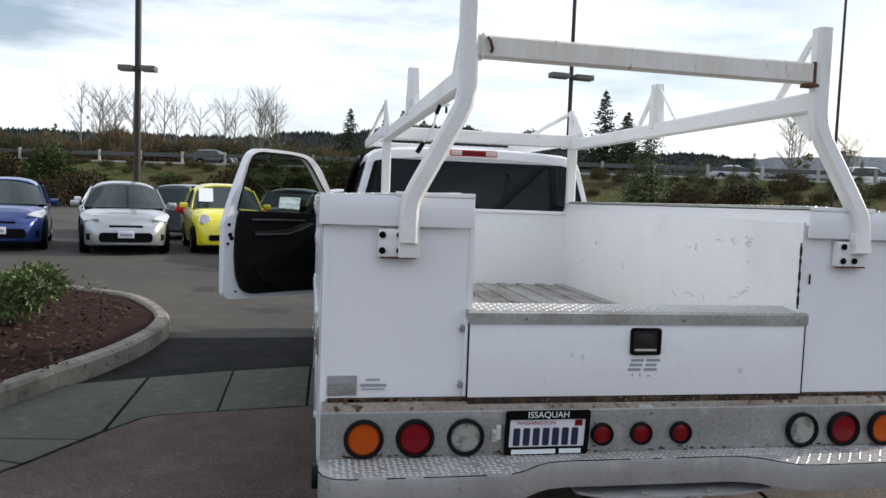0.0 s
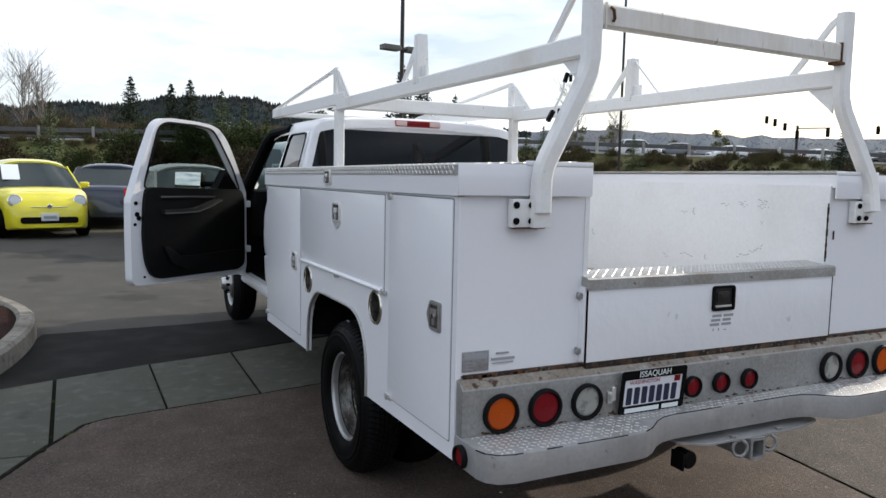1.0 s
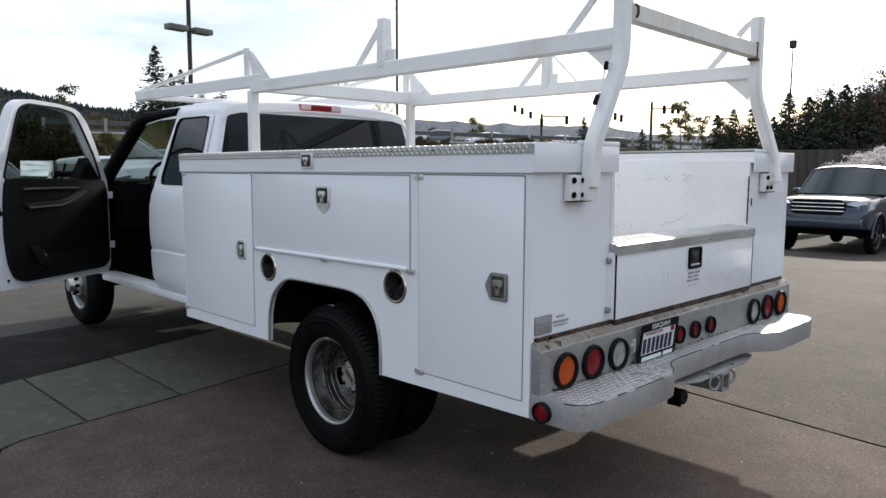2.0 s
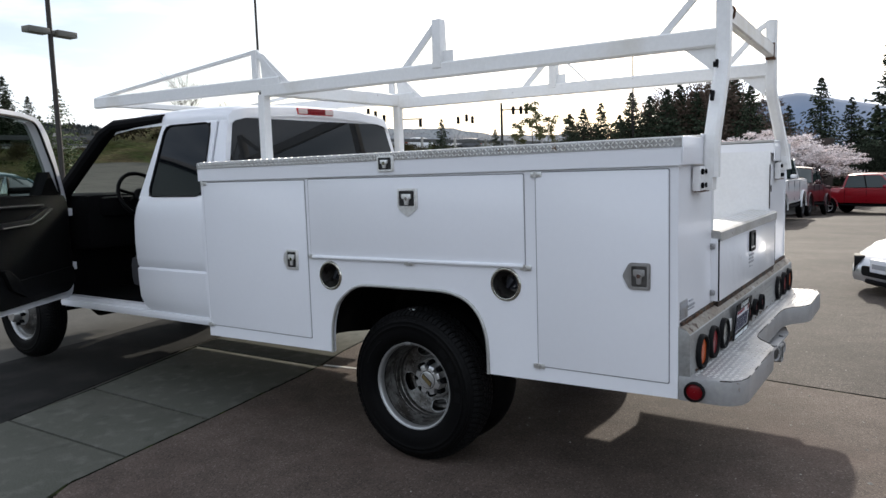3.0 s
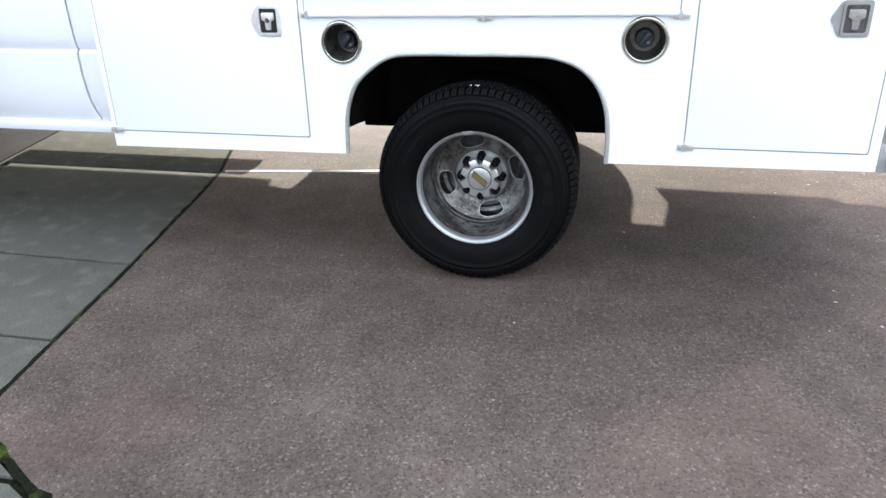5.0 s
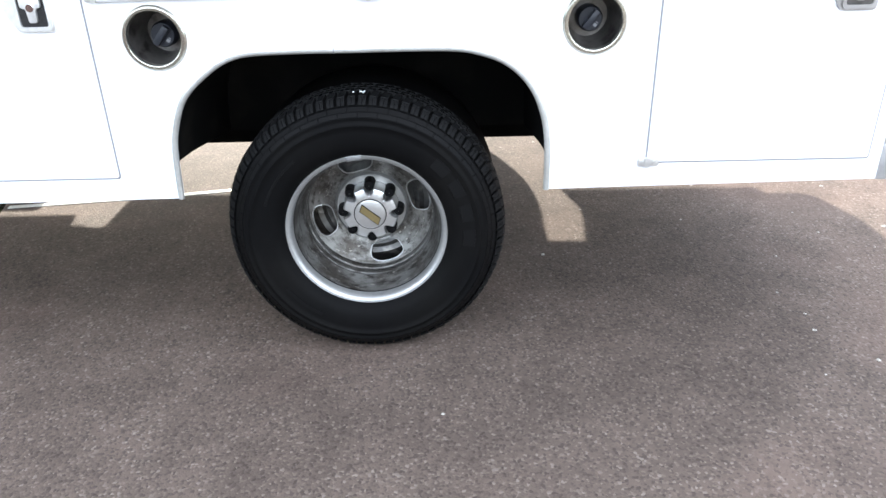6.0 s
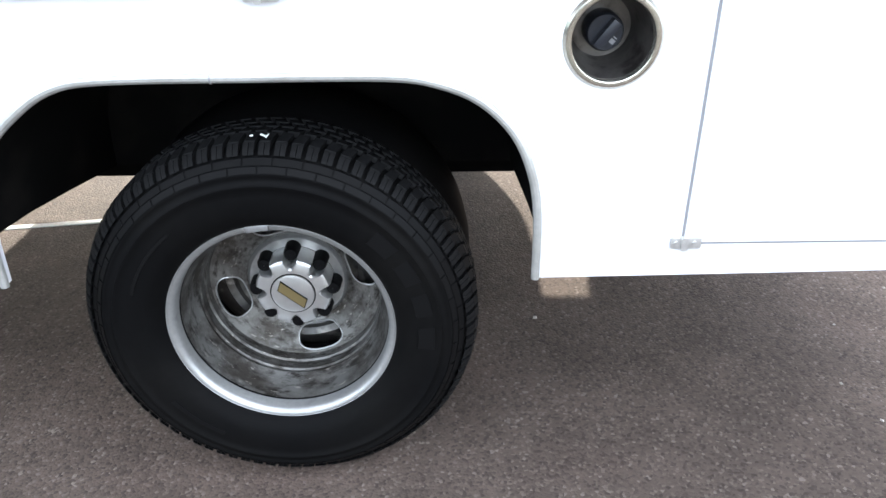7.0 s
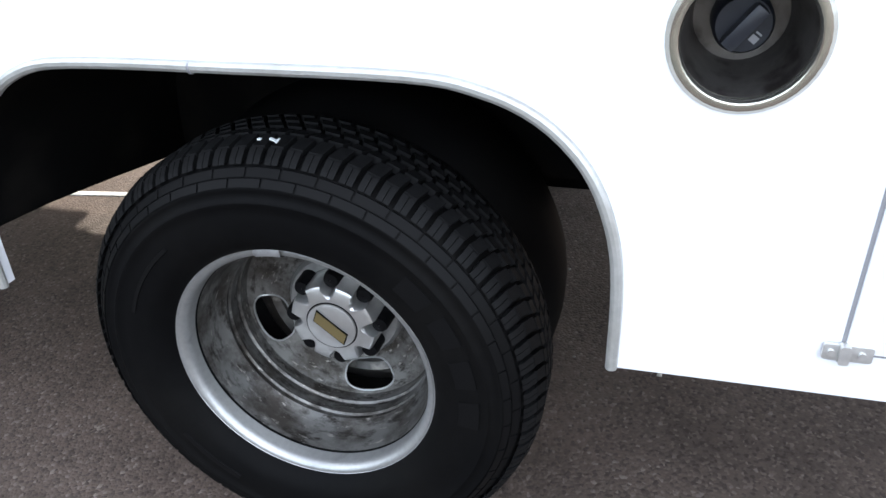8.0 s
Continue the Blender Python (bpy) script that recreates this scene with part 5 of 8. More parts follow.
    if sgn < 0:
        fk = bmesh.new()
        for y0, z0, s0, tilt in ((1.350, 0.7865, 0.006, 20), (1.344, 0.7860, 0.004, -50), (1.372, 0.7865, 0.0025, 0)):
            box(fk, (-0.0015, -s0, -0.0008), (0.0035, s0, 0.0012), 0.0, pose(0.074, y0, z0, tilt, 0, 0))
        part("paint_fleck", fk, M_PAPER, wheel, "flecks of white paint on the tread")
    return wheel


rear_wheel(-1)
rear_wheel(1)


def front_wheel(sgn):
    m = Matrix.Translation((0.225 if sgn < 0 else W - 0.225, 5.60, 0.389))
    if sgn > 0:
        m = m @ Matrix.Rotation(math.pi, 4, "Z")
    bm = bmesh.new()
    lathe(bm, [(0.05, 0.214), (0.06, 0.195), (0.05, 0.17), (0.028, 0.15), (0.018, 0.12), (0.02, 0.10)], m, 48)
    wheel = part("front_wheel", bm, M_RIM, truck, "steel front wheel with bright hub")
    lp = bmesh.new()
    lathe(lp, [(0.040, 0.236), (0.028, 0.238), (0.020, 0.235), (0.018, 0.229), (0.026, 0.2215), (0.036, 0.2145), (0.052, 0.2135)], m, 64)
    part("rim_lip", lp, M_LIP, wheel)
    hb = bmesh.new()
    lathe(hb, [(0.02, 0.105), (-0.005, 0.10), (-0.015, 0.075), (-0.05, 0.066), (-0.075, 0.055), (-0.08, 0.001)], m, 32)
    part("hub_cap", hb, M_CAP, wheel, "protruding silver hub")
    for k in range(8):
        t = 2 * math.pi * k / 8
        nb = bmesh.new()
        lathe(nb, [(0.0, 0.0155), (-0.035, 0.0145), (-0.04, 0.001)], m @ Matrix.Translation((0, 0.086 * math.cos(t), 0.086 * math.sin(t))), 10)
        part("lug_nut", nb, M_PLAST, wheel)
    ty = bmesh.new()
    tyre_mesh(ty, m)
    part("tyre", ty, M_TYRE, wheel, "black road tyre with block tread", sharp=50)
    tb = bmesh.new()
    tyre_blocks(tb, tb, m)
    tagged(part("tread", tb, M_TREAD, wheel, "dark grey block tread", sharp=20), kind="stuff")


front_wheel(-1)
front_wheel(1)

# ---- ladder rack ----
MID = 1.205
rk = bmesh.new()
bar(rk, [(0.50, 2.79, 2.045), (2 * MID - 0.50, 2.79, 2.045)], 0.06, 0.095, side=(0, 1, 0))
rack = part("ladder_rack", rk, M_RACK, truck, "white welded ladder rack of square tube, rusting at the joints")


def rack_side(sgn):
    X = lambda d: MID + sgn * (MID - d)
    DY = 0.0 if sgn < 0 else 0.06
    sx = (1, 0, 0)
    bm = bmesh.new()
    path = [(0.297, 1.42), (0.297, 1.535), (0.304, 1.575), (0.325, 1.62), (0.455, 1.865), (0.478, 1.915), (0.487, 1.965), (0.488, 2.30)]
    bar(bm, [(X(x), -0.052 + DY * min(1.0, (z - 1.42) / 0.4), z) for x, z in path], 0.060, 0.066, side=(0, 1, 0), r=0.012)
    part("rear_post", bm, M_RACK, rack, "bent white rear post")
    bm = bmesh.new()
    box(bm, (X(0.262) if sgn < 0 else X(0.335), -0.064, 1.366 if sgn < 0 else 1.455), (X(0.335) if sgn < 0 else X(0.262), -0.030, 1.50), 0.006)
    xa, xb = (X(0.192), X(0.338)) if sgn < 0 else (2.025, 2.16)
    box(bm, (xa, -0.034, 1.366), (xb, -0.001, 1.466), 0.004)
    br = part("post_bracket", bm, M_RACK, rack, "bolted white mounting bracket")
    for dx in (0.206, 0.268) if sgn < 0 else (2 * MID - 2.098, 2 * MID - 2.048):
        for z in (1.389, 1.445):
            b = bmesh.new()
            disc(b, Matrix.Translation((X(dx + 0.0), -0.034, z)) @ Matrix.Rotation(-math.pi / 2, 4, "Z"), 0.0125, 0.0, 0.010, 10, 0.003)
            part("bolt", b, M_TRIM, br)
    b = bmesh.new()
    box(b, (xa + 0.01, -0.036, 1.361), (xb - 0.01, -0.006, 1.3675), 0.001)
    part("rust_edge", b, M_RUST, br)
    # long rail and the raised front rail
    bm = bmesh.new()
    bar(bm, [(X(0.488), -0.03 + DY, 2.016), (X(0.488), 2.78, 2.022)], 0.052, 0.080, side=sx)
    part("side_rail", bm, M_RACK, rack)
    bm = bmesh.new()
    bar(bm, [(X(0.488), 2.62, 2.060), (X(0.488), 4.65, 2.085)], 0.050, 0.084, side=sx)
    part("cab_rail", bm, M_RACK, rack)
    bm = slab([(2.52, 2.035), (2.78, 2.035), (2.80, 2.265), (2.765, 2.25)], lambda u, v, w: Vector((X(0.488 + w), u, v)), -0.006, 0.006)
    part("gusset", bm, M_RACK, rack)
    bm = bmesh.new()
    merge(bm, slab([(-0.02 + DY, 1.98), (0.12 + DY, 1.98), (0.10 + DY, 1.965), (0.0 + DY, 1.88), (-0.02 + DY, 1.86)], lambda u, v, w: Vector((X(0.488 + w), u, v)), -0.005, 0.005))
    part("gusset", bm, M_RACK, rack)
    # stanchions with their braces
    bm = bmesh.new()
    bar(bm, [(X(0.488), 2.845, 2.08), (X(0.488), 2.845, 2.285)], 0.035, 0.055, side=sx)
    bar(bm, [(X(0.488), 2.84, 2.275), (X(0.488), 4.63, 2.12)], 0.026, 0.026, side=sx, r=0.005)
    bar(bm, [(X(0.488), 2.835, 2.275), (X(0.488), 2.60, 2.04)], 0.020, 0.036, side=sx, r=0.003)
    part("front_stanchion", bm, M_RACK, rack)
    bm = bmesh.new()
    merge(bm, slab([(-0.034, 2.03), (0.042, 2.03), (0.028, 2.285), (-0.026, 2.285)], lambda u, v, w: Vector((X(0.488 - sgn * u), 1.42 + w, v)), -0.026, 0.026, 0.003))
    bar(bm, [(X(0.488), 1.425, 2.272), (X(0.488), 1.66, 2.04)], 0.014, 0.042, side=sx, r=0.004)
    if sgn > 0:
        tube(bm, [(X(0.488), 1.41, 2.28), (X(0.488), 1.16, 2.04)], 0.0065, 8)
    box(bm, (X(0.488) - 0.006, 1.33, 2.03), (X(0.488) + 0.006, 1.40, 2.12), 0.003)
    part("mid_stanchion", bm, M_RACK, rack)
    bm = bmesh.new()
    bar(bm, [(X(0.488), -0.045 + DY, 2.292), (X(0.488), 0.01 + DY, 2.262), (X(0.488), 0.22 + DY, 2.04)], 0.016, 0.034, side=sx, r=0.005)
    part("rear_brace", bm, M_RACK, rack)
    bm = bmesh.new()
    bar(bm, [(X(0.492), 2.79, 1.575), (X(0.492), 2.79, 2.0)], 0.062, 0.062, side=sx)
    part("front_post", bm, M_RACK, rack)
    # hook on the post
    for z in (1.895, 1.775):
        bm = bmesh.new()
        xo = X(0.448 + 0.5 * (z - 1.865) * (z < 1.865)) + sgn * 0.028
        box(bm, (xo - 0.004, -0.036 + DY, z - 0.012), (xo + 0.004, -0.024 + DY, z + 0.012), 0.003)
        part("tie_hook", bm, M_PLAST, rack)


rack_side(-1)
rack_side(1)
bm = bmesh.new()
tube(bm, [(0.428, -0.05, 1.912), (0.398, -0.048, 1.905), (0.382, -0.046, 1.88), (0.374, -0.045, 1.835), (0.345, -0.045, 1.785), (0.328, -0.045, 1.755)], 0.0042, 6)
cord = part("tie_cord", bm, M_RACK, rack, "pale tie cord hanging beside the post")
bm = bmesh.new()
box(bm, (-0.008, -0.008, -0.022), (0.008, 0.008, 0.022), 0.004, pose(0.329, -0.045, 1.757, 0, 30, 0))
part("cord_hook", bm, M_PLAST, cord, "black hook at the cord's end")
bm = bmesh.new()
box(bm, (-0.007, -0.007, -0.018), (0.007, 0.007, 0.018), 0.004, pose(0.388, -0.047, 1.893, 0, 20, 0))
part("cord_hook", bm, M_PLAST, cord, "black hook at the cord's end")
bm = bmesh.new()
bar(bm, [(0.515, -0.045, 2.122), (2 * MID - 0.515, 0.012, 2.122)], 0.045, 0.082, side=(0, 1, 0))
part("rear_crossbar", bm, M_RUSTY, rack, "rust-streaked white rear crossbar")
for x, y in ((0.536, -0.045), (2 * MID - 0.527, 0.010)):
    bm = bmesh.new()
    box(bm, (x - 0.005, y - 0.026, 2.076), (x + 0.005, y + 0.025, 2.166), 0.003)
    part("crossbar_clamp", bm, M_RUSTY if x < 1 else M_RUST, rack, "rust-stained clamp of the crossbar")
bm = bmesh.new()
tube(bm, [(0.553, -0.071, 2.150), (0.560, -0.080, 2.138), (0.570, -0.074, 2.112), (0.566, -0.070, 2.10)], 0.006, 6)
part("tie_hook", bm, M_RUST, rack, "small rusty hook on the crossbar")
bm = bmesh.new()
box(bm, (2 * MID - 0.56, -0.02, 2.068), (2 * MID - 0.50, 0.03, 2.081), 0.003)
part("crossbar_bracket", bm, M_RUST, rack, "rusty bracket under the crossbar")
bm = bmesh.new()
bar(bm, [(0.488, 4.62, 2.083), (2 * MID - 0.488, 4.62, 2.083)], 0.045, 0.05, side=(0, 1, 0))
part("front_crossbar", bm, M_RACK, rack)

# ---- cab ----
SX = [(0.48, 0.285), (0.56, 0.240), (0.60, 0.224), (0.66, 0.211), (0.76, 0.204), (0.858, 0.202), (0.872, 0.217), (0.886, 0.207), (0.94, 0.200), (1.05, 0.197), (1.20, 0.203), (1.28, 0.213), (1.32, 0.223), (1.37, 0.245), (1.86, 0.375), (1.90, 0.40)]


def sx_at(z):
    for (a, xa), (b, xb) in zip(SX, SX[1:]):
        if z <= b:
            return xa + (xb - xa) * max(0.0, (z - a) / (b - a))
    return SX[-1][1]


def skin(edges, sgn=-1, thick=0.03, inset=0.0, edge=0.0):
    """A side panel between a rear and a front edge, given as (z, y_rear, y_front) rows; it follows the cab's tumblehome, and its
    upright edges may roll inward."""
    X = lambda z, d: (sx_at(z) + d) if sgn < 0 else W - (sx_at(z) + d)
    bm = bmesh.new()
    rows = []
    for z, ya, yb in edges:
        soft = min(0.025, abs(yb - ya) * 0.2)
        cols = [(ya, edge), (ya + soft * 0.35, edge * 0.35), (ya + soft, 0.0), (ya * 0.5 + yb * 0.5, 0.0), (yb - soft, 0.0), (yb - soft * 0.35, edge * 0.35), (yb, edge)]
        rows.append(([bm.verts.new((X(z, inset + e), y, z)) for y, e in cols], [bm.verts.new((X(z, inset + thick), y, z)) for y, e in cols]))
    n = len(rows[0][0]) - 1
    for (a, a2), (b, b2) in zip(rows, rows[1:]):
        for k in range(n):
            bm.faces.new([a[k], a[k + 1], b[k + 1], b[k]])
            bm.faces.new([a2[k], b2[k], b2[k + 1], a2[k + 1]])
        bm.faces.new([a[0], b[0], b2[0], a2[0]])
        bm.faces.new([a[n], a2[n], b2[n], b[n]])
    for k in range(n):
        bm.faces.new([rows[0][0][k], rows[0][1][k], rows[0][1][k + 1], rows[0][0][k + 1]])
        bm.faces.new([rows[-1][0][k], rows[-1][0][k + 1], rows[-1][1][k + 1], rows[-1][1][k]])
    return bm


LOW = [0.56, 0.60, 0.66, 0.76, 0.858, 0.872, 0.886, 0.94, 1.05, 1.2, 1.28, 1.32, 1.35]


def rear_edge(z):
    return 3.105 - 0.03 * max(0, (0.75 - z) / 0.2) ** 2 if z < 0.75 else 3.105


def front_edge(z):
    if z < 0.66:
        return 3.80 + 0.06 * max(0.0, (z - 0.56) / 0.10) ** 0.5
    if z < 1.22:
        return 3.86
    return 3.86 - 0.28 * (z - 1.22) if z < 1.36 else 3.825 - 0.27 * (z - 1.36)


for sgn in (-1, 1):
    lower = skin([(z, rear_edge(z) + 0.006, front_edge(z)) for z in LOW], sgn, edge=0.010)
    # window frame of the rear door: sill strip, front post, top strip, rear post
    strips = [skin([(1.35, 3.111, front_edge(1.35)), (1.366, 3.111, front_edge(1.366))], sgn)]
    strips.append(skin([(1.366, 3.725, front_edge(1.366)), (1.845, 3.652, front_edge(1.845))], sgn))
    strips.append(skin([(1.845, 3.111, front_edge(1.845)), (1.885, 3.111, front_edge(1.885))], sgn))
    strips.append(skin([(1.366, 3.111, 3.155), (1.845, 3.111, 3.170)], sgn))
    rd = part("rear_door", lower, M_WHITE, truck, "white rear half-door with dark tinted window")
    for strip in strips:
        part("window_frame", strip, M_WHITE, rd)
    gl = skin([(1.362, 3.15, 3.73), (1.6, 3.157, 3.695), (1.848, 3.165, 3.655)], sgn, 0.006, 0.004)
    part("window_glass", gl, M_TINT, rd, "dark tinted side glass")
    fr = bmesh.new()
    X = lambda z, d=-0.002: (sx_at(z) + d) if sgn < 0 else W - (sx_at(z) + d)
    ring = rounded([(3.152, 1.364), (3.726, 1.364), (3.652, 1.848), (3.168, 1.846)], 0.07, 5)
    tube(fr, [Vector((X(v), u, v)) for u, v in ring + ring[:1]], 0.006, 6, False)
    part("window_seal", fr, M_BLACK, rd)
    qp = skin([(z, 2.935, rear_edge(z) - 0.006) for z in LOW] + [(1.37, 2.955, 3.099), (1.6, 2.985, 3.099), (1.83, 3.015, 3.099), (1.885, 3.022, 3.099)], sgn, edge=0.008)
    part("rear_quarter", qp, M_WHITE, truck, "white cab corner")
    sl = bmesh.new()
    xs = sorted((0.225, 0.50)) if sgn < 0 else sorted((W - 0.225, W - 0.50))
    box(sl, (xs[0], 3.0, 0.505), (xs[1], 4.95, 0.560), 0.02)
    box(sl, (xs[0] + (0.02 if sgn < 0 else 0), 3.82, 0.55), (xs[1] - (0.0 if sgn < 0 else 0.02), 4.95, 0.592), 0.012)
    part("door_sill", sl, M_WHITE, truck, "white door sill")

# passenger's front door, closed
fd = skin([(z, front_edge(z) + 0.008, 4.90) for z in LOW], 1)
merge(fd, skin([(1.35, front_edge(1.35) + 0.008, 4.90), (1.37, front_edge(1.37) + 0.008, 4.86)], 1))
merge(fd, skin([(1.37, front_edge(1.37) + 0.008, 3.90), (1.83, front_edge(1.83) + 0.008, 3.78)], 1))
merge(fd, skin([(1.83, front_edge(1.83) + 0.008, 4.36), (1.885, front_edge(1.885) + 0.008, 4.30)], 1))
fdo = part("front_door", fd, M_WHITE, truck, "closed white passenger's door")
# opaque glass, added so that no sun crosses the cab from this side
part("window_glass", skin([(1.37, 3.89, 4.80), (1.83, 3.78, 4.33)], 1, 0.005, 0.004), M_TINT, fdo, "dark tinted side glass")

# back wall, rear window, roof
bm = bmesh.new()
BW = [(0.26, 0.56), (0.21, 0.86), (0.21, 1.2), (0.25, 1.37), (0.385, 1.875), (0.46, 1.915)]
out = BW + [(W - x, z) for x, z in BW[::-1]]
hole = rounded([(0.335, 1.49), (W - 0.335, 1.49), (W - 0.435, 1.865), (0.435, 1.865)], 0.05)
ybk = lambda z: 2.935 + 0.09 * max(0.0, (z - 1.2) / 0.7)
prism(bm, out, [hole], lambda u, v, w: Vector((u, ybk(v) + w, v)), 0.0, 0.03)
cabin = part("cab_rear_wall", bm, M_WHITE, truck, "white back of the cab")
part("rear_window", slab(rounded([(0.325, 1.48), (W - 0.325, 1.48), (W - 0.427, 1.872), (0.427, 1.872)], 0.05), lambda u, v, w: Vector((u, ybk(v) + w, v)), -0.003, 0.004), M_TINT, cabin, "dark tinted rear window")
rows = []
for y, dz, k in ((3.005, -0.055, 0.0), (3.015, -0.02, 0.0), (3.05, -0.003, 0.0), (3.2, 0.008, 0.0), (3.6, 0.012, 0.0), (4.0, 0.008, 0.0), (4.25, -0.012, 0.015), (4.36, -0.035, 0.02)):
    ring = []
    for x, z in ((0.378, 1.872), (0.392, 1.905), (0.43, 1.935), (0.52, 1.955), (0.75, 1.972), (1.0, 1.982), (1.22, 1.984)):
        ring.append((x + k, z))
    ring = ring + [(W - x, z) for x, z in ring[-2::-1]]
    low = [(x, z - 0.03) for x, z in ring[::-1]]
    rows.append([Vector((x, y, z + dz)) for x, z in ring + low])
part("roof", loft(rows, closed=True), M_WHITE, truck, "white cab roof")
bm = bmesh.new()
box(bm, (1.003, 2.998, 1.912), (1.383, 3.05, 1.962), 0.012)
M_CARGO = mat("clear_pink_lamp_lens", (0.62, 0.50, 0.48), 0.15, coat=0.6)
bl = part("brake_lamp", bm, M_TAIL, truck, "high-mounted red brake lamp with clear ends")
for a, b, mt in ((1.011, 1.098, M_CARGO), (1.100, 1.286, M_RED), (1.288, 1.375, M_CARGO)):
    bm = bmesh.new()
    box(bm, (a, 2.991, 1.919), (b, 3.004, 1.956), 0.004)
    part("lens", bm, mt, bl)

# windscreen, pillars, aperture trim
bm = bmesh.new()
ws = [[Vector((0.40 + 0.0 + (W - 0.80) * k / 8, 4.34 + 0.05 * math.sin(math.pi * k / 8), 1.885 + 0.03 * math.sin(math.pi * k / 8))) for k in range(9)],
      [Vector((0.30 + (W - 0.60) * k / 8, 4.93 + 0.14 * math.sin(math.pi * k / 8), 1.315)) for k in range(9)]]
part("windscreen", loft(ws), M_SCREEN, truck, "smoked windscreen")
for sgn in (-1, 1):
    X = lambda x: x if sgn < 0 else W - x
    bm = bmesh.new()
    tube(bm, [(X(0.245), 4.96, 1.29), (X(0.30), 4.72, 1.52), (X(0.37), 4.40, 1.82), (X(0.395), 4.28, 1.885), (X(0.398), 3.7, 1.90)], [0.06, 0.058, 0.055, 0.045, 0.035], 10)
    part("windscreen_pillar", bm, M_TRIM if sgn < 0 else M_WHITE, truck, "black door aperture along the windscreen pillar" if sgn < 0 else "")
bm = bmesh.new()
box(bm, (0.25, 4.86, 0.56), (0.42, 4.94, 1.34), 0.02)
part("hinge_pillar", bm, M_TRIM, truck, "black hinge pillar")
bm = bmesh.new()
box(bm, (0.212, 4.84, 0.57), (0.252, 4.872, 1.36), 0.008)
part("pillar_edge", bm, M_WHITE, truck)
# interior
bm = bmesh.new()
box(bm, (0.30, 2.98, 0.555), (2.14, 4.95, 0.60), 0.01)
part("cab_floor", bm, M_TRIM, truck, "dark carpeted cab floor")
bm = bmesh.new()
box(bm, (0.30, 4.58, 0.95), (2.14, 5.0, 1.385), 0.06)
box(bm, (0.40, 4.52, 1.20), (0.86, 4.72, 1.36), 0.05)
box(bm, (0.30, 4.88, 0.58), (2.14, 4.96, 1.25))
part("dashboard", bm, M_TRIM, truck, "black dashboard")
bm = bmesh.new()
wm = Matrix.Translation((0.66, 4.42, 1.36)) @ Matrix.Rotation(radians(-24), 4, "X") @ Matrix.Rotation(math.pi / 2, 4, "Z")
tube(bm, [wm @ Vector((0, 0.19 * math.cos(a), 0.19 * math.sin(a))) for a in [2 * math.pi * i / 28 for i in range(29)]], 0.016, 8, False)
for a in (0.3, math.pi - 0.3, -math.pi / 2):
    tube(bm, [wm @ Vector((0.02, 0, 0)), wm @ Vector((0, 0.18 * math.cos(a), 0.18 * math.sin(a)))], 0.013, 6)
disc(bm, wm, 0.06, -0.02, 0.04, 16, 0.015)
tube(bm, [wm @ Vector((0.02, 0, 0)), wm @ Vector((0.35, 0, 0))], 0.035, 8)
part("steering_wheel", bm, M_PLAST, truck, "black steering wheel")
for x0 in (0.36, 1.42):
    bm = bmesh.new()
    box(bm, (x0, 3.62, 0.68), (x0 + 0.62, 4.20, 0.92), 0.07)
    seat = part("seat", bm, M_SEAT, truck, "grey cloth front seat")
    bm = bmesh.new()
    box(bm, (x0 + 0.02, -0.07, 0.0), (x0 + 0.60, 0.07, 0.62), 0.06, pose(0, 3.62, 0.86, 12, 0, 0))
    box(bm, (x0 + 0.18, -0.05, 0.62), (x0 + 0.44, 0.05, 0.78), 0.04, pose(0, 3.62, 0.86, 12, 0, 0))
    part("backrest", bm, M_SEAT, seat)
bm = bmesh.new()
box(bm, (0.36, 3.02, 0.70), (2.08, 3.42, 0.88), 0.06)
box(bm, (0.36, 3.02, 0.86), (2.08, 3.14, 1.42), 0.05)
part("rear_bench", bm, M_SEAT, truck, "grey cloth rear bench")

# bonnet and wings
rows = []
for i in range(27):
    y = 4.90 + 1.52 * i / 26
    t = i / 26
    zt = 1.27 - 0.10 * t - 0.12 * max(0, t - 0.85) / 0.15
    w = 0.0 + 0.05 * max(0, t - 0.8) / 0.2
    d = abs(y - 5.60)
    zl = 0.56 if d > 0.46 else 0.50 + math.sqrt(max(0.0, 0.46 ** 2 - d * d)) * 0.85
    zl = max(zl, 0.56)
    half = [(0.22 + w, zl), (0.20 + w, max(zl + 0.02, 0.86)), (0.205 + w, max(zl + 0.05, 1.02)), (0.25 + w, zt - 0.09), (0.33 + w, zt - 0.035), (0.45 + w, zt - 0.01), (0.8, zt + 0.02), (1.22, zt + 0.04)]
    full = half + [(W - x, z) for x, z in half[-2::-1]]
    rows.append([Vector((x, y, z)) for x, z in full])
bm = loft(rows)
part("bonnet_and_wings", bm, M_WHITE, truck, "white bonnet and front wings")
bm = bmesh.new()
box(bm, (0.26, 6.33, 0.74), (2.18, 6.43, 1.10), 0.03)
gr_ = part("grille", bm, M_PLAST, truck, "black grille with a bright bar")
bm = bmesh.new()
box(bm, (0.28, 6.42, 0.91), (2.16, 6.442, 0.96), 0.008)
part("grille_bar", bm, M_CHROME, gr_)
bm = bmesh.new()
box(bm, (0.24, 6.30, 0.46), (2.20, 6.52, 0.70), 0.04)
part("front_bumper", bm, M_CHROME, truck, "chrome front bumper")
for x in (0.30, 1.84):
    bm = bmesh.new()
    box(bm, (x, 6.40, 0.96), (x + 0.30, 6.446, 1.08), 0.015)
    part("headlamp", bm, M_CLEAR, truck)
bm = bmesh.new()
box(bm, (0.45, 5.0, 0.60), (1.99, 6.1, 1.05))
part("engine_bay", bm, M_UNDER, truck, "dark engine bay")

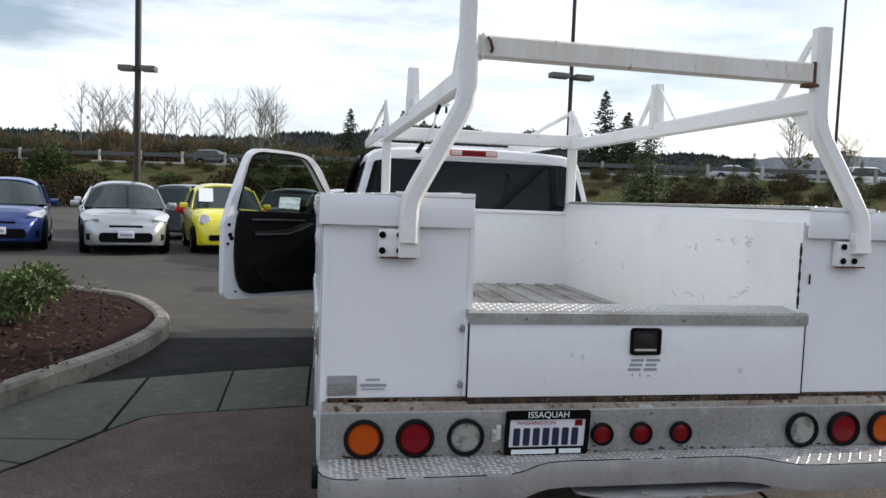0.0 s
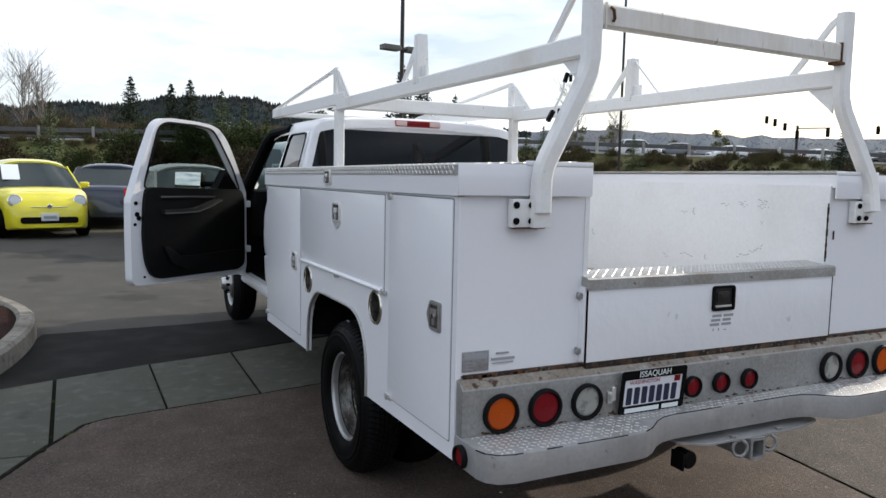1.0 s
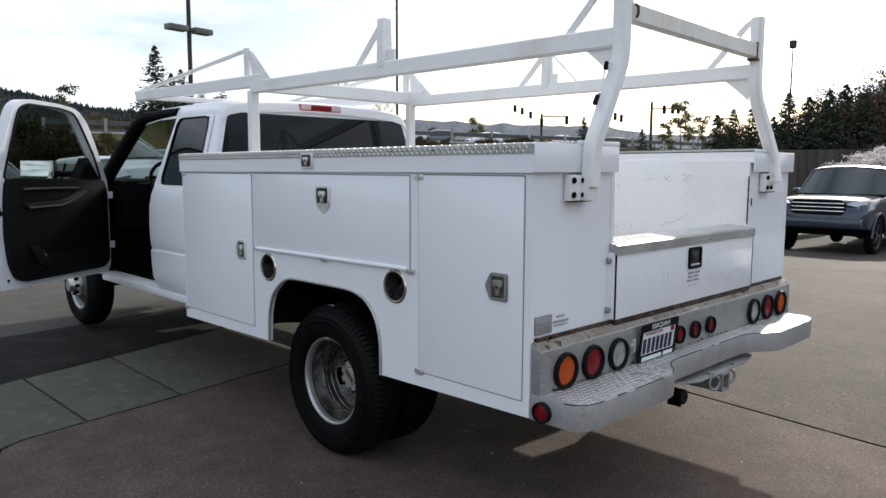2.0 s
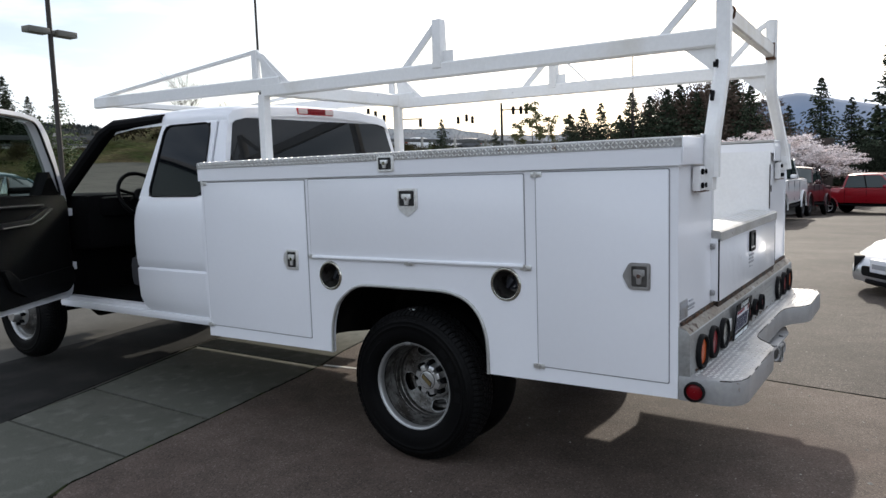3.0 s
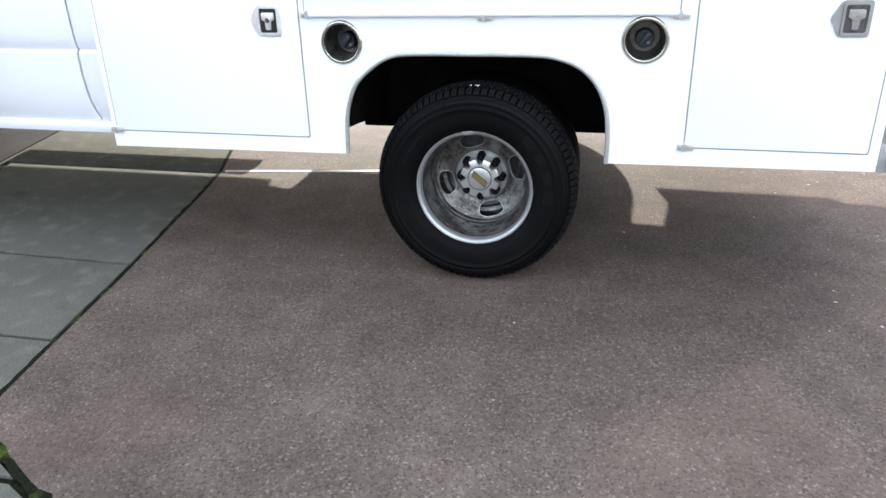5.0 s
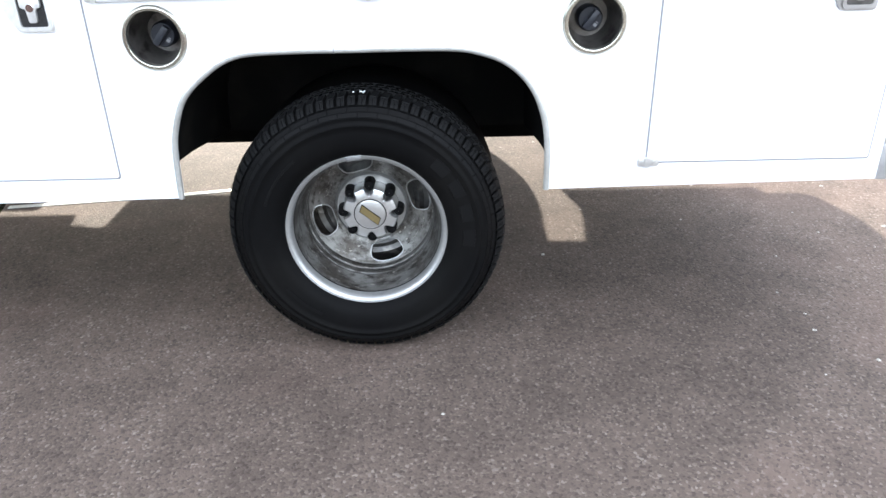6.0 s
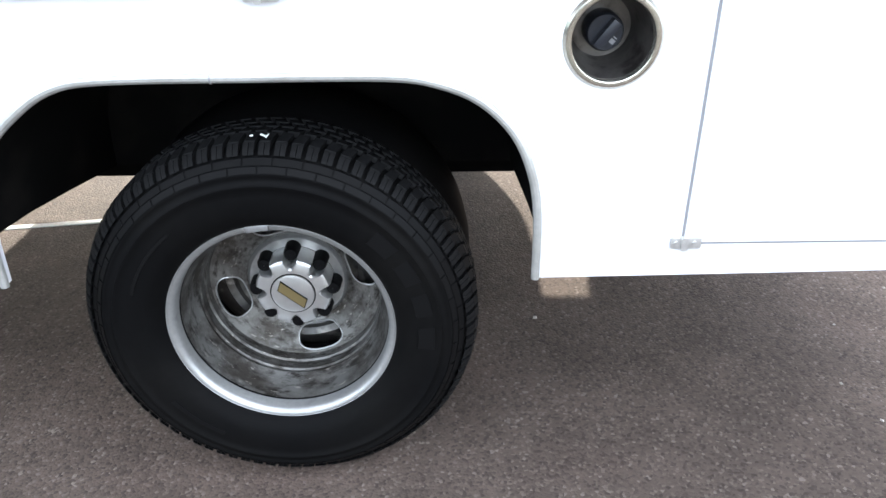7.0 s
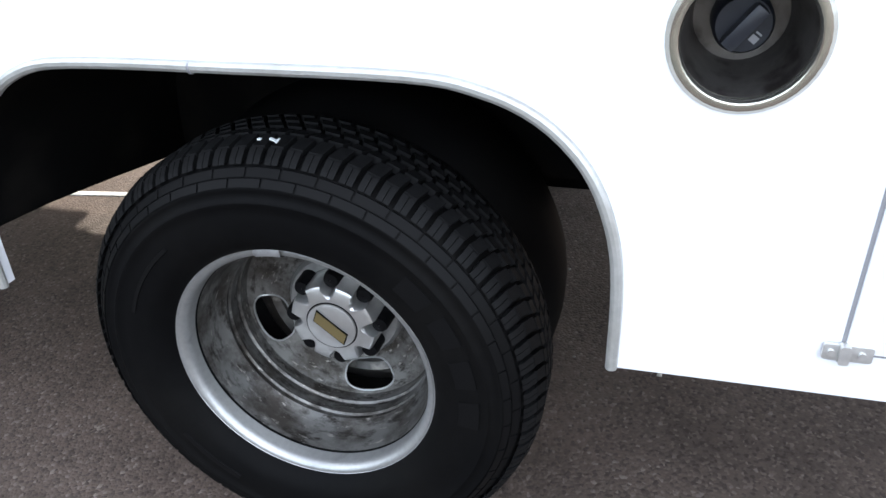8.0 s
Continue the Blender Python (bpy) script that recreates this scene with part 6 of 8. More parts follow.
# ---- open driver's door ----
DH, DD, DE = Vector((0.215, 4.815, 0)), Vector((-0.839, -0.545, 0)), Vector((-0.545, 0.839, 0))


def DP(u, v, w):
    k = 0.11 * max(0.0, v - 1.36)
    return DH + DD * u + DE * (w - k) + Vector((0, 0, v))


DOOR = [(0.04, 0.60), (1.20, 0.615), (1.235, 0.66), (1.262, 0.85), (1.265, 1.08), (1.245, 1.33), (1.17, 1.60), (1.085, 1.86), (1.055, 1.925), (1.00, 1.962), (0.90, 1.972), (0.62, 1.962), (0.46, 1.945), (0.38, 1.915), (0.28, 1.83), (0.17, 1.66), (0.06, 1.46), (0.0, 1.36), (0.0, 0.66)]
WIN = [(0.085, 1.375), (1.115, 1.405), (1.105, 1.47), (1.02, 1.845), (0.99, 1.908), (0.925, 1.934), (0.60, 1.927), (0.45, 1.905), (0.365, 1.81), (0.195, 1.58)]
DOOR, WIN = rounded(DOOR, 0.06, 3), rounded(WIN, 0.05, 3)
bm = bmesh.new()
prism(bm, [(min(u, 1.238 - 0.012 * abs(v - 1.0)) if v < 1.34 else u - 0.022 * (u > 0.9), v) for u, v in DOOR], [WIN], DP, -0.055, 0.03)
door = part("front_door", bm, M_WHITE, truck, "open white driver's door seen from inside")
TR = rounded([(0.06, 0.70), (0.14, 0.655), (1.0, 0.655), (1.075, 0.69), (1.125, 0.80), (1.145, 1.0), (1.135, 1.25), (1.11, 1.41), (0.10, 1.385), (0.06, 1.30)], 0.05, 3)
bm = slab(TR, DP, -0.095, -0.05, 0.012)
part("door_trim", bm, M_DOORTRIM, door, "black inner door trim with armrest")
bm = bmesh.new()
merge(bm, slab(rounded([(0.36, 1.290), (0.50, 1.235), (0.64, 1.195), (0.98, 1.190), (0.98, 1.225), (0.66, 1.232), (0.40, 1.312)], 0.012), DP, -0.14, -0.09, 0.008))
merge(bm, slab(rounded([(0.42, 1.312), (1.0, 1.318), (1.0, 1.340), (0.42, 1.334)], 0.01), DP, -0.115, -0.09, 0.004))
part("armrest", bm, mat("satin_grey_armrest", (0.011, 0.011, 0.0115), 0.38, spec=0.5, grain=(60, 0.1)), door, "satin dark grey armrest")
bm = slab(rounded([(0.10, 0.72), (0.72, 0.70), (0.90, 0.78), (0.98, 0.92), (0.92, 0.92), (0.80, 0.83), (0.10, 0.84)], 0.02), DP, -0.125, -0.09, 0.008)
part("door_pocket", bm, M_DOORTRIM, door, "black moulded door pocket")
# pale strips draw the armrest's highlight lines in colour
for pts in ([(0.44, 1.322), (0.70, 1.328), (1.0, 1.328)], [(0.37, 1.295), (0.50, 1.240), (0.64, 1.200), (0.975, 1.194)]):
    bm = bmesh.new()
    tube(bm, [DP(u, v, -0.118 if v > 1.3 else -0.141) for u, v in pts], 0.006, 6)
    part("trim_strip", bm, mat("satin_highlight_strip", (0.10, 0.10, 0.10), 0.3, 0.4), door, "satin strip drawn for the highlight along the armrest")
bm = bmesh.new()
prism(bm, [(u + (0.015 if u < 0.6 else -0.0), v) for u, v in WIN], [], DP, 0.0, 0.004)
part("window_glass", bm, M_SCREEN, door, "smoked raised window").visible_shadow = False
bm = bmesh.new()
tube(bm, [DP(u, v, -0.057) for u, v in WIN[4:] + WIN[:4]], 0.009, 6, False)
part("window_seal", bm, M_BLACK, door)
bm = slab([(0.11, 1.385), (0.36, 1.393), (0.26, 1.56)], DP, -0.06, 0.03)
part("mirror_sail", bm, M_PLAST, door, "black mirror mounting triangle")
mm = Matrix.Translation(DP(0.33, 1.45, 0.36)) @ Matrix.Rotation(radians(146), 4, "Z") @ Matrix.Rotation(radians(7), 4, "X")
bm = bmesh.new()
box(bm, (-0.142, -0.08, -0.078), (0.122, 0.02, 0.092), 0.03, mm, 3)
tube(bm, [DP(0.22, 1.43, 0.02), DP(0.27, 1.43, 0.3)], 0.025, 8)
mr = part("door_mirror", bm, M_PLAST, door, "black door mirror")
bm = bmesh.new()
box(bm, (-0.135, 0.018, -0.07), (0.115, 0.024, 0.085), 0.004, mm)
part("mirror_glass", bm, M_MIRROR, mr, "mirror glass full of bright sky")
bm = bmesh.new()
for u, v, r in ((1.19, 1.28, 0.016), (1.18, 1.19, 0.02), (1.165, 1.16, 0.02), (1.20, 1.11, 0.013), (1.12, 0.68, 0.01)):
    bm = bmesh.new()
    prism(bm, circle2(u, v, r, 12), [], DP, -0.062, -0.05)
    part("door_latch", bm, M_PLAST, door, "black door catch")
for z in (0.80, 1.22):
    bm = bmesh.new()
    box(bm, (-0.03, -0.05, z), (0.05, 0.03, z + 0.06), 0.008, Matrix.Translation((DH.x + 0.02, DH.y, 0)))
    part("door_hinge", bm, M_WHITE, door)

# ---- parked vehicles ----
PAINT = {}


def paint(name, c, metal=0.3):
    if name not in PAINT:
        PAINT[name] = mat(name, c, 0.3, metal, coat=0.8, blotch=(2, 0.5, 0.9, tuple(k * 0.85 for k in c)))
    return PAINT[name]


M_HEAD = mat("headlamp_glass", (0.55, 0.57, 0.58), 0.1, 0.3, coat=0.8)
M_DARKRIM = mat("dark_truck_wheel", (0.05, 0.05, 0.052), 0.4, 0.6, grain=(40, 0.2))
M_ALLOY = mat("alloy_wheel", (0.5, 0.5, 0.51), 0.3, 0.9)


def lerp_tab(tab, t):
    for (a, va), (b, vb) in zip(tab, tab[1:]):
        if t <= b:
            k = (t - a) / (b - a) if b > a else 0
            k = k * k * (3 - 2 * k)
            return va + (vb - va) * k
    return tab[-1][1]


def car_wheel(parent, x, y, r, w, sgn, metal):
    m = Matrix.Translation((x, y, r)) @ (Matrix.Identity(4) if sgn < 0 else Matrix.Rotation(math.pi, 4, "Z"))
    bm = bmesh.new()
    lathe(bm, [(0.02, r * 0.62), (0.0, r * 0.70), (0.0, r * 0.86), (0.015, r * 0.96), (0.05, r), (w - 0.05, r), (w - 0.01, r * 0.9), (w, r * 0.6)], m, 32)
    ty = part("wheel", bm, M_TYRE, parent)
    bm = bmesh.new()
    lathe(bm, [(0.02, r * 0.66), (0.008, r * 0.645), (0.02, r * 0.60), (0.08, r * 0.58)], m, 28)
    for k in range(5):
        a = 2 * math.pi * k / 5 + 0.3
        box(bm, (0.018, -0.028, 0.0), (0.04, 0.028, r * 0.62), 0.006, m @ Matrix.Rotation(a, 4, "X"))
    disc(bm, m, r * 0.16, 0.05, 0.012, 14, 0.004)
    part("rim", bm, metal, ty)
    bm = bmesh.new()
    lathe(bm, [(0.09, r * 0.6), (0.09, 0.001)], m, 20)
    part("brake_disc", bm, M_UNDER, ty)


def vehicle(name, label, category, spec, paint_mat, at, turn, group="parked cars", plate=True, sticker=False):
    """A parked car or pickup, its nose towards its own +y. spec gives its size and profile."""
    L, Wd, H = spec["L"], spec["W"], spec["H"]
    hw = Wd / 2
    car = thing(name, label, category, group, at, turn)
    r = spec.get("r", 0.31)
    ax = spec["axles"]
    rows = []
    N = 48
    for i in range(N + 1):
        t = i / N
        y = -L / 2 + L * t
        zt = lerp_tab(spec["top"], t)
        wl = hw * lerp_tab(spec["plan"], t)
        zl = spec.get("sill", 0.24)
        zl = lerp_tab([(0, zl + 0.08), (0.06, zl), (0.94, zl - 0.02), (1, zl + 0.02)], t)
        for a in ax:
            d = abs(y - a)
            if d < r + 0.07:
                zl = max(zl, r * 0.9 + math.sqrt((r + 0.07) ** 2 - d * d) * 0.98)
        zl = min(zl, zt - 0.16)
        sh = zl + (zt - zl) * 0.62
        half = [(0.02, zl), (wl * 0.94, zl), (wl * 0.985, zl + 0.03), (wl, zl + (sh - zl) * 0.5), (wl * 0.995, sh), (wl * 0.965, zt - 0.07), (wl * 0.90, zt - 0.025), (wl * 0.72, zt), (wl * 0.35, zt + 0.015), (0.0, zt + 0.02)]
        full = half + [(-x, z) for x, z in half[-2::-1]]
        rows.append([Vector((x, y, z)) for x, z in full])
    part("body", loft(rows, closed=True), paint_mat, car, sharp=48)
    # glasshouse
    g = spec["glass"]      # y of rear base, rear top, front top, front base
    zb, zr = spec["belt"], H
    bwid, twid = hw * 0.93, hw * spec.get("tumble", 0.72)
    yb0, yt0, yt1, yb1 = g

    def corner(y, z, s):
        k = (z - zb) / (zr - zb)
        return Vector((s * (bwid + (twid - bwid) * k), y, z))

    def pane(nm, pts):
        bm = bmesh.new()
        add(bm, pts, [tuple(range(len(pts)))])
        return part(nm, bm, M_CARGLASS, car, "dark reflective glass")

    zt_ = zr - 0.05
    def screen(nm, y0, y1, bow):
        bm = bmesh.new()
        rows = []
        for g in (0.0, 0.35, 0.7, 1.0):
            row = []
            for f in (-1, -0.86, -0.6, -0.3, 0, 0.3, 0.6, 0.86, 1):
                z = zb + (zt_ - zb - arch * abs(f) ** 3) * g
                row.append(corner(y0 + (y1 - y0) * g + bow * (1 - f * f) * (1 - 0.6 * g), z, f))
            rows.append(row)
        merge(bm, loft(rows))
        return part(nm, bm, M_CARGLASS, car, "dark reflective glass")

    arch = spec.get("arch", 0.05)
    screen("windscreen", yb1, yt1, 0.14)
    pane("rear_window", [corner(yb0, zb, 1), corner(yb0, zb, -1), corner(yt0, zt_, -1), corner(yt0, zt_, 1)])
    for s in (-1, 1):
        pane("side_window", [corner(yb0, zb, s), corner(yb1, zb, s), corner(yt1, zt_ - arch, s), corner(yt0, zt_ - arch, s)])
        zp = zt_ - arch
        for nm, ya, yc in (("windscreen_pillar", yb1, yt1), ("rear_pillar", yb0, yt0), ("door_pillar", (yb0 + yb1) / 2 - 0.05, (yt0 + yt1) / 2)):
            bm = bmesh.new()
            wp = 0.10 if nm == "rear_pillar" else 0.05
            a, b = corner(ya, zb - 0.02, s), corner(yc, zp + 0.01, s)
            bar(bm, [a, b], wp, 0.035, side=(0, 1, 0))
            part(nm, bm, paint_mat if nm != "door_pillar" else M_TRIM, car)
    rows = []
    for y, dz, k in ((yt0 - 0.06, -0.045, 1.03), (yt0, -0.01, 1.01), (yt0 * 0.6 + yt1 * 0.4, 0.015, 1.0), (yt1 - 0.1, 0.0, 1.0), (yt1 + 0.05, -0.04, 1.02)):
        half = [(twid * k + 0.03, zr - 0.06 - arch + dz), (twid * k + 0.01, zr - 0.02 - arch + dz), (twid * 0.93, zr - 0.01 - arch * 0.6 + dz), (twid * 0.75, zr + 0.003 - arch * 0.25 + dz), (twid * 0.4, zr + 0.016 + dz), (0, zr + 0.02 + dz)]
        full = half + [(-x, z) for x, z in half[-2::-1]]
        rows.append([Vector((x, y, z)) for x, z in full] + [Vector((-twid * 0.9, y, zr - 0.075 - arch + dz)), Vector((twid * 0.9, y, zr - 0.075 - arch + dz))])
    part("roof", loft(rows, closed=True), paint_mat, car)
    # lamps, grille, plate, mirrors
    yf, zf = L / 2, spec.get("nose", 0.62)
    lw = spec.get("lamp", 0.20)
    for s in (-1, 1):
        bm = bmesh.new()
        yl = spec.get("lamp_y", yf - 0.20)
        if spec.get("round_lamp"):
            disc(bm, Matrix.Translation((s * hw * 0.68, yl + 0.02, zf + 0.06)) @ Matrix.Rotation(math.pi / 2, 4, "Z") @ Matrix.Rotation(radians(-14), 4, "Y"), spec.get("lamp_r", 0.10), -0.08, 0.045, 20, 0.025)
        else:
            swept = spec.get("swept", 0.0)
            hm = Matrix.Translation((s * hw * 0.73, yl - swept * 0.2, zf + 0.09)) @ pose(0, 0, 0, 14 + 24 * swept, s * 10, -s * 30)
            outline = rounded([(-s * lw * 0.62, -0.075), (s * lw * 0.30, -0.085), (s * lw * 0.66, 0.03 + 0.05 * swept), (s * lw * 0.56, 0.075 + 0.08 * swept), (-s * lw * 0.2, 0.03)][::s], 0.022, 3)
            prism(bm, outline, [], lambda a_, b_, w_: hm @ Vector((a_, w_, b_)), -0.16, 0.07)
        part("headlamp", bm, M_HEAD, car, "clear headlamp")
        bm = bmesh.new()
        box(bm, (-0.17, -0.08, -0.09), (0.17, 0.10, 0.09), 0.035, Matrix.Translation((s * hw * 0.72, -L / 2 + 0.055, spec.get("tail", 0.84))) @ Matrix.Rotation(radians(s * 22), 4, "Z"))
        part("tail_lamp", bm, M_TAIL, car, "red tail lamp")
        bm = bmesh.new()
        box(bm, (-0.09, -0.06, -0.06), (0.09, 0.06, 0.06), 0.035, Matrix.Translation((s * (hw + 0.09), yb1 - 0.32, zb + 0.06)), 3)
        part("door_mirror", bm, paint_mat, car)
        for a in ax:
            car_wheel(car, s * (hw - 0.01), a, r, 0.20, s, M_DARKRIM if spec.get("clad") and paint_mat is not P_RED else M_ALLOY)
        if spec.get("clad"):
            for a in ax:
                bm = bmesh.new()
                ring = [(a + (r + 0.10) * math.cos(q), r * 0.95 + (r + 0.10) * math.sin(q)) for q in [math.pi * k / 14 for k in range(15)]]
                bar(bm, [(s * (hw + 0.005), y, z) for y, z in ring], 0.05, 0.05, side=(1, 0, 0), r=0.012)
                part("wheel_arch", bm, paint_mat, car)
            bm = bmesh.new()
            tube(bm, [(s * (hw - 0.06), ax[0] + r + 0.15, 0.50), (s * (hw - 0.02), 0.2, 0.48), (s * (hw - 0.06), ax[1] - r - 0.15, 0.50)], 0.045, 8)
            part("side_step", bm, M_TRIM, car, "black tubular side step")
            for ya in (yb0 + 0.10, (yb0 + yb1) / 2 - 0.02, yb1 - 0.10):
                bm = bmesh.new()
                box(bm, (s * hw * 0.992 - 0.006, ya - 0.008, 0.66), (s * hw * 0.992 + 0.006, ya + 0.008, zb - 0.10))
                part("door_gap", bm, M_TRIM, car)
    for u, v, ww, hh, *rest in spec["grilles"]:
        back, yaw = rest if rest else (-0.014, 0.0)
        gm = Matrix.Translation((u, yf - back, v)) @ Matrix.Rotation(radians(yaw), 4, "Z")
        bm = bmesh.new()
        prism(bm, rounded(rect2(-ww / 2, -hh / 2, ww / 2, hh / 2), hh * 0.42, 4), [], lambda a, b, w: gm @ Vector((a, w, b)), -0.12, 0.0)
        gr_ = part("grille", bm, M_PLAST, car, "black grille")
        if hh > 0.25:
            for k in range(3):
                bb = bmesh.new()
                zz = -hh / 2 + hh * (k + 1) / 4
                box(bb, (-ww / 2 + 0.03, -0.05, zz - 0.012), (ww / 2 - 0.03, 0.012, zz + 0.012), 0.004, gm)
                part("grille_bar", bb, M_CHROME, gr_)
    if plate:
        bm = bmesh.new()
        px = spec.get("plate_x", 0)
        box(bm, (px - 0.15, yf - 0.05, spec.get("plate_z", 0.42) - 0.07), (px + 0.15, yf + 0.030, spec.get("plate_z", 0.42) + 0.07), 0.008)
        pl_ = part("number_plate", bm, M_PLATEWHITE, car, "white number plate with plain bars")
        bm = bmesh.new()
        box(bm, (px - 0.11, yf + 0.026, spec.get("plate_z", 0.42) - 0.03), (px + 0.11, yf + 0.033, spec.get("plate_z", 0.42) + 0.02))
        part("plate_bar", bm, M_GREYINK, pl_)
    if sticker:
        bm = bmesh.new()
        a, b = corner(yb1, zb, 1), corner(yt1, zt_, 1)
        for k0, k1 in ((0.25, 0.85),):
            p = [a.lerp(b, k0), a.lerp(b, k1)]
            nrm = Vector((0, 0.03, 0.03))
            add(bm, [p[0] + nrm - Vector((0.12, 0, 0)), p[0] + nrm - Vector((0.42, -0.02, 0)), p[1] + nrm - Vector((0.36, -0.02, 0)), p[1] + nrm - Vector((0.06, 0, 0))], [(0, 1, 2, 3)])
        part("price_sheet", bm, M_PAPER, car, "white price sheet behind the windscreen")
    if spec.get("face"):
        for s in (-1, 1):
            bm = bmesh.new()
            fm = Matrix.Translation((s * hw * 0.70, yf - 0.13, 0.51)) @ Matrix.Rotation(math.pi / 2 - s * 0.35, 4, "Z")
            disc(bm, fm, 0.045, -0.05, 0.035, 16, 0.012)
            part("driving_lamp", bm, M_HEAD, car, "small round driving lamp")
            bm = bmesh.new()
            lm = Matrix.Translation((s * hw * 0.68, spec["lamp_y"] + 0.02, zf + 0.06)) @ Matrix.Rotation(math.pi / 2, 4, "Z") @ Matrix.Rotation(radians(-14), 4, "Y")
            lathe(bm, [(0.028, 0.097), (0.040, 0.108), (0.030, 0.118), (-0.03, 0.118)], lm, 24)
            part("lamp_ring", bm, M_CHROME, car, "chrome ring round the headlamp")
        bm = bmesh.new()
        bar(bm, [(-0.34, yf - 0.045, 0.60), (-0.12, yf - 0.005, 0.605), (0.12, yf - 0.005, 0.605), (0.34, yf - 0.045, 0.60)], 0.014, 0.016, side=(0, 0, 1), r=0.003)
        part("nose_bar", bm, M_CHROME, car, "thin chrome bar across the nose")
        bm = bmesh.new()
        disc(bm, Matrix.Translation((0, yf - 0.02, 0.62)) @ Matrix.Rotation(math.pi / 2, 4, "Z"), 0.045, 0.0, 0.035, 16, 0.008)
        part("round_badge", bm, M_CHROME, car, "plain round badge")
    if spec.get("lip"):
        bm = bmesh.new()
        rim_ = [(f * hw * 0.80, yf + 0.01 - 0.42 * abs(f) ** 2.4, spec["lip"]) for f in (-1, -0.8, -0.6, -0.3, 0, 0.3, 0.6, 0.8, 1)]
        bar(bm, rim_, 0.05, 0.06, side=(0, 0, 1), r=0.01)
        part("lower_lip", bm, M_TRIM, car, "black lower lip")
    if spec.get("clad"):
        bm = bmesh.new()
        box(bm, (-hw * 0.80, -L / 2 + 0.25, 0.42), (hw * 0.80, yf - 0.35, 0.72), 0.04)
        part("chassis", bm, M_TRIM, car, "dark frame and axles")
        bm = bmesh.new()
        box(bm, (-hw * 0.90, yf - 0.12, 0.60), (hw * 0.90, yf + 0.05, 0.82), 0.04)
        part("front_bumper", bm, paint_mat, car)
        bm = bmesh.new()
        box(bm, (-hw * 0.9, -L / 2 - 0.12, 0.60), (hw * 0.9, -L / 2 + 0.06, 0.78), 0.03)
        part("rear_bumper", bm, M_CHROME, car, "chrome rear bumper")
    if spec.get("bed"):
        y0, y1 = spec["bed"]
        bm = bmesh.new()
        box(bm, (-hw * 0.84, y0, spec["belt"] - 0.42), (hw * 0.84, y1, spec["belt"] + 0.012))
        part("load_bed", bm, M_TRIM, car, "dark open load bed")
    return car


HATCH = dict(swept=1.0, arch=0.10, lamp_y=1.86, L=4.0, W=1.72, H=1.46, r=0.30, axles=(-1.22, 1.26), sill=0.20, belt=0.93, glass=(-1.75, -1.25, 0.35, 1.02), nose=0.62, lamp=0.34, tumble=0.70,
             top=[(0, 0.80), (0.05, 0.92), (0.2, 0.96), (0.62, 0.96), (0.78, 0.90), (0.90, 0.80), (0.97, 0.66), (1, 0.50)], plan=[(0, 0.72), (0.05, 0.88), (0.15, 0.97), (0.5, 1.0), (0.82, 0.97), (0.92, 0.88), (0.97, 0.74), (1, 0.60)],
             grilles=[(0, 0.36, 0.98, 0.19), (0, 0.58, 0.62, 0.04, 0.025, 0), (-0.66, 0.36, 0.15, 0.13, 0.17, 34), (0.66, 0.36, 0.15, 0.13, 0.17, -34)], plate_z=0.42)
SEDAN = dict(arch=0.08, L=4.7, W=1.80, H=1.45, r=0.32, axles=(-1.36, 1.42), sill=0.20, belt=0.92, glass=(-1.55, -0.95, 0.35, 1.15), nose=0.62, lamp=0.26,
             top=[(0, 0.78), (0.03, 0.95), (0.14, 0.99), (0.25, 0.96), (0.66, 0.95), (0.80, 0.87), (0.92, 0.76), (0.975, 0.64), (1, 0.50)], plan=[(0, 0.74), (0.04, 0.88), (0.13, 0.97), (0.5, 1.0), (0.84, 0.97), (0.93, 0.87), (0.975, 0.74), (1, 0.60)],
             grilles=[(0, 0.34, 0.95, 0.14), (0, 0.60, 0.60, 0.09)], tail=0.86)
MINI = dict(arch=0.09, L=3.55, W=1.63, H=1.49, r=0.29, axles=(-1.14, 1.14), sill=0.20, belt=0.95, glass=(-1.58, -1.10, 0.28, 0.85), nose=0.66, round_lamp=True, tumble=0.74,
            top=[(0, 0.80), (0.05, 0.95), (0.2, 1.0), (0.64, 0.99), (0.80, 0.95), (0.92, 0.86), (0.97, 0.74), (1, 0.52)], plan=[(0, 0.76), (0.05, 0.88), (0.15, 0.97), (0.5, 1.0), (0.83, 0.97), (0.93, 0.88), (0.975, 0.78), (1, 0.68)],
            grilles=[(0, 0.36, 0.98, 0.12)], plate_z=0.42, lamp_y=1.625, face=True)
SUV = dict(L=4.4, W=1.82, H=1.68, r=0.34, axles=(-1.28, 1.36), sill=0.26, belt=1.05, glass=(-2.0, -1.65, 0.30, 1.0), nose=0.78, lamp=0.24, tumble=0.76,
           top=[(0, 0.85), (0.04, 1.04), (0.15, 1.08), (0.66, 1.08), (0.78, 1.03), (0.92, 0.95), (0.975, 0.82), (1, 0.62)], plan=[(0, 0.82), (0.04, 0.92), (0.12, 0.98), (0.5, 1.0), (0.86, 0.98), (0.94, 0.90), (0.98, 0.80), (1, 0.70)],
           grilles=[(0, 0.42, 0.9, 0.14), (0, 0.72, 0.7, 0.16)], tail=1.0)
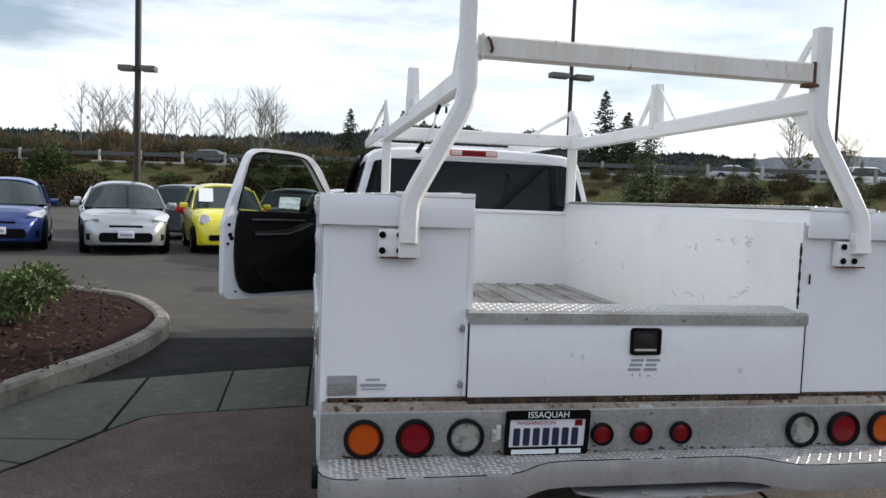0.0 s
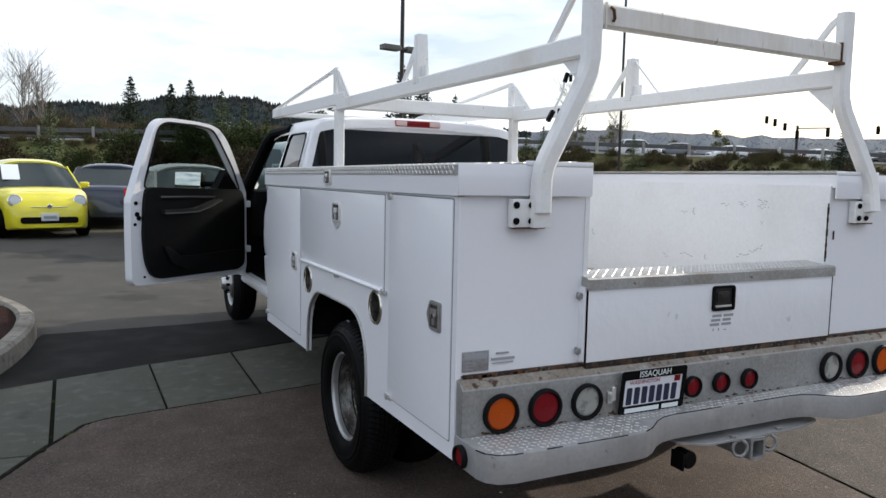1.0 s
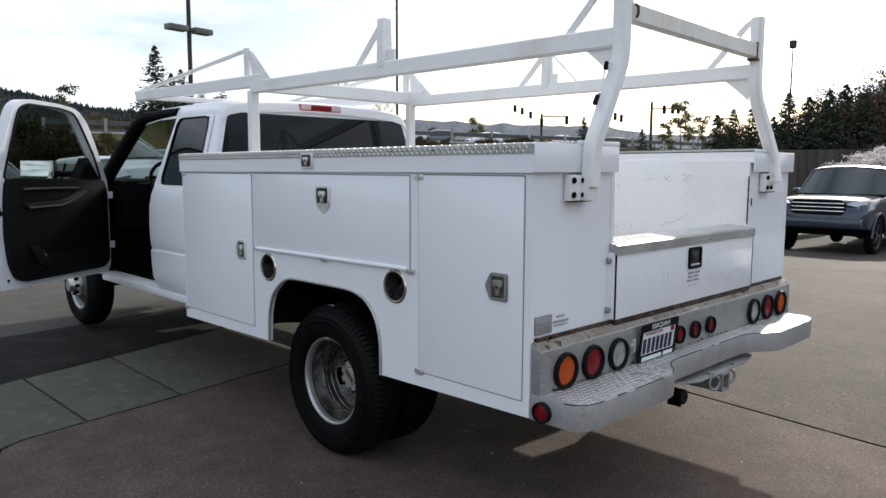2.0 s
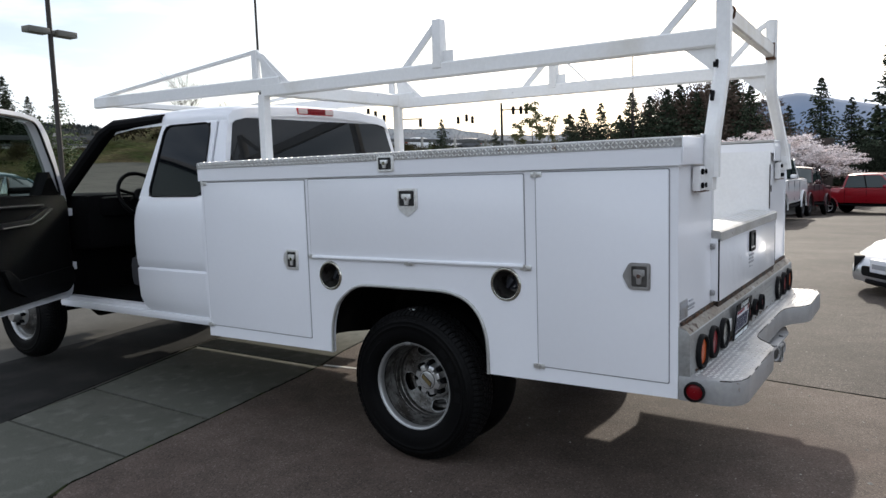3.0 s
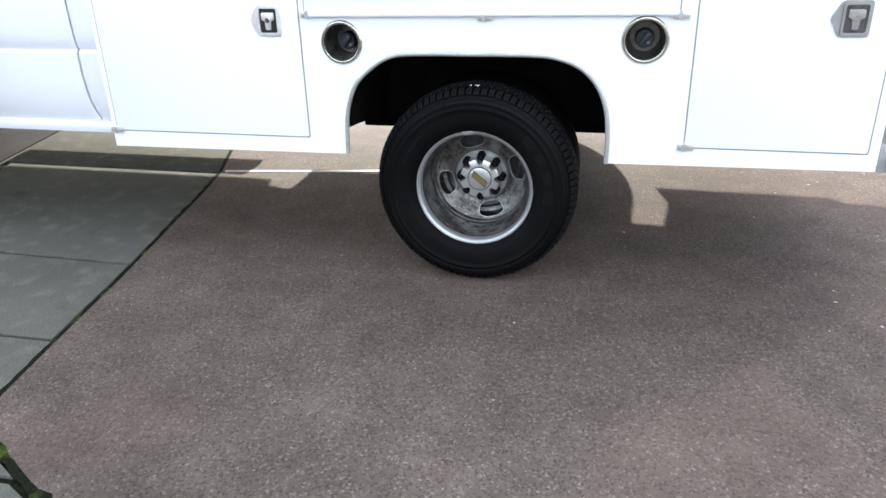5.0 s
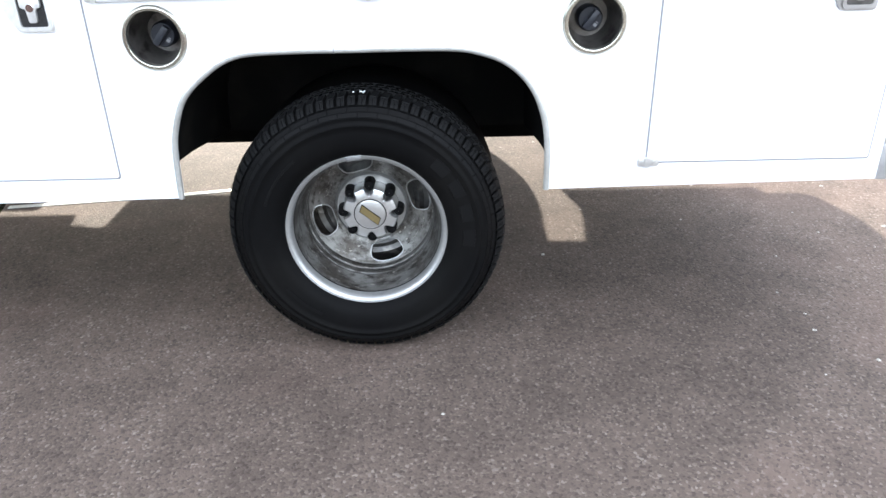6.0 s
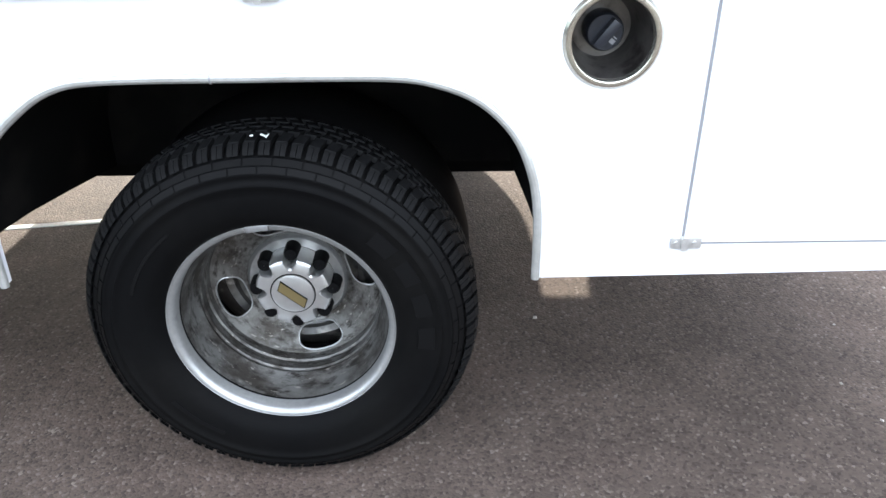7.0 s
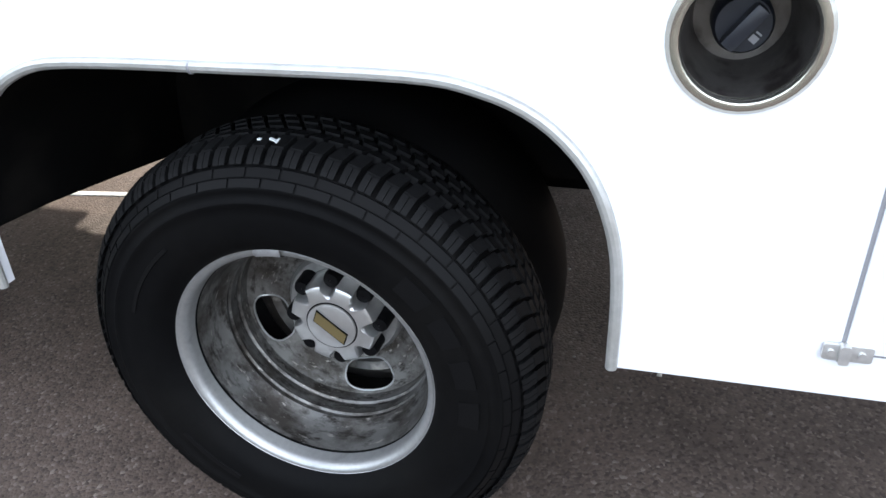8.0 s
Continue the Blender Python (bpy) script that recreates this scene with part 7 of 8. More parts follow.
PICKUP = dict(L=5.8, W=2.04, H=2.04, r=0.43, axles=(-1.78, 1.95), sill=0.58, belt=1.36, glass=(-1.02, -0.86, 0.72, 1.34), nose=1.06, lamp=0.34, tumble=0.78, lamp_y=2.80, arch=0.04, clad=True,
              top=[(0, 1.22), (0.008, 1.36), (0.40, 1.37), (0.70, 1.37), (0.76, 1.33), (0.93, 1.27), (0.985, 1.20), (1, 1.06)], plan=[(0, 0.96), (0.02, 0.98), (0.5, 1.0), (0.9, 1.0), (0.96, 0.98), (0.985, 0.94), (1, 0.88)],
              grilles=[(0, 1.06, 1.16, 0.34), (0, 0.66, 1.3, 0.16)], plate_z=0.72, bed=(-2.82, -1.16), tail=1.14)
SPORT = dict(L=4.43, W=1.83, H=1.29, r=0.33, axles=(-1.10, 1.25), sill=0.16, belt=0.84, glass=(-1.85, -0.65, 0.0, 0.68), nose=0.475, tumble=0.68, round_lamp=True, lamp_y=1.55,
             top=[(0, 0.66), (0.05, 0.80), (0.2, 0.86), (0.45, 0.86), (0.66, 0.80), (0.78, 0.70), (0.88, 0.59), (0.95, 0.50), (0.985, 0.425), (1, 0.35)], plan=[(0, 0.74), (0.05, 0.9), (0.2, 1.0), (0.5, 0.97), (0.75, 0.98), (0.87, 0.94), (0.94, 0.82), (0.98, 0.66), (1, 0.52)],
             grilles=[(-0.58, 0.345, 0.36, 0.20, 0.088, 34), (0.58, 0.345, 0.36, 0.20, 0.088, -34), (0.0, 0.30, 0.62, 0.11)], plate_z=0.37, plate_x=0.0, lip=0.19, lamp_r=0.085)

P_BLUE, P_SILVER = paint("blue_car_paint", (0.012, 0.042, 0.19)), paint("silver_car_paint", (0.40, 0.415, 0.43), 0.6)
P_YEL, P_WHITE = paint("yellow_car_paint", (0.78, 0.70, 0.03), 0.0), paint("white_car_paint", (0.75, 0.76, 0.77), 0.0)
P_DRED, P_RED = paint("dark_red_car_paint", (0.06, 0.012, 0.016)), paint("red_car_paint", (0.25, 0.004, 0.010), 0.1)
P_TEAL, P_NAVY = paint("teal_car_paint", (0.16, 0.24, 0.25)), paint("navy_car_paint", (0.022, 0.03, 0.055))
P_BEIGE, P_GREY = paint("beige_silver_car_paint", (0.36, 0.35, 0.31), 0.5), paint("grey_car_paint", (0.10, 0.11, 0.125), 0.4)
P_DARK = paint("charcoal_car_paint", (0.035, 0.036, 0.04), 0.4)

for nm, lab, sp, pm_, x, y, tn, st in (("hatchback", "blue hatchback parked nose out on the asphalt", HATCH, P_BLUE, -6.62, 15.0, 196, False), ("hatchback", "silver compact hatchback parked nose out", HATCH, P_SILVER, -4.12, 14.72, 194.5, False),
                                 ("small_car", "bright yellow tiny hatchback with a price sheet", MINI, P_YEL, -2.05, 15.2, 193, True), ("hatchback", "white car parked behind the silver one", HATCH, P_WHITE, -5.6, 20.2, 190, False),
                                 ("suv", "dark grey hatchback with red tail lamps, parked tail out", HATCH, P_GREY, -3.2, 19.6, -22, False), ("sedan", "dark navy sedan parked tail out beside the yellow car", SEDAN, P_NAVY, -0.40, 18.2, -6, False),
                                 ("sedan", "beige silver sedan beside the yellow car", SEDAN, P_BEIGE, 0.78, 12.9, 186, False), ("sedan", "pale teal car seen past the open door", SEDAN, P_TEAL, 3.4, 13.2, 187, False)):
    vehicle(nm, lab, "car", sp, pm_, (x, y, gg(x, y)), tn, sticker=st)

# white car; its paint is greyed to carry the nose's own shade
vehicle("sports_car", "low white sports car parked nose towards the truck, paint greyed for its shade", "car", SPORT, paint("shade_greyed_white_paint", (0.42, 0.43, 0.45), 0.6), (7.45, -2.1, -0.05), 39, "display cars")
for nm, lab, cat, sp, pm_, x, y, tn, tilt in (("pickup", "dark navy pickup beside the lawn", "truck", PICKUP, P_NAVY, 18.3, 4.2, 91, 1.5), ("pickup", "white pickup in the display row", "truck", PICKUP, P_WHITE, 24.6, 4.25, 90, 1.0),
                                             ("pickup", "dark red pickup in the display row", "truck", PICKUP, P_DRED, 32.0, 4.3, 87, 3.0), ("pickup", "bright red pickup standing side on", "truck", PICKUP, P_RED, 36.2, 1.56, 158, 0.5),
                                             ("pickup", "dark grey pickup facing the lane", "truck", PICKUP, P_GREY, 45.6, -1.9, 110, 0), ("suv", "blue-grey SUV behind the kerb", "car", SUV, paint("blue_grey_paint", (0.12, 0.15, 0.19)), 45.6, -4.6, 100, 0),
                                             ("suv", "dark SUV at the end of the row", "car", SUV, P_DARK, 46.0, -7.6, 95, 0)):
    ob = vehicle(nm, lab, cat, sp, pm_, (x, y, gz(x) + 0.02), tn, "display row")
    ob.matrix_world = pose(x, y, gz(x) + 0.02, 0, 0, tn) @ Matrix.Rotation(radians(tilt), 4, "X") @ Matrix.Scale({P_RED: 0.92, P_WHITE: 1.07}.get(pm_, 1.0), 4)
kb = bmesh.new()
box(kb, (42.0, -14.0, -1.6), (42.3, 0.5, -1.18), 0.04)
solo("kerb", kb, mat("faded_red_kerb", (0.20, 0.10, 0.08), 0.8, blotch=(3, 0.45, 0.7, (0.25, 0.18, 0.15))), "faded red kerb before the display row", "kerb", kind="structure")

# ---- light poles, flag poles, signals ----
M_POLE = mat("dark_bronze_pole", (0.035, 0.03, 0.027), 0.5, 0.3)
M_GREYPOLE = mat("pale_pole", (0.42, 0.42, 0.40), 0.4, 0.3)
M_FIXT = mat("grey_brown_lamp_box", (0.13, 0.125, 0.11), 0.5)


def lot_lamp(x, y, turn, h=10.5, zb=4.93, arm=0.62, r=0.085):
    t = thing("lot_lamp", "dark bronze parking-lot pole with a flat crossarm box", "lamp post", "lot lamps", (x, y, -0.03), turn)
    bm = bmesh.new()
    tube(bm, [(0, 0, 0), (0, 0, h)], [r, r * 0.8], 12)
    part("pole", bm, M_POLE, t)
    bm = bmesh.new()
    disc(bm, Matrix.Rotation(-math.pi / 2, 4, "Y"), 0.28, 0.0, 0.55, 20, 0.03)
    part("footing", bm, M_KERB, t, "concrete footing")
    bm = bmesh.new()
    box(bm, (-arm, -0.14, zb - 0.07), (-0.10, 0.14, zb + 0.07), 0.02)
    box(bm, (0.10, -0.14, zb - 0.07), (arm, 0.14, zb + 0.07), 0.02)
    box(bm, (-0.12, -0.05, zb - 0.04), (0.12, 0.05, zb + 0.04), 0.01)
    part("crossarm", bm, M_FIXT, t, "grey box lamps on a crossarm")
    bm = bmesh.new()
    box(bm, (-0.9, -0.2, h - 0.05), (0.9, 0.2, h + 0.1), 0.03)
    part("lamp_head", bm, M_FIXT, t)


lot_lamp(6.72, 16.42, 8, zb=4.97, r=0.062)
lot_lamp(-4.31, 16.84, -8, zb=4.53, arm=0.45)


def tall_pole(x, y, h, r, material, label, head=False):
    t = thing("tall_pole", label, "pole", "", (x, y, gz(x)))
    bm = bmesh.new()
    tube(bm, [(0, 0, 0), (0, 0, h * 0.25), (0, 0, h)], [r, r * 0.9, r * 0.45], 10)
    part("mast", bm, material, t)
    bm = bmesh.new()
    disc(bm, Matrix.Translation((0, 0, h)) @ Matrix.Rotation(-math.pi / 2, 4, "Y"), r * 1.6 if not head else 0.22, 0.0, 0.12 if not head else 0.45, 12, 0.02)
    part("finial", bm, M_POLE if head else material, t)


tall_pole(23.7, 27.9, 26.0, 0.075, M_POLE, "tall thin dark flag mast beyond the road bank")
tall_pole(46.0, 16.3, 10.3, 0.09, M_POLE, "slim dark lamp pole beyond the fence", head=True)
tall_pole(40.5, -2.75, 14.0, 0.06, M_GREYPOLE, "pale flag pole behind the display row")
tall_pole(41.1, -4.1, 14.0, 0.06, M_GREYPOLE, "pale flag pole behind the display row")


def polar(az, d, z=0.0):
    """A point seen from the walk's middle under the compass angle az (from +y towards +x)."""
    a = radians(az)
    return (-1.5 + d * math.sin(a), -1.0 + d * math.cos(a), z)


def signals(az0, az1, el0, el1, d, heads, mast=True):
    """A mast with an arm, or a wire, that carries signal heads; heads: (compass angle, elevation)."""
    t = thing("traffic_signal", "dark traffic-signal mast arm over the junction" if mast else "traffic signals hung on a span wire", "traffic light", "signals")
    zz = lambda el: 1.5 + d * math.tan(radians(el))
    if mast:
        bm = bmesh.new()
        tube(bm, [polar(az0, d, 0.0), polar(az0, d, zz(el0))], [0.22, 0.15], 8)
        part("mast", bm, M_POLE, t)
    bm = bmesh.new()
    e0 = el1 if mast else el0
    tube(bm, [polar(az0, d, zz(e0)), polar((az0 + az1) / 2, d, zz((e0 + el1) / 2) - (0.0 if mast else 0.5)), polar(az1, d, zz(el1))], 0.09 if mast else 0.025, 6)
    part("arm" if mast else "span_wire", bm, M_POLE, t)
    for az, el in heads:
        bm = bmesh.new()
        p = Vector(polar(az, d, zz(el)))
        box(bm, (-0.19, -0.15, -0.5), (0.19, 0.15, 0.5), 0.04, Matrix.Translation(p))
        box(bm, (-0.04, -0.04, 0.45), (0.04, 0.04, max(0.55, zz(el1) - p.z)), 0.0, Matrix.Translation(p))
        part("signal_head", bm, M_PLAST, t, "black signal head")


signals(49.0, 52.2, 4.9, 4.2, 108, [(50.2, 4.55), (50.75, 4.35), (51.4, 4.05)], False)
signals(52.25, 54.3, 4.15, 3.95, 100, [(52.25, 3.5), (54.15, 3.62)])
signals(54.5, 60.3, 3.95, 4.1, 104, [(57.1, 3.75), (58.2, 3.75), (57.75, 3.9)], False)
signals(60.4, 62.5, 4.95, 4.42, 92, [(61.3, 4.35), (61.9, 4.35), (62.3, 4.35)])

# ---- plants ----
M_LEAF = mat("dark_shrub_leaf", (0.075, 0.115, 0.030), 0.5, island=0.5)
M_FIR = mat("fir_needles", (0.044, 0.058, 0.036), 0.8, spec=0.15, island=0.5)
M_FIR2 = mat("young_fir_needles", (0.078, 0.105, 0.036), 0.7, island=0.5)
M_TWIG = mat("bare_twigs", (0.20, 0.18, 0.155), 0.9, island=0.25)
M_BUD = mat("budding_twigs", (0.14, 0.14, 0.06), 0.9, island=0.4)
M_BROWN = mat("brown_scrub", (0.048, 0.037, 0.022), 0.9, spec=0.1, island=0.5)
M_BLOSSOM = mat("pale_pink_blossom", (0.84, 0.76, 0.74), 0.8, island=0.25)
M_BARK = mat("bark", (0.06, 0.05, 0.042), 0.9, grain=(20, 0.4), bump=(30, 0.8, 0.02))
M_GRASS = mat("lawn_grass", (0.060, 0.118, 0.011), 0.95, spec=0.08, blotch=[(0.6, 0.4, 0.7, (0.068, 0.108, 0.016)), (6, 0.5, 0.7, (0.046, 0.090, 0.010))], grain=(60, 0.4), bump=(70, 0.8, 0.03))
M_BANK = mat("rough_bank_grass", (0.066, 0.072, 0.022), 0.95, spec=0.1, blotch=[(0.12, 0.42, 0.62, (0.074, 0.056, 0.028)), (0.9, 0.45, 0.7, (0.046, 0.062, 0.016))], grain=(4, 0.4), bump=(3, 0.6, 0.2))
M_WOOD = mat("wooded_hill", (0.034, 0.044, 0.044), 0.95, spec=0.05, blotch=[(0.03, 0.45, 0.62, (0.050, 0.046, 0.040)), (0.15, 0.45, 0.7, (0.024, 0.034, 0.036))], island=0.3)
# haze is mixed into these far colours, paler and bluer with distance
M_HILLB = mat("haze_tinted_wooded_hill", (0.115, 0.140, 0.165), 0.95, blotch=(0.02, 0.45, 0.62, (0.125, 0.135, 0.15)), island=0.12)
M_FARB = mat("haze_tinted_far_mountain", (0.13, 0.18, 0.26), 1.0, blotch=(0.004, 0.4, 0.7, (0.10, 0.14, 0.21)))


def leaf(bm, p, d, s, w, rnd, droop=0.0):
    """One leaf or sprig: a folded blade from p along d."""
    d = d.normalized()
    side = d.cross(Vector((rnd.uniform(-1, 1), rnd.uniform(-1, 1), rnd.uniform(-0.2, 1)))).normalized() * w
    mid = p + d * s * 0.5 + Vector((0, 0, 0.12 * s))
    tip = p + d * s + Vector((0, 0, -droop * s))
    add(bm, [p, mid + side, tip, mid - side], [(0, 1, 2), (0, 2, 3)])


def limbs(bm, p, d, length, r, depth, rnd, spread=0.55, n=3, tips=None):
    """A branching limb of tapered rods."""
    d = d.normalized()
    q = p + d * length * 0.5 + Vector((rnd.uniform(-1, 1), rnd.uniform(-1, 1), rnd.uniform(-0.3, 0.6))) * length * 0.06
    e = p + d * length
    tube(bm, [p, q, e], [r, r * 0.8, r * 0.55], 5 if depth > 1 else 3, False)
    if depth == 0:
        if tips is not None:
            tips.append((e, d))
        return
    for k in range(n):
        nd = d + Vector((rnd.uniform(-1, 1), rnd.uniform(-1, 1), rnd.uniform(-0.1, 0.9))) * spread
        limbs(bm, p.lerp(e, rnd.uniform(0.55, 1.0)), nd, length * rnd.uniform(0.55, 0.8), r * 0.5, depth - 1, rnd, spread, n, tips)


def bare_tree(name, h, seed, label, material=None, group="bare trees", blossom=None, lean=0.3, n=9, stems=1):
    rnd = random.Random(seed)
    t = thing(name, label, "tree", group)
    leaders = []
    bm = bmesh.new()
    for k in range(stems):
        a = rnd.uniform(0, 6.28)
        off = 0.0 if stems == 1 else h * rnd.uniform(0.05, 0.16)
        top = h * rnd.uniform(0.84, 0.98)
        pts = [Vector((math.cos(a) * off * g ** 0.8 + rnd.uniform(-1, 1) * h * 0.008, math.sin(a) * off * g ** 0.8 + rnd.uniform(-1, 1) * h * 0.008, top * g - 0.3 * (g == 0))) for g in (0, 0.25, 0.5, 0.75, 1.0)]
        tube(bm, pts, [h * q / stems ** 0.35 for q in (0.0135, 0.0105, 0.0075, 0.0045, 0.0012)], 6)
        leaders.append(pts)
    part("trunk", bm, M_BARK if blossom else M_TWIG, t)
    bm = bmesh.new()
    tips = []
    for pts in leaders:
        for k in range(n):
            g = 0.16 + 0.66 * (k + rnd.random()) / n
            i = min(3, int(g * 4))
            p = pts[i].lerp(pts[i + 1], g * 4 - i)
            a = rnd.uniform(0, 6.28)
            length = h * (0.05 + 0.26 * math.sin(math.pi * min(1.0, (1.06 - g) / 0.9)) ** 0.8) * rnd.uniform(0.6, 1.05)
            limbs(bm, p, Vector((math.cos(a) * lean * 1.6, math.sin(a) * lean * 1.6, 0.9)), length * 0.6, h * 0.0032, 3, rnd, 0.5, 3, tips)
    part("crown", bm, material or M_TWIG, t, "bare twiggy crown")
    if blossom:
        bm = bmesh.new()
        for p, d in tips:
            for k in range(4):
                leaf(bm, p + Vector((rnd.uniform(-1, 1), rnd.uniform(-1, 1), rnd.uniform(-0.7, 0.7))) * h * 0.04, Vector((rnd.uniform(-1, 1), rnd.uniform(-1, 1), rnd.uniform(-0.5, 1))), h * 0.04, h * 0.014, rnd)
        part("foliage", bm, blossom, t, "sparse spring foliage")
    return t


def conifer(name, h, seed, label, material=None, group="conifers", width=0.2, layers=34):
    rnd = random.Random(seed)
    t = thing(name, label, "tree", group)
    bm = bmesh.new()
    tube(bm, [(0, 0, -0.3), (0, 0, h * 0.5), (0, 0, h)], [h * 0.017, h * 0.010, 0.02], 7)
    part("trunk", bm, M_BARK, t)
    bm = bmesh.new()
    verts, faces = [], []
    for i in range(layers):
        f = i / (layers - 1)
        for k in range(int(17 - 7 * f)):
            g = min(1.0, max(0.0, f + rnd.uniform(-0.9, 0.9) / layers))
            z = h * (0.04 + 0.93 * g)
            reach = h * width * (1 - g) ** 0.85 + 0.006 * h
            a = rnd.uniform(0, 6.28)
            rr = reach * rnd.uniform(0.5, 1.12)
            d = Vector((math.cos(a), math.sin(a), rnd.uniform(-0.35, 0.10)))
            across = d.cross(Vector((0, 0, 1)))
            steps = max(3, int(9 * rr / (h * width)))
            for s in range(steps):
                q = (s + 0.3 + 0.6 * rnd.random()) / steps
                p = Vector((0, 0, z)) + d * rr * q + Vector((0, 0, 0.16 * rr * q * q))
                for w in (-1, 1, -0.4, 0.4):
                    ld = (d * 0.7 + across * w * rnd.uniform(0.5, 1.2) + Vector((0, 0, rnd.uniform(-0.7, 0.15)))).normalized()
                    length = h * 0.034 * rnd.uniform(0.5, 1.4) * (1.2 - 0.65 * f)
                    side = ld.cross(Vector((rnd.uniform(-1, 1), rnd.uniform(-1, 1), rnd.uniform(0.2, 1)))).normalized() * h * 0.0078 * (1.1 - 0.5 * f)
                    n0 = len(verts)
                    verts += [p, p + ld * length * 0.5 + side, p + ld * length, p + ld * length * 0.5 - side]
                    faces.append((n0, n0 + 1, n0 + 2, n0 + 3))
    add(bm, verts, faces)
    part("crown", bm, material or M_FIR, t, "drooping tiers of needles")
    return t


def bush(name, r, h, seed, label, material, group="shrubs", n=700, leaf_s=0.07, category="shrub", trunk=0.0, twigs=False):
    """A shrub or a dense tree of leaf clumps. twigs: thin upright twigs in place of leaves."""
    rnd = random.Random(seed)
    t = thing(name, label, category, group)
    bm = bmesh.new()
    for k in range(9):
        a = rnd.uniform(0, 6.28)
        tube(bm, [(0, 0, -0.02), (math.cos(a) * r * 0.3, math.sin(a) * r * 0.3, h * 0.4), (math.cos(a) * r * 0.6, math.sin(a) * r * 0.6, h * 0.75)], [0.014, 0.01, 0.005], 5)
    if trunk:
        tube(bm, [(0, 0, -trunk), (0.05, 0, -trunk * 0.4), (0, 0, h * 0.4)], [0.16, 0.13, 0.09], 7)
    part("stems", bm, M_BARK, t)
    bm = bmesh.new()
    lumps = []
    for _ in range(11 if r < 1.5 else 34):
        if r < 1.5:
            lumps.append((Vector((rnd.uniform(-0.5, 0.5) * r, rnd.uniform(-0.5, 0.5) * r, rnd.uniform(0.3, 0.72) * h)), rnd.uniform(0.3, 0.5)))
        else:
            z, a = rnd.uniform(0.15, 0.70), rnd.uniform(0, 6.28)
            q = 0.68 * math.sqrt(1 - (z / 0.78) ** 2) * math.sqrt(rnd.random())
            lumps.append((Vector((q * r * math.cos(a), q * r * math.sin(a), z * h)), rnd.uniform(0.22, 0.36)))
    for i in range(n):
        c, k = rnd.choice(lumps)
        d = Vector((rnd.gauss(0, 1), rnd.gauss(0, 1), rnd.gauss(0.25, 0.8))).normalized()
        p = c + Vector((d.x * r * k, d.y * r * k, d.z * h * k * 0.75)) * rnd.uniform(0.35 if r > 1.5 else 0.65, 1.02)
        if twigs:
            leaf(bm, p, Vector((d.x * 0.6 + rnd.uniform(-0.4, 0.4), d.y * 0.6 + rnd.uniform(-0.4, 0.4), 0.55 + rnd.random())), leaf_s * rnd.uniform(1.4, 3.4), leaf_s * 0.075, rnd, -0.1)
            continue
        if p.z < 0.03:
            p.z = 0.03 + rnd.random() * 0.1
        leaf(bm, p, d + Vector((rnd.uniform(-0.6, 0.6), rnd.uniform(-0.6, 0.6), rnd.uniform(-0.2, 0.5))), leaf_s * rnd.uniform(0.7, 1.3), leaf_s * 0.23, rnd, 0.15)
    part("foliage", bm, material, t)
    return t


def blossom_tree(name, r, seed, label):
    """A spreading cherry: long level boughs in tiers, with blossom strung along them and gaps between."""
    rnd = random.Random(seed)
    t = thing(name, label, "tree", "blossom trees")
    wood, bloom = bmesh.new(), bmesh.new()
    tube(wood, [(0, 0, -2.2), (0.06, 0.02, -0.8), (0, 0, 0.5)], [0.17, 0.14, 0.11], 8)

    def string(pts, k):
        for i in range(k):
            f = rnd.random() ** 0.8 * (len(pts) - 1.001)
            a = int(f)
            p = pts[a].lerp(pts[a + 1], f - a)
            p = p + Vector((rnd.gauss(0, 0.10), rnd.gauss(0, 0.10), rnd.gauss(0.02, 0.045)))
            leaf(bloom, p, Vector((rnd.uniform(-1, 1), rnd.uniform(-1, 1), rnd.uniform(-0.5, 0.6))), rnd.uniform(0.07, 0.15), 0.03, rnd)

    for b in range(30):
        a = rnd.uniform(0, 6.28)
        reach, z0 = r * rnd.uniform(0.45, 1.1), rnd.uniform(-0.5, 0.4)
        lift = rnd.uniform(0.15, 1.25) * (1.25 - 0.5 * reach / r)
        d = Vector((math.cos(a), math.sin(a), 0))
        pts = [Vector((0, 0, z0)) + d * reach * g + Vector((rnd.uniform(-1, 1) * 0.12, rnd.uniform(-1, 1) * 0.12, lift * math.sin(min(1.0, g * 1.25) * 1.5) - 0.25 * g ** 3)) for g in (0, 0.25, 0.5, 0.75, 1.0)]
        tube(wood, pts, [0.05, 0.04, 0.028, 0.018, 0.006], 4, False)
        string(pts[1:], 130)
        for q in range(5):
            k = rnd.uniform(1.2, 3.8)
            i = int(k)
            p = pts[i].lerp(pts[i + 1], k - i)
            e = d + d.cross(Vector((0, 0, 1))) * rnd.choice((-1, 1)) * rnd.uniform(0.5, 1.3)
            tw = [p, p + e * reach * 0.16 + Vector((0, 0, 0.05)), p + e * reach * rnd.uniform(0.24, 0.36) + Vector((0, 0, rnd.uniform(-0.05, 0.12)))]
            tube(wood, tw, [0.018, 0.012, 0.005], 3, False)
            string(tw, 50)
    part("boughs", wood, M_BARK, t)
    part("blossom", bloom, M_BLOSSOM, t, "pale blossom in level tiers")
    return t


def set_at(ob, p, s=1.0, turn=0.0):
    ob.location, ob.rotation_euler, ob.scale = p, (0, 0, radians(turn)), (s, s, s)
    return ob


def copies(ob, places):
    """Sets ob at the first place and copies of it at the rest; a place is (x, y, z, scale, turn)."""
    for i, (x, y, z, s, a) in enumerate(places):
        if i == 0:
            set_at(ob, (x, y, z), s, a)
        else:
            c = copy_thing(ob, Matrix.Identity(4))
            set_at(c, (x, y, z), s, a)


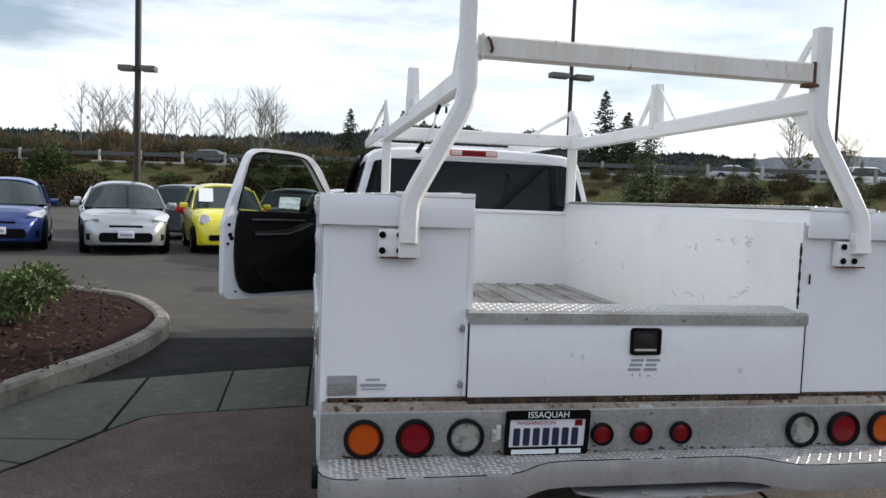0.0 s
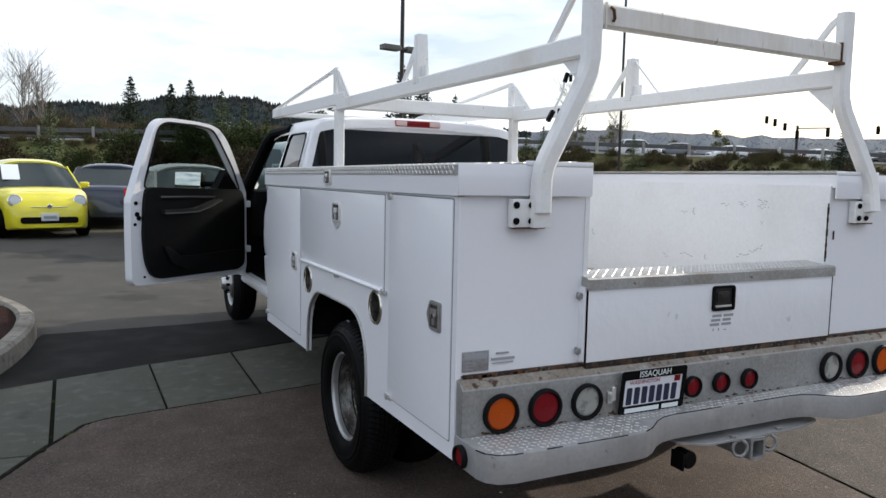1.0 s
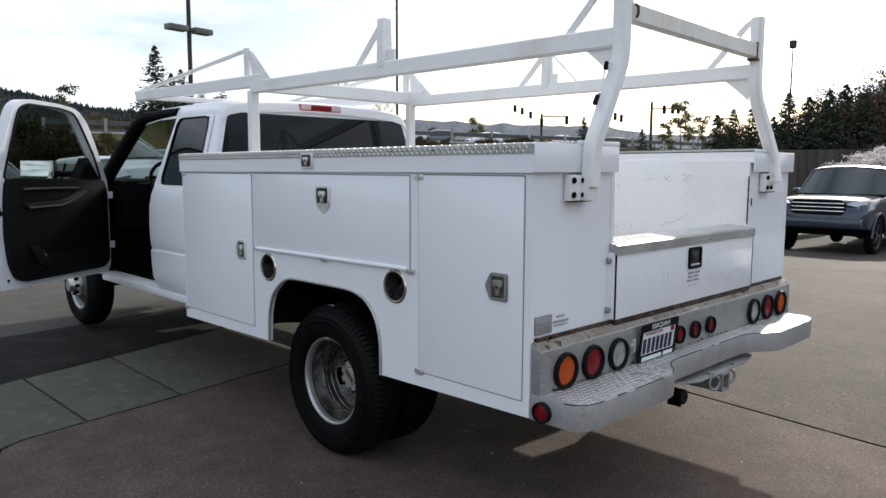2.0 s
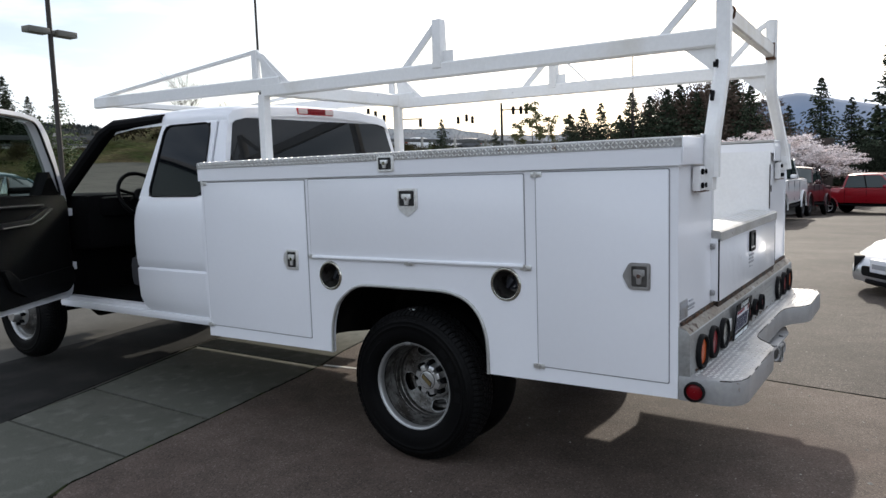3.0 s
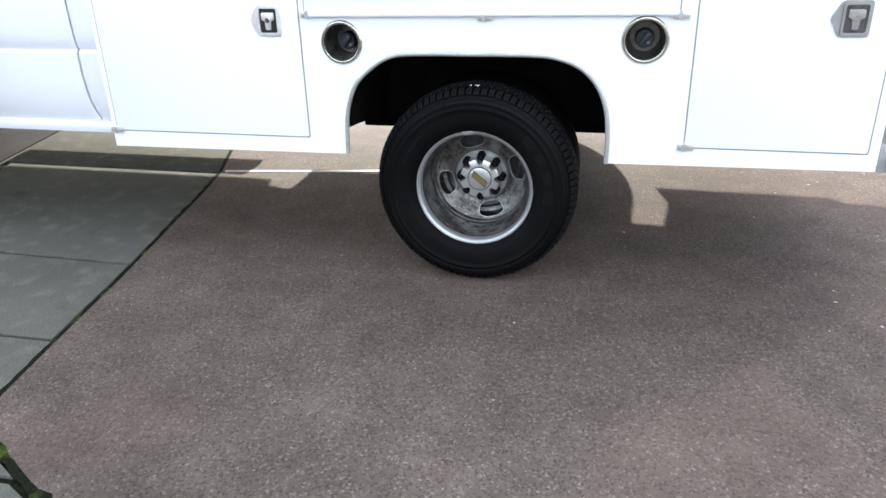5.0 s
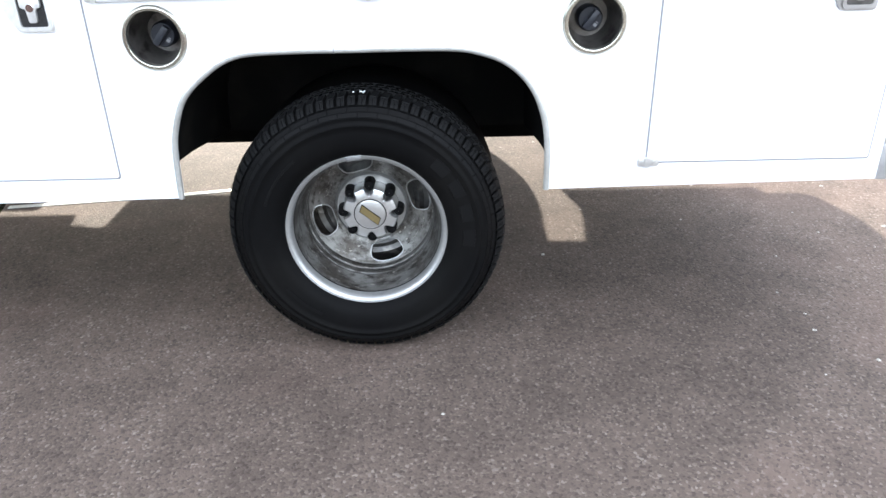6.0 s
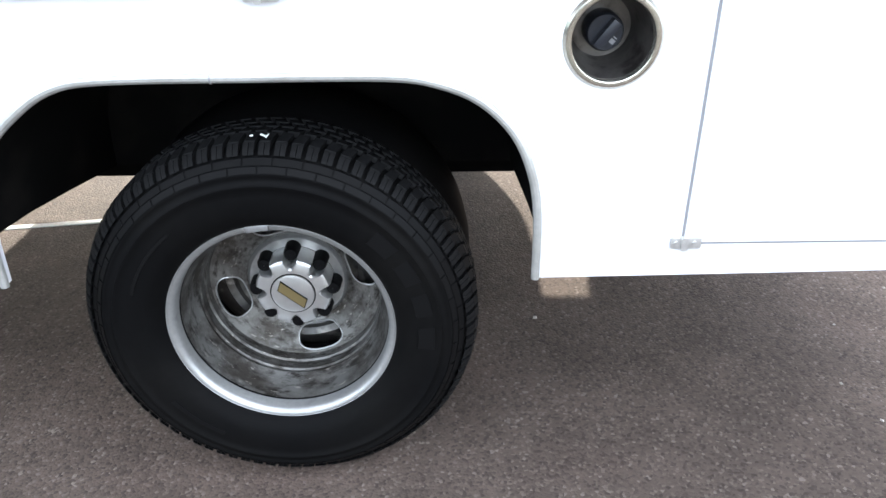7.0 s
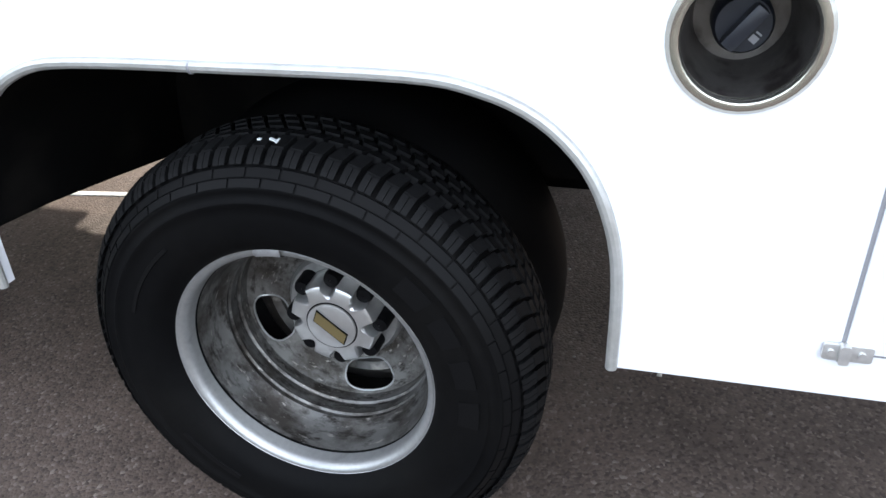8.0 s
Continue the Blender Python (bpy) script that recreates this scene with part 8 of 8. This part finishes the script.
BUSH_AT = (-2.95, 5.38, 0.13)
set_at(bush("rhododendron", 0.52, 0.62, 3, "leafy green rhododendron in the mulch bed", M_LEAF, n=2600, leaf_s=0.062), BUSH_AT)
set_at(bush("rhododendron", 0.55, 0.6, 13, "leafy green rhododendron further along the bed", M_LEAF, n=900, leaf_s=0.085), (-5.0, 7.3, 0.12 + rise(-5.0, 7.3)))

# ---- lawn on the far side, with its kerb ----
lawn = [(11.9, 7.0), (12.25, 5.4), (13.2, 5.0), (14.6, 5.0), (16.4, 5.75), (19, 6.15), (23, 6.4), (28, 7.5), (33, 12), (31, 22), (22, 24), (15, 18), (12.2, 11)]
ll = smooth_loop(lawn, 5)


def drape(ob):
    for v in ob.data.vertices:
        v.co.z += gz(v.co.x) + 0.03
    return ob


drape(kerb("kerb", ll, "concrete kerb round the lawn", 0.13, 0.16))
lc = Vector((21, 12))
li = offset_loop(ll, 0.15)
def mound(ob):
    """The lawn climbs towards the fence, while its kerb follows the lot."""
    for v in ob.data.vertices:
        x, y, z = v.co
        v.co.z = z + gz(x) + 0.03 + (-0.28 - gz(x)) * step01((y - 6.0) / 3.0) + 0.07 * max(0.0, y - 6.0)
    return ob


mound(solo("lawn", loft([[Vector((lc.x + (x - lc.x) * f, lc.y + (y - lc.y) * f, 0.11 + 0.25 * (1 - f))) for x, y in li] for f in (1.0, 0.9, 0.75, 0.55, 0.3, 0.02)], closed=True), M_GRASS, "bright green lawn", "lawn", kind="structure"))
gb = bmesh.new()
rnd = random.Random(21)
for i in range(9000):
    f = 1 - 0.5 * rnd.random() ** 1.5
    k = rnd.randrange(len(li))
    q = rnd.random()
    x = li[k][0] * q + li[k - 1][0] * (1 - q)
    y = li[k][1] * q + li[k - 1][1] * (1 - q)
    if y > 11:
        continue
    x, y, z = lc.x + (x - lc.x) * f, lc.y + (y - lc.y) * f, 0.105 + 0.25 * (1 - f)
    a = rnd.uniform(0, 6.28)
    hgt = rnd.uniform(0.02, 0.05)
    add(gb, [(x - 0.016 * math.cos(a), y - 0.016 * math.sin(a), z), (x + 0.016 * math.cos(a), y + 0.016 * math.sin(a), z), (x + rnd.uniform(-0.02, 0.02), y + rnd.uniform(-0.02, 0.02), z + hgt)], [(0, 1, 2)])
mound(solo("grass_blades", gb, mat("grass_blades", (0.066, 0.130, 0.012), 0.9, spec=0.1, island=0.4), "tufts of lawn grass", "grass", kind="stuff"))
set_at(bush("lawn_bush", 0.9, 0.8, 5, "clipped olive-green bush on the lawn", mat("olive_leaf", (0.075, 0.085, 0.03), 0.7, island=0.4), n=5000, leaf_s=0.06), (22.0, 7.65, -0.06), 0.85)

# ---- road on its bank ----
RA = radians(20)
RN, RT = Vector((math.sin(RA), math.cos(RA), 0)), Vector((math.cos(RA), -math.sin(RA), 0))
RO = Vector((-1.5, -1.0, 0))


FAR = 1.45


def road_pt(d, s, z):
    return RO + RN * d * FAR + RT * s * FAR + Vector((0, 0, 1.55 + FAR * (z - 1.55)))


def road_z(s):
    return 3.35 - 0.010 * max(0, s) - 0.00006 * max(0, s) ** 2 + 0.12 * math.sin(s * 0.05)


rows = []
for i in range(121):
    s = -190 + 400 * i / 120
    z = road_z(s)
    row = []
    for d, f in ((30.5, -0.6), (31.5, -0.03), (33.5, 0.08), (37, 0.30), (41, 0.62), (44, 0.9), (45.5, 1.0), (46.0, 1.02), (46.05, 0.99), (54.5, 0.99), (54.55, 1.02), (56, 1.0), (62, 0.85), (80, 0.9), (110, 1.1)):
        wob = 0.35 * noise.noise(Vector((s * 0.12, d * 0.2, 3.0))) if 32 < d < 45 or d > 57 else 0
        row.append(road_pt(d, s, f * z + wob * (0.4 if d < 35 else 1)))
    rows.append(row)
bank = bmesh.new()
merge(bank, loft(rows))
solo("road_bank", bank, M_BANK, "rough grass bank carrying a road", "bank", kind="structure")
rows = [[road_pt(d, -190 + 400 * i / 120, road_z(-190 + 400 * i / 120) + 0.03) for d in (46.3, 50, 54.2)] for i in range(121)]
solo("road", loft(rows), M_ASPH, "grey road on the bank", "road", kind="structure")
rail = thing("guard_rail", "weathered steel guard rail along the road", "guard rail")
M_RAIL = mat("galvanised_rail", (0.10, 0.10, 0.10), 0.6, 0.2, grain=(3, 0.2))
M_POST = mat("pale_posts", (0.36, 0.345, 0.32), 0.8, pick=0.4)
for d in (45.9, 54.9):
    bm = bmesh.new()
    pts = [road_pt(d, -150 + 2.5 * i, road_z(-150 + 2.5 * i) + 0.62) for i in range(121)]
    for dz in ((-0.09, 0.09) if d < 50 else (0.0,)):
        bar(bm, [p + Vector((0, 0, dz)) for p in pts], 0.08, 0.19, side=tuple(RN), r=0.02)
    part("rail_beam", bm, M_RAIL, rail)
pb = bmesh.new()
box(pb, (-0.11, -0.11, -0.3), (0.11, 0.11, 1.25), 0.02)
post_me = mesh_of("post", pb, M_POST)
for i in range(46):
    s = -62 + 3.1 * i
    ob = new("post", post_me)
    ob.parent = rail
    ob.location = road_pt(45.8, s, road_z(s))

eb = bmesh.new()
bar(eb, [road_pt(45.6, -150 + 2.5 * i, road_z(-150 + 2.5 * i) + 0.04) for i in range(121)], 0.26, 0.24, side=tuple(RN), r=0.02)
solo("kerb", eb, mat("pale_road_kerb", (0.42, 0.41, 0.38), 0.8, grain=(2, 0.25)), "pale concrete edge of the road", "kerb", kind="structure")
# cars on the road
for s, d, col, sp, turn, nm, lab in ((11.5, 49.0, P_SILVER, SEDAN, -110, "sedan", "silver sedan on the road"), (23.0, 51.5, P_GREY, SUV, 70, "suv", "grey SUV on the road"), (19.5, 49.0, P_WHITE, SUV, -110, "van", "white van on the road"),
                                  (33.0, 49.0, P_WHITE, SEDAN, -110, "sedan", "white sedan on the road"), (39.5, 51.5, P_DARK, SUV, 70, "suv", "dark SUV on the road"), (-24.0, 49.0, P_DARK, SUV, -110, "suv", "dark SUV on the road"), (27.5, 52, P_WHITE, SUV, 70, "van", "white van on the road")):
    p = road_pt(d, s, road_z(s) + 0.03)
    vehicle(nm, lab, "car", sp, col, tuple(p), turn, "passing cars", plate=False)

# ---- trees and scrub, by compass angle and distance ----
rnd = random.Random(31)


def at(az, d, z=0.0, s=1.0):
    """Place, scale and a turn by chance for a tree; those along the road stand out with it."""
    if az < 45:
        d, s, z = d * FAR, s * FAR, 1.55 + FAR * (z - 1.55) if z else z
    x, y, _ = polar(az, d)
    return (x, y, z or gz(x), s, rnd.uniform(0, 360))


copies(bare_tree("bare_poplar", 10.5, 41, "bare pale tree on the skyline", lean=0.45, n=24), [at(-15.4, 66, 2.6, 0.76), at(-14.2, 67, 2.6, 0.78), at(-13.2, 68, 2.6, 0.80), at(-12.0, 70, 2.6, 0.82), at(-11.2, 67, 2.6, 0.72), at(-9.9, 66, 2.6, 0.78), at(-9.1, 69, 2.6, 0.75), at(-7.4, 66, 2.6, 0.66), at(-5.6, 66, 2.6, 0.74), at(-4.9, 68, 2.6, 0.7)])
copies(bare_tree("bare_maple", 10.5, 42, "broad bare tree on the skyline", lean=0.5, n=14, stems=4), [at(-3.0, 64, 2.6, 0.80), at(-1.9, 66, 2.6, 0.72), at(-13.8, 69, 2.6, 0.72), at(36.6, 62, 2.4, 0.72), at(39.9, 66, 2.4, 0.55)])
copies(bare_tree("budding_tree", 7.5, 43, "sparse tree breaking into leaf", M_BUD, blossom=M_BUD), [at(62.6, 70, 0.8, 0.85), at(63.8, 72, 0.8, 0.7), at(61.5, 74, 0.8, 0.65), at(47.3, 100, 1.5, 0.85), at(36.8, 90, 2.4, 0.7), at(39.2, 92, 2.4, 0.75), at(17.3, 64, 2.6, 0.65), at(43.5, 95, 2, 0.6), at(65.5, 66, 0.6, 0.65), at(68.5, 64, 0.4, 0.6)])
copies(conifer("fir", 12.0, 51, "dark fir on the skyline", width=0.34, layers=42), [at(23.5, 60, 2.7, 0.67), at(25.2, 62, 2.7, 0.55), at(26.6, 64, 2.7, 0.45), at(24.6, 88, 2.5, 0.8), at(7.7, 75, 2.6, 0.66), at(6.4, 75, 2.6, 0.62), at(25.4, 66, 2.6, 0.5), at(82.9, 60, 0, 0.74), at(84.8, 62, 0, 0.62), at(80.9, 64, 0, 0.60), at(65.2, 50, 0, 0.54), at(66.3, 52, 0, 0.58), at(67.6, 51, 0, 0.60), at(69.0, 50, 0, 0.52), at(69.9, 52, 0, 0.66), at(71.2, 50, 0, 0.62), at(72.5, 51, 0, 0.66), at(73.4, 53, 0, 0.70), at(74.6, 52, 0, 0.64), at(76.0, 54, 0, 0.74), at(77.2, 55, 0, 0.76), at(78.3, 52, 0, 0.66), at(59.8, 80, 0.4, 0.45), at(55.5, 66, 0.6, 0.46), at(3.7, 70, 2.7, 0.6)])
copies(conifer("big_fir", 12.0, 52, "tall dark fir behind the display row", width=0.28, layers=54), [at(87.45, 58, 0, 0.99), at(91.0, 58, 0, 1.02), at(89.4, 65, 0, 0.64), at(86.3, 66, 0, 0.57), at(88.5, 69, 0, 0.62), at(92.8, 61, 0, 0.69), at(90.2, 62, 0, 0.60), at(85.4, 71, 0, 0.50), at(92.9, 57, 0, 0.95), at(89.2, 60, 0, 0.84), at(94.6, 58, 0, 0.99), at(95.8, 62, 0, 0.96), at(97, 61, 0, 1.07), at(99.5, 61, 0, 0.99), at(100, 66, 0, 0.99)])
copies(conifer("young_fir", 5.0, 53, "young green conifer on the bank", M_FIR2, width=0.36, layers=22), [at(-16.6, 38, 0.6, 0.78), at(26.7, 39, 0.9, 0.75), at(-1.3, 40, 0.9, 0.80), at(1.2, 60, 2.8, 0.6), at(10.2, 38, 0.8, 0.98), at(11.8, 40, 0.9, 0.88), at(7.0, 40, 0.9, 0.7), at(-20.6, 62, 2.9, 0.4), at(54.5, 62, 0.9, 0.62), at(13.5, 40, 0.9, 0.75), at(27.9, 39, 1.2, 0.95), at(31.0, 43, 1.9, 0.5), at(33.4, 44, 2.0, 0.45), at(34.7, 44, 2.0, 0.55), at(41.5, 44, 1.8, 0.5), at(29.5, 60, 2.7, 0.45), at(56.4, 70, 0.9, 0.6)])
copies(bush("roadside_scrub", 3.2, 4.1, 71, "olive-brown winter scrub behind the road", mat("olive_brown_scrub", (0.125, 0.100, 0.060), 0.95, spec=0.1, island=0.35), "roadside scrub", 5200, 0.26, twigs=True), [at(-27 + 2.05 * k + rnd.uniform(-0.6, 0.6), rnd.uniform(57, 68), 2.35, rnd.uniform(0.8, 1.05) * (0.92 if k < 14 else 0.8)) for k in range(24)])
copies(bush("roadside_tree", 1.7, 4.3, 72, "dull green evergreen behind the road", mat("dull_evergreen", (0.052, 0.062, 0.030), 0.95, spec=0.1, island=0.5), "roadside trees", 6000, 0.13, "tree"), [at(az, rnd.uniform(58, 66), 2.3, sc) for az, sc in ((-24, 0.9), (-19.5, 0.8), (-11.3, 0.75), (-5.5, 0.9), (-1.0, 1.0), (1.2, 0.8), (5.0, 1.0), (9.5, 0.9), (13, 1.0), (17, 0.8))])
copies(bush("haze_tree", 2.2, 3.2, 73, "pale budding tree beyond the junction", mat("pale_budding_twigs", (0.13, 0.125, 0.085), 0.95, spec=0.1, island=0.4), "budding trees", 2600, 0.10, "tree", 2.0), [at(az, d, 2.4 if az < 40 else 1.6, sc) for az, d, sc in ((33.5, 66, 0.7), (36.0, 70, 0.8), (38.4, 68, 0.65), (41.5, 72, 0.8), (44.0, 70, 0.7), (48.5, 80, 0.9), (51.0, 84, 0.8), (53.5, 82, 1.0), (56.5, 78, 0.9), (59.0, 76, 1.0))])
copies(bush("scrub_bush", 1.6, 1.7, 61, "brown winter scrub on the bank", M_BROWN, "scrub", 1300, 0.18), [at(rnd.uniform(-24, 66), rnd.choice((34, 36, 37, 58, 62, 66)) + rnd.uniform(-1, 1), 0, rnd.uniform(0.6, 1.5)) for _ in range(60)])
for o in [o for o in scene.objects if o.name.startswith("scrub_bush") and o.parent is None]:
    dist = (o.location - RO).dot(RN)
    o.location.z = 0.3 if dist < 33 * FAR else (0.75 if dist < 40 * FAR else 3.2)
brush = []
for k in range(170):
    d_, s_ = rnd.choice((rnd.uniform(33, 44.5), rnd.uniform(40, 45), rnd.uniform(42, 45.2))), -34 + 0.42 * k + rnd.uniform(-0.7, 0.7)
    if s_ > 34:
        continue
    f_ = lerp_tab([(31.5, -0.03), (33.5, 0.08), (37, 0.30), (41, 0.62), (44, 0.9), (45.5, 1.0)], d_)
    p = road_pt(d_, s_, f_ * road_z(s_))
    brush.append((p.x, p.y, p.z - 0.12, rnd.uniform(0.4, 0.8) * (1.0 if s_ > 2 else 0.8), rnd.uniform(0, 360)))
copies(bush("bank_brush", 1.7, 1.25, 66, "low brown brush on the road bank", mat("brown_bank_brush", (0.080, 0.068, 0.034), 0.95, spec=0.1, island=0.5), "bank brush", 850, 0.23, twigs=True), brush)
copies(bush("bank_tree", 1.9, 4.0, 65, "dark green tree on the road bank", mat("dark_bank_foliage", (0.046, 0.060, 0.021), 0.9, spec=0.1, island=0.6), "bank trees", 4000, 0.17, "tree"), [at(az, d, 0.5, sc) for az, d, sc in ((3.4, 36, 0.85), (7.0, 37, 0.72), (8.6, 40, 1.05), (10.6, 37, 0.95), (12.4, 39, 1.05), (14.8, 38, 0.95), (5.2, 39, 0.7), (18.5, 42, 0.7), (-16.8, 36, 0.82), (-9.0, 38, 0.55), (-4.0, 39, 0.62), (0.5, 38, 0.6), (-13, 37, 0.42), (-20.5, 38, 0.75), (-23.5, 37, 0.7), (24.6, 42, 0.6), (27.2, 41, 0.5))])
copies(bush("thicket", 3.3, 7.4, 62, "tall brown thicket of bare trees", mat("brown_thicket", (0.135, 0.100, 0.078), 0.95, spec=0.1, island=0.35), "thickets", 10500, 0.20), [at(az, rnd.uniform(52, 60), gz(50), sc * rnd.uniform(0.90, 1.10)) for az, sc in ((63.2, 0.60), (64.6, 0.78), (66.0, 0.90), (67.2, 0.96), (68.5, 0.98), (69.8, 1.02), (71.0, 1.06), (72.2, 1.12), (73.4, 1.22), (74.6, 1.30), (75.8, 1.34), (77.0, 1.32), (78.2, 1.2), (79.4, 0.95), (81.0, 0.72), (83, 0.6))])
copies(bush("dark_shrubbery", 3.0, 3.6, 67, "dark evergreen growth under the firs", mat("dark_evergreen_growth", (0.030, 0.036, 0.024), 0.9, spec=0.1, island=0.5), "thickets", 7000, 0.16), [at(az, rnd.uniform(52, 57), gz(50), rnd.uniform(0.85, 1.2)) for az in (81.5, 83.4, 85.2, 87, 88.8, 90.6, 92.4, 94.4, 96.4, 98.4, 100.4)])
copies(bush("hedge_tree", 4.0, 4.0, 63, "dark mixed trees behind the road", mat("dark_mixed_foliage", (0.036, 0.038, 0.022), 0.9, spec=0.1, island=0.6), "distant trees", 3000, 0.32), [at(az, rnd.uniform(72, 92), 2.2 if az < 40 else 0.6, rnd.uniform(0.55, 1.0)) for az in (-26, -22, -19, -17, -12, -9, -5, -2, 0.5, 3, 5.5, 8.5, 11, 14, 16, 19, 21.5, 27, 30, 33, 35, 38, 41, 44, 46, 49, 51.5, 54, 57, 60, 63)])
copies(blossom_tree("blossom_tree", 2.7, 64, "spreading cherry in pale pink blossom"), [at(76.2, 42, 1.2, 1.0), at(78.2, 43, 1.15, 1.1), at(80.0, 42, 1.0, 1.15), at(81.6, 43, 0.9, 1.1), at(82.4, 41, 0.75, 0.95), at(79.2, 46, 1.5, 1.1), at(94.4, 51, -0.6, 0.9), at(97.2, 51, -0.6, 1.0)])

# dark fence wall behind the lawn
bm = bmesh.new()
a0, a1 = Vector(polar(62.5, 47)), Vector(polar(84, 47))
n_ = (a1 - a0).normalized()
fence = thing("board_fence", "dark brown board fence beyond the lawn", "fence")
pb = bmesh.new()
box(pb, (-0.24, -0.03, -1.9), (0.24, 0.03, 2.6), 0.01)
brd = mesh_of("fence_board", pb, mat("dark_fence_board", (0.070, 0.056, 0.048), 0.9, pick=0.3, grain=(3, 0.3)))
cnt = int((a1 - a0).length / 0.5)
for i in range(cnt):
    ob = new("fence_board", brd)
    ob.parent = fence
    ob.location = a0 + n_ * (0.5 * i)
    ob.rotation_euler = (0, 0, math.atan2(n_.y, n_.x))
bm = bmesh.new()
for z in (0.3, 1.4, 2.5):
    bar(bm, [a0 + Vector((0, 0, z)) + n_.cross(Vector((0, 0, 1))) * -0.08, a1 + Vector((0, 0, z)) + n_.cross(Vector((0, 0, 1))) * -0.08], 0.06, 0.1, side=(0, 0, 1))
part("fence_rail", bm, M_BARK, fence)

# ---- hills ----


def ridge(name, az0, az1, d, tab, material, label, spike, seed, step=0.25):
    """A wooded ridge: its crest follows tab, elevation by compass angle, broken by tree tops."""
    rnd = random.Random(seed)
    rows = []
    n = int((az1 - az0) / step)
    for i in range(n + 1):
        az = az0 + (az1 - az0) * i / n
        el = tab[-1][1]
        for (a, ea), (b, eb) in zip(tab, tab[1:]):
            if a <= az <= b:
                el = ea + (eb - ea) * (az - a) / (b - a)
                break
        if az < tab[0][0]:
            el = tab[0][1]
        h = d * math.tan(radians(el)) + 1.5
        h += noise.noise(Vector((az * 0.8, seed, 0))) * h * 0.05
        rows.append([Vector((*polar(az, d * k)[:2], max(0.0, h * f - 1.0) if f else -0.2)) for k, f in ((0.80, 0), (0.86, 0.28), (0.93, 0.66), (0.98, 0.93), (1.0, 1.0), (1.06, 0.9), (1.2, 0))])
    bm = loft(rows)
    ob = solo(name, bm, material, label, "hill", kind="structure", sharp=80)
    if spike:
        tb = bmesh.new()
        for i in range(n):
            for row_i in (1, 2, 3, 4):
                a, b = rows[i][row_i], rows[i + 1][row_i]
                for q in range(3):
                    p = a.lerp(b, rnd.random()).lerp(rows[i][max(0, row_i - 1)], rnd.random() * 0.9)
                    hh = spike * rnd.uniform(0.4, 1.3)
                    w = hh * 0.42
                    k = rnd.uniform(0, 2)
                    base = [p + Vector((w * math.cos(k + t * 1.57), w * math.sin(k + t * 1.57), -hh * 0.2)) for t in range(4)]
                    add(tb, base + [p + Vector((0, 0, hh))], [(0, 1, 4), (1, 2, 4), (2, 3, 4), (3, 0, 4)])
        solo("hill_trees", tb, material, "far conifer woods on the ridge", "woods", kind="stuff", sharp=80)
    return ob


ridge("hill", -40, 33, 420, [(-40, 3.4), (-21.7, 3.6), (-11, 3.9), (-4, 4.1), (-0.5, 4.7), (2.9, 4.7), (7, 5.6), (12, 5.6), (16, 4.8), (20, 4.1), (25, 3.9), (29, 4.0), (33, 3.6)], M_WOOD, "dark wooded ridge", 2.0, 3, 0.09)
ridge("hill", 28, 66, 900, [(28, 3.7), (33, 3.7), (39, 3.9), (43, 3.7), (47, 3.5), (52, 3.3), (57, 3.2), (60, 2.6), (66, 2.4)], M_HILLB, "wooded hill beyond the junction, haze in its colour", 1.3, 5, 0.09)
ridge("mountain", 62, 112, 2200, [(62, 1.0), (70, 1.4), (76, 3.2), (79.3, 4.1), (81.0, 4.5), (82.6, 4.4), (84.0, 4.0), (86.2, 3.5), (90, 2.6), (100, 1.8), (112, 1.5)], M_FARB, "distant mountain tinted blue for haze", 0, 9)
ridge("hill", 108, 330, 500, [(108, 2.5), (140, 3.2), (200, 2.6), (260, 3.3), (330, 3.4)], M_WOOD, "wooded skyline behind the camera", 8, 13, 0.5)
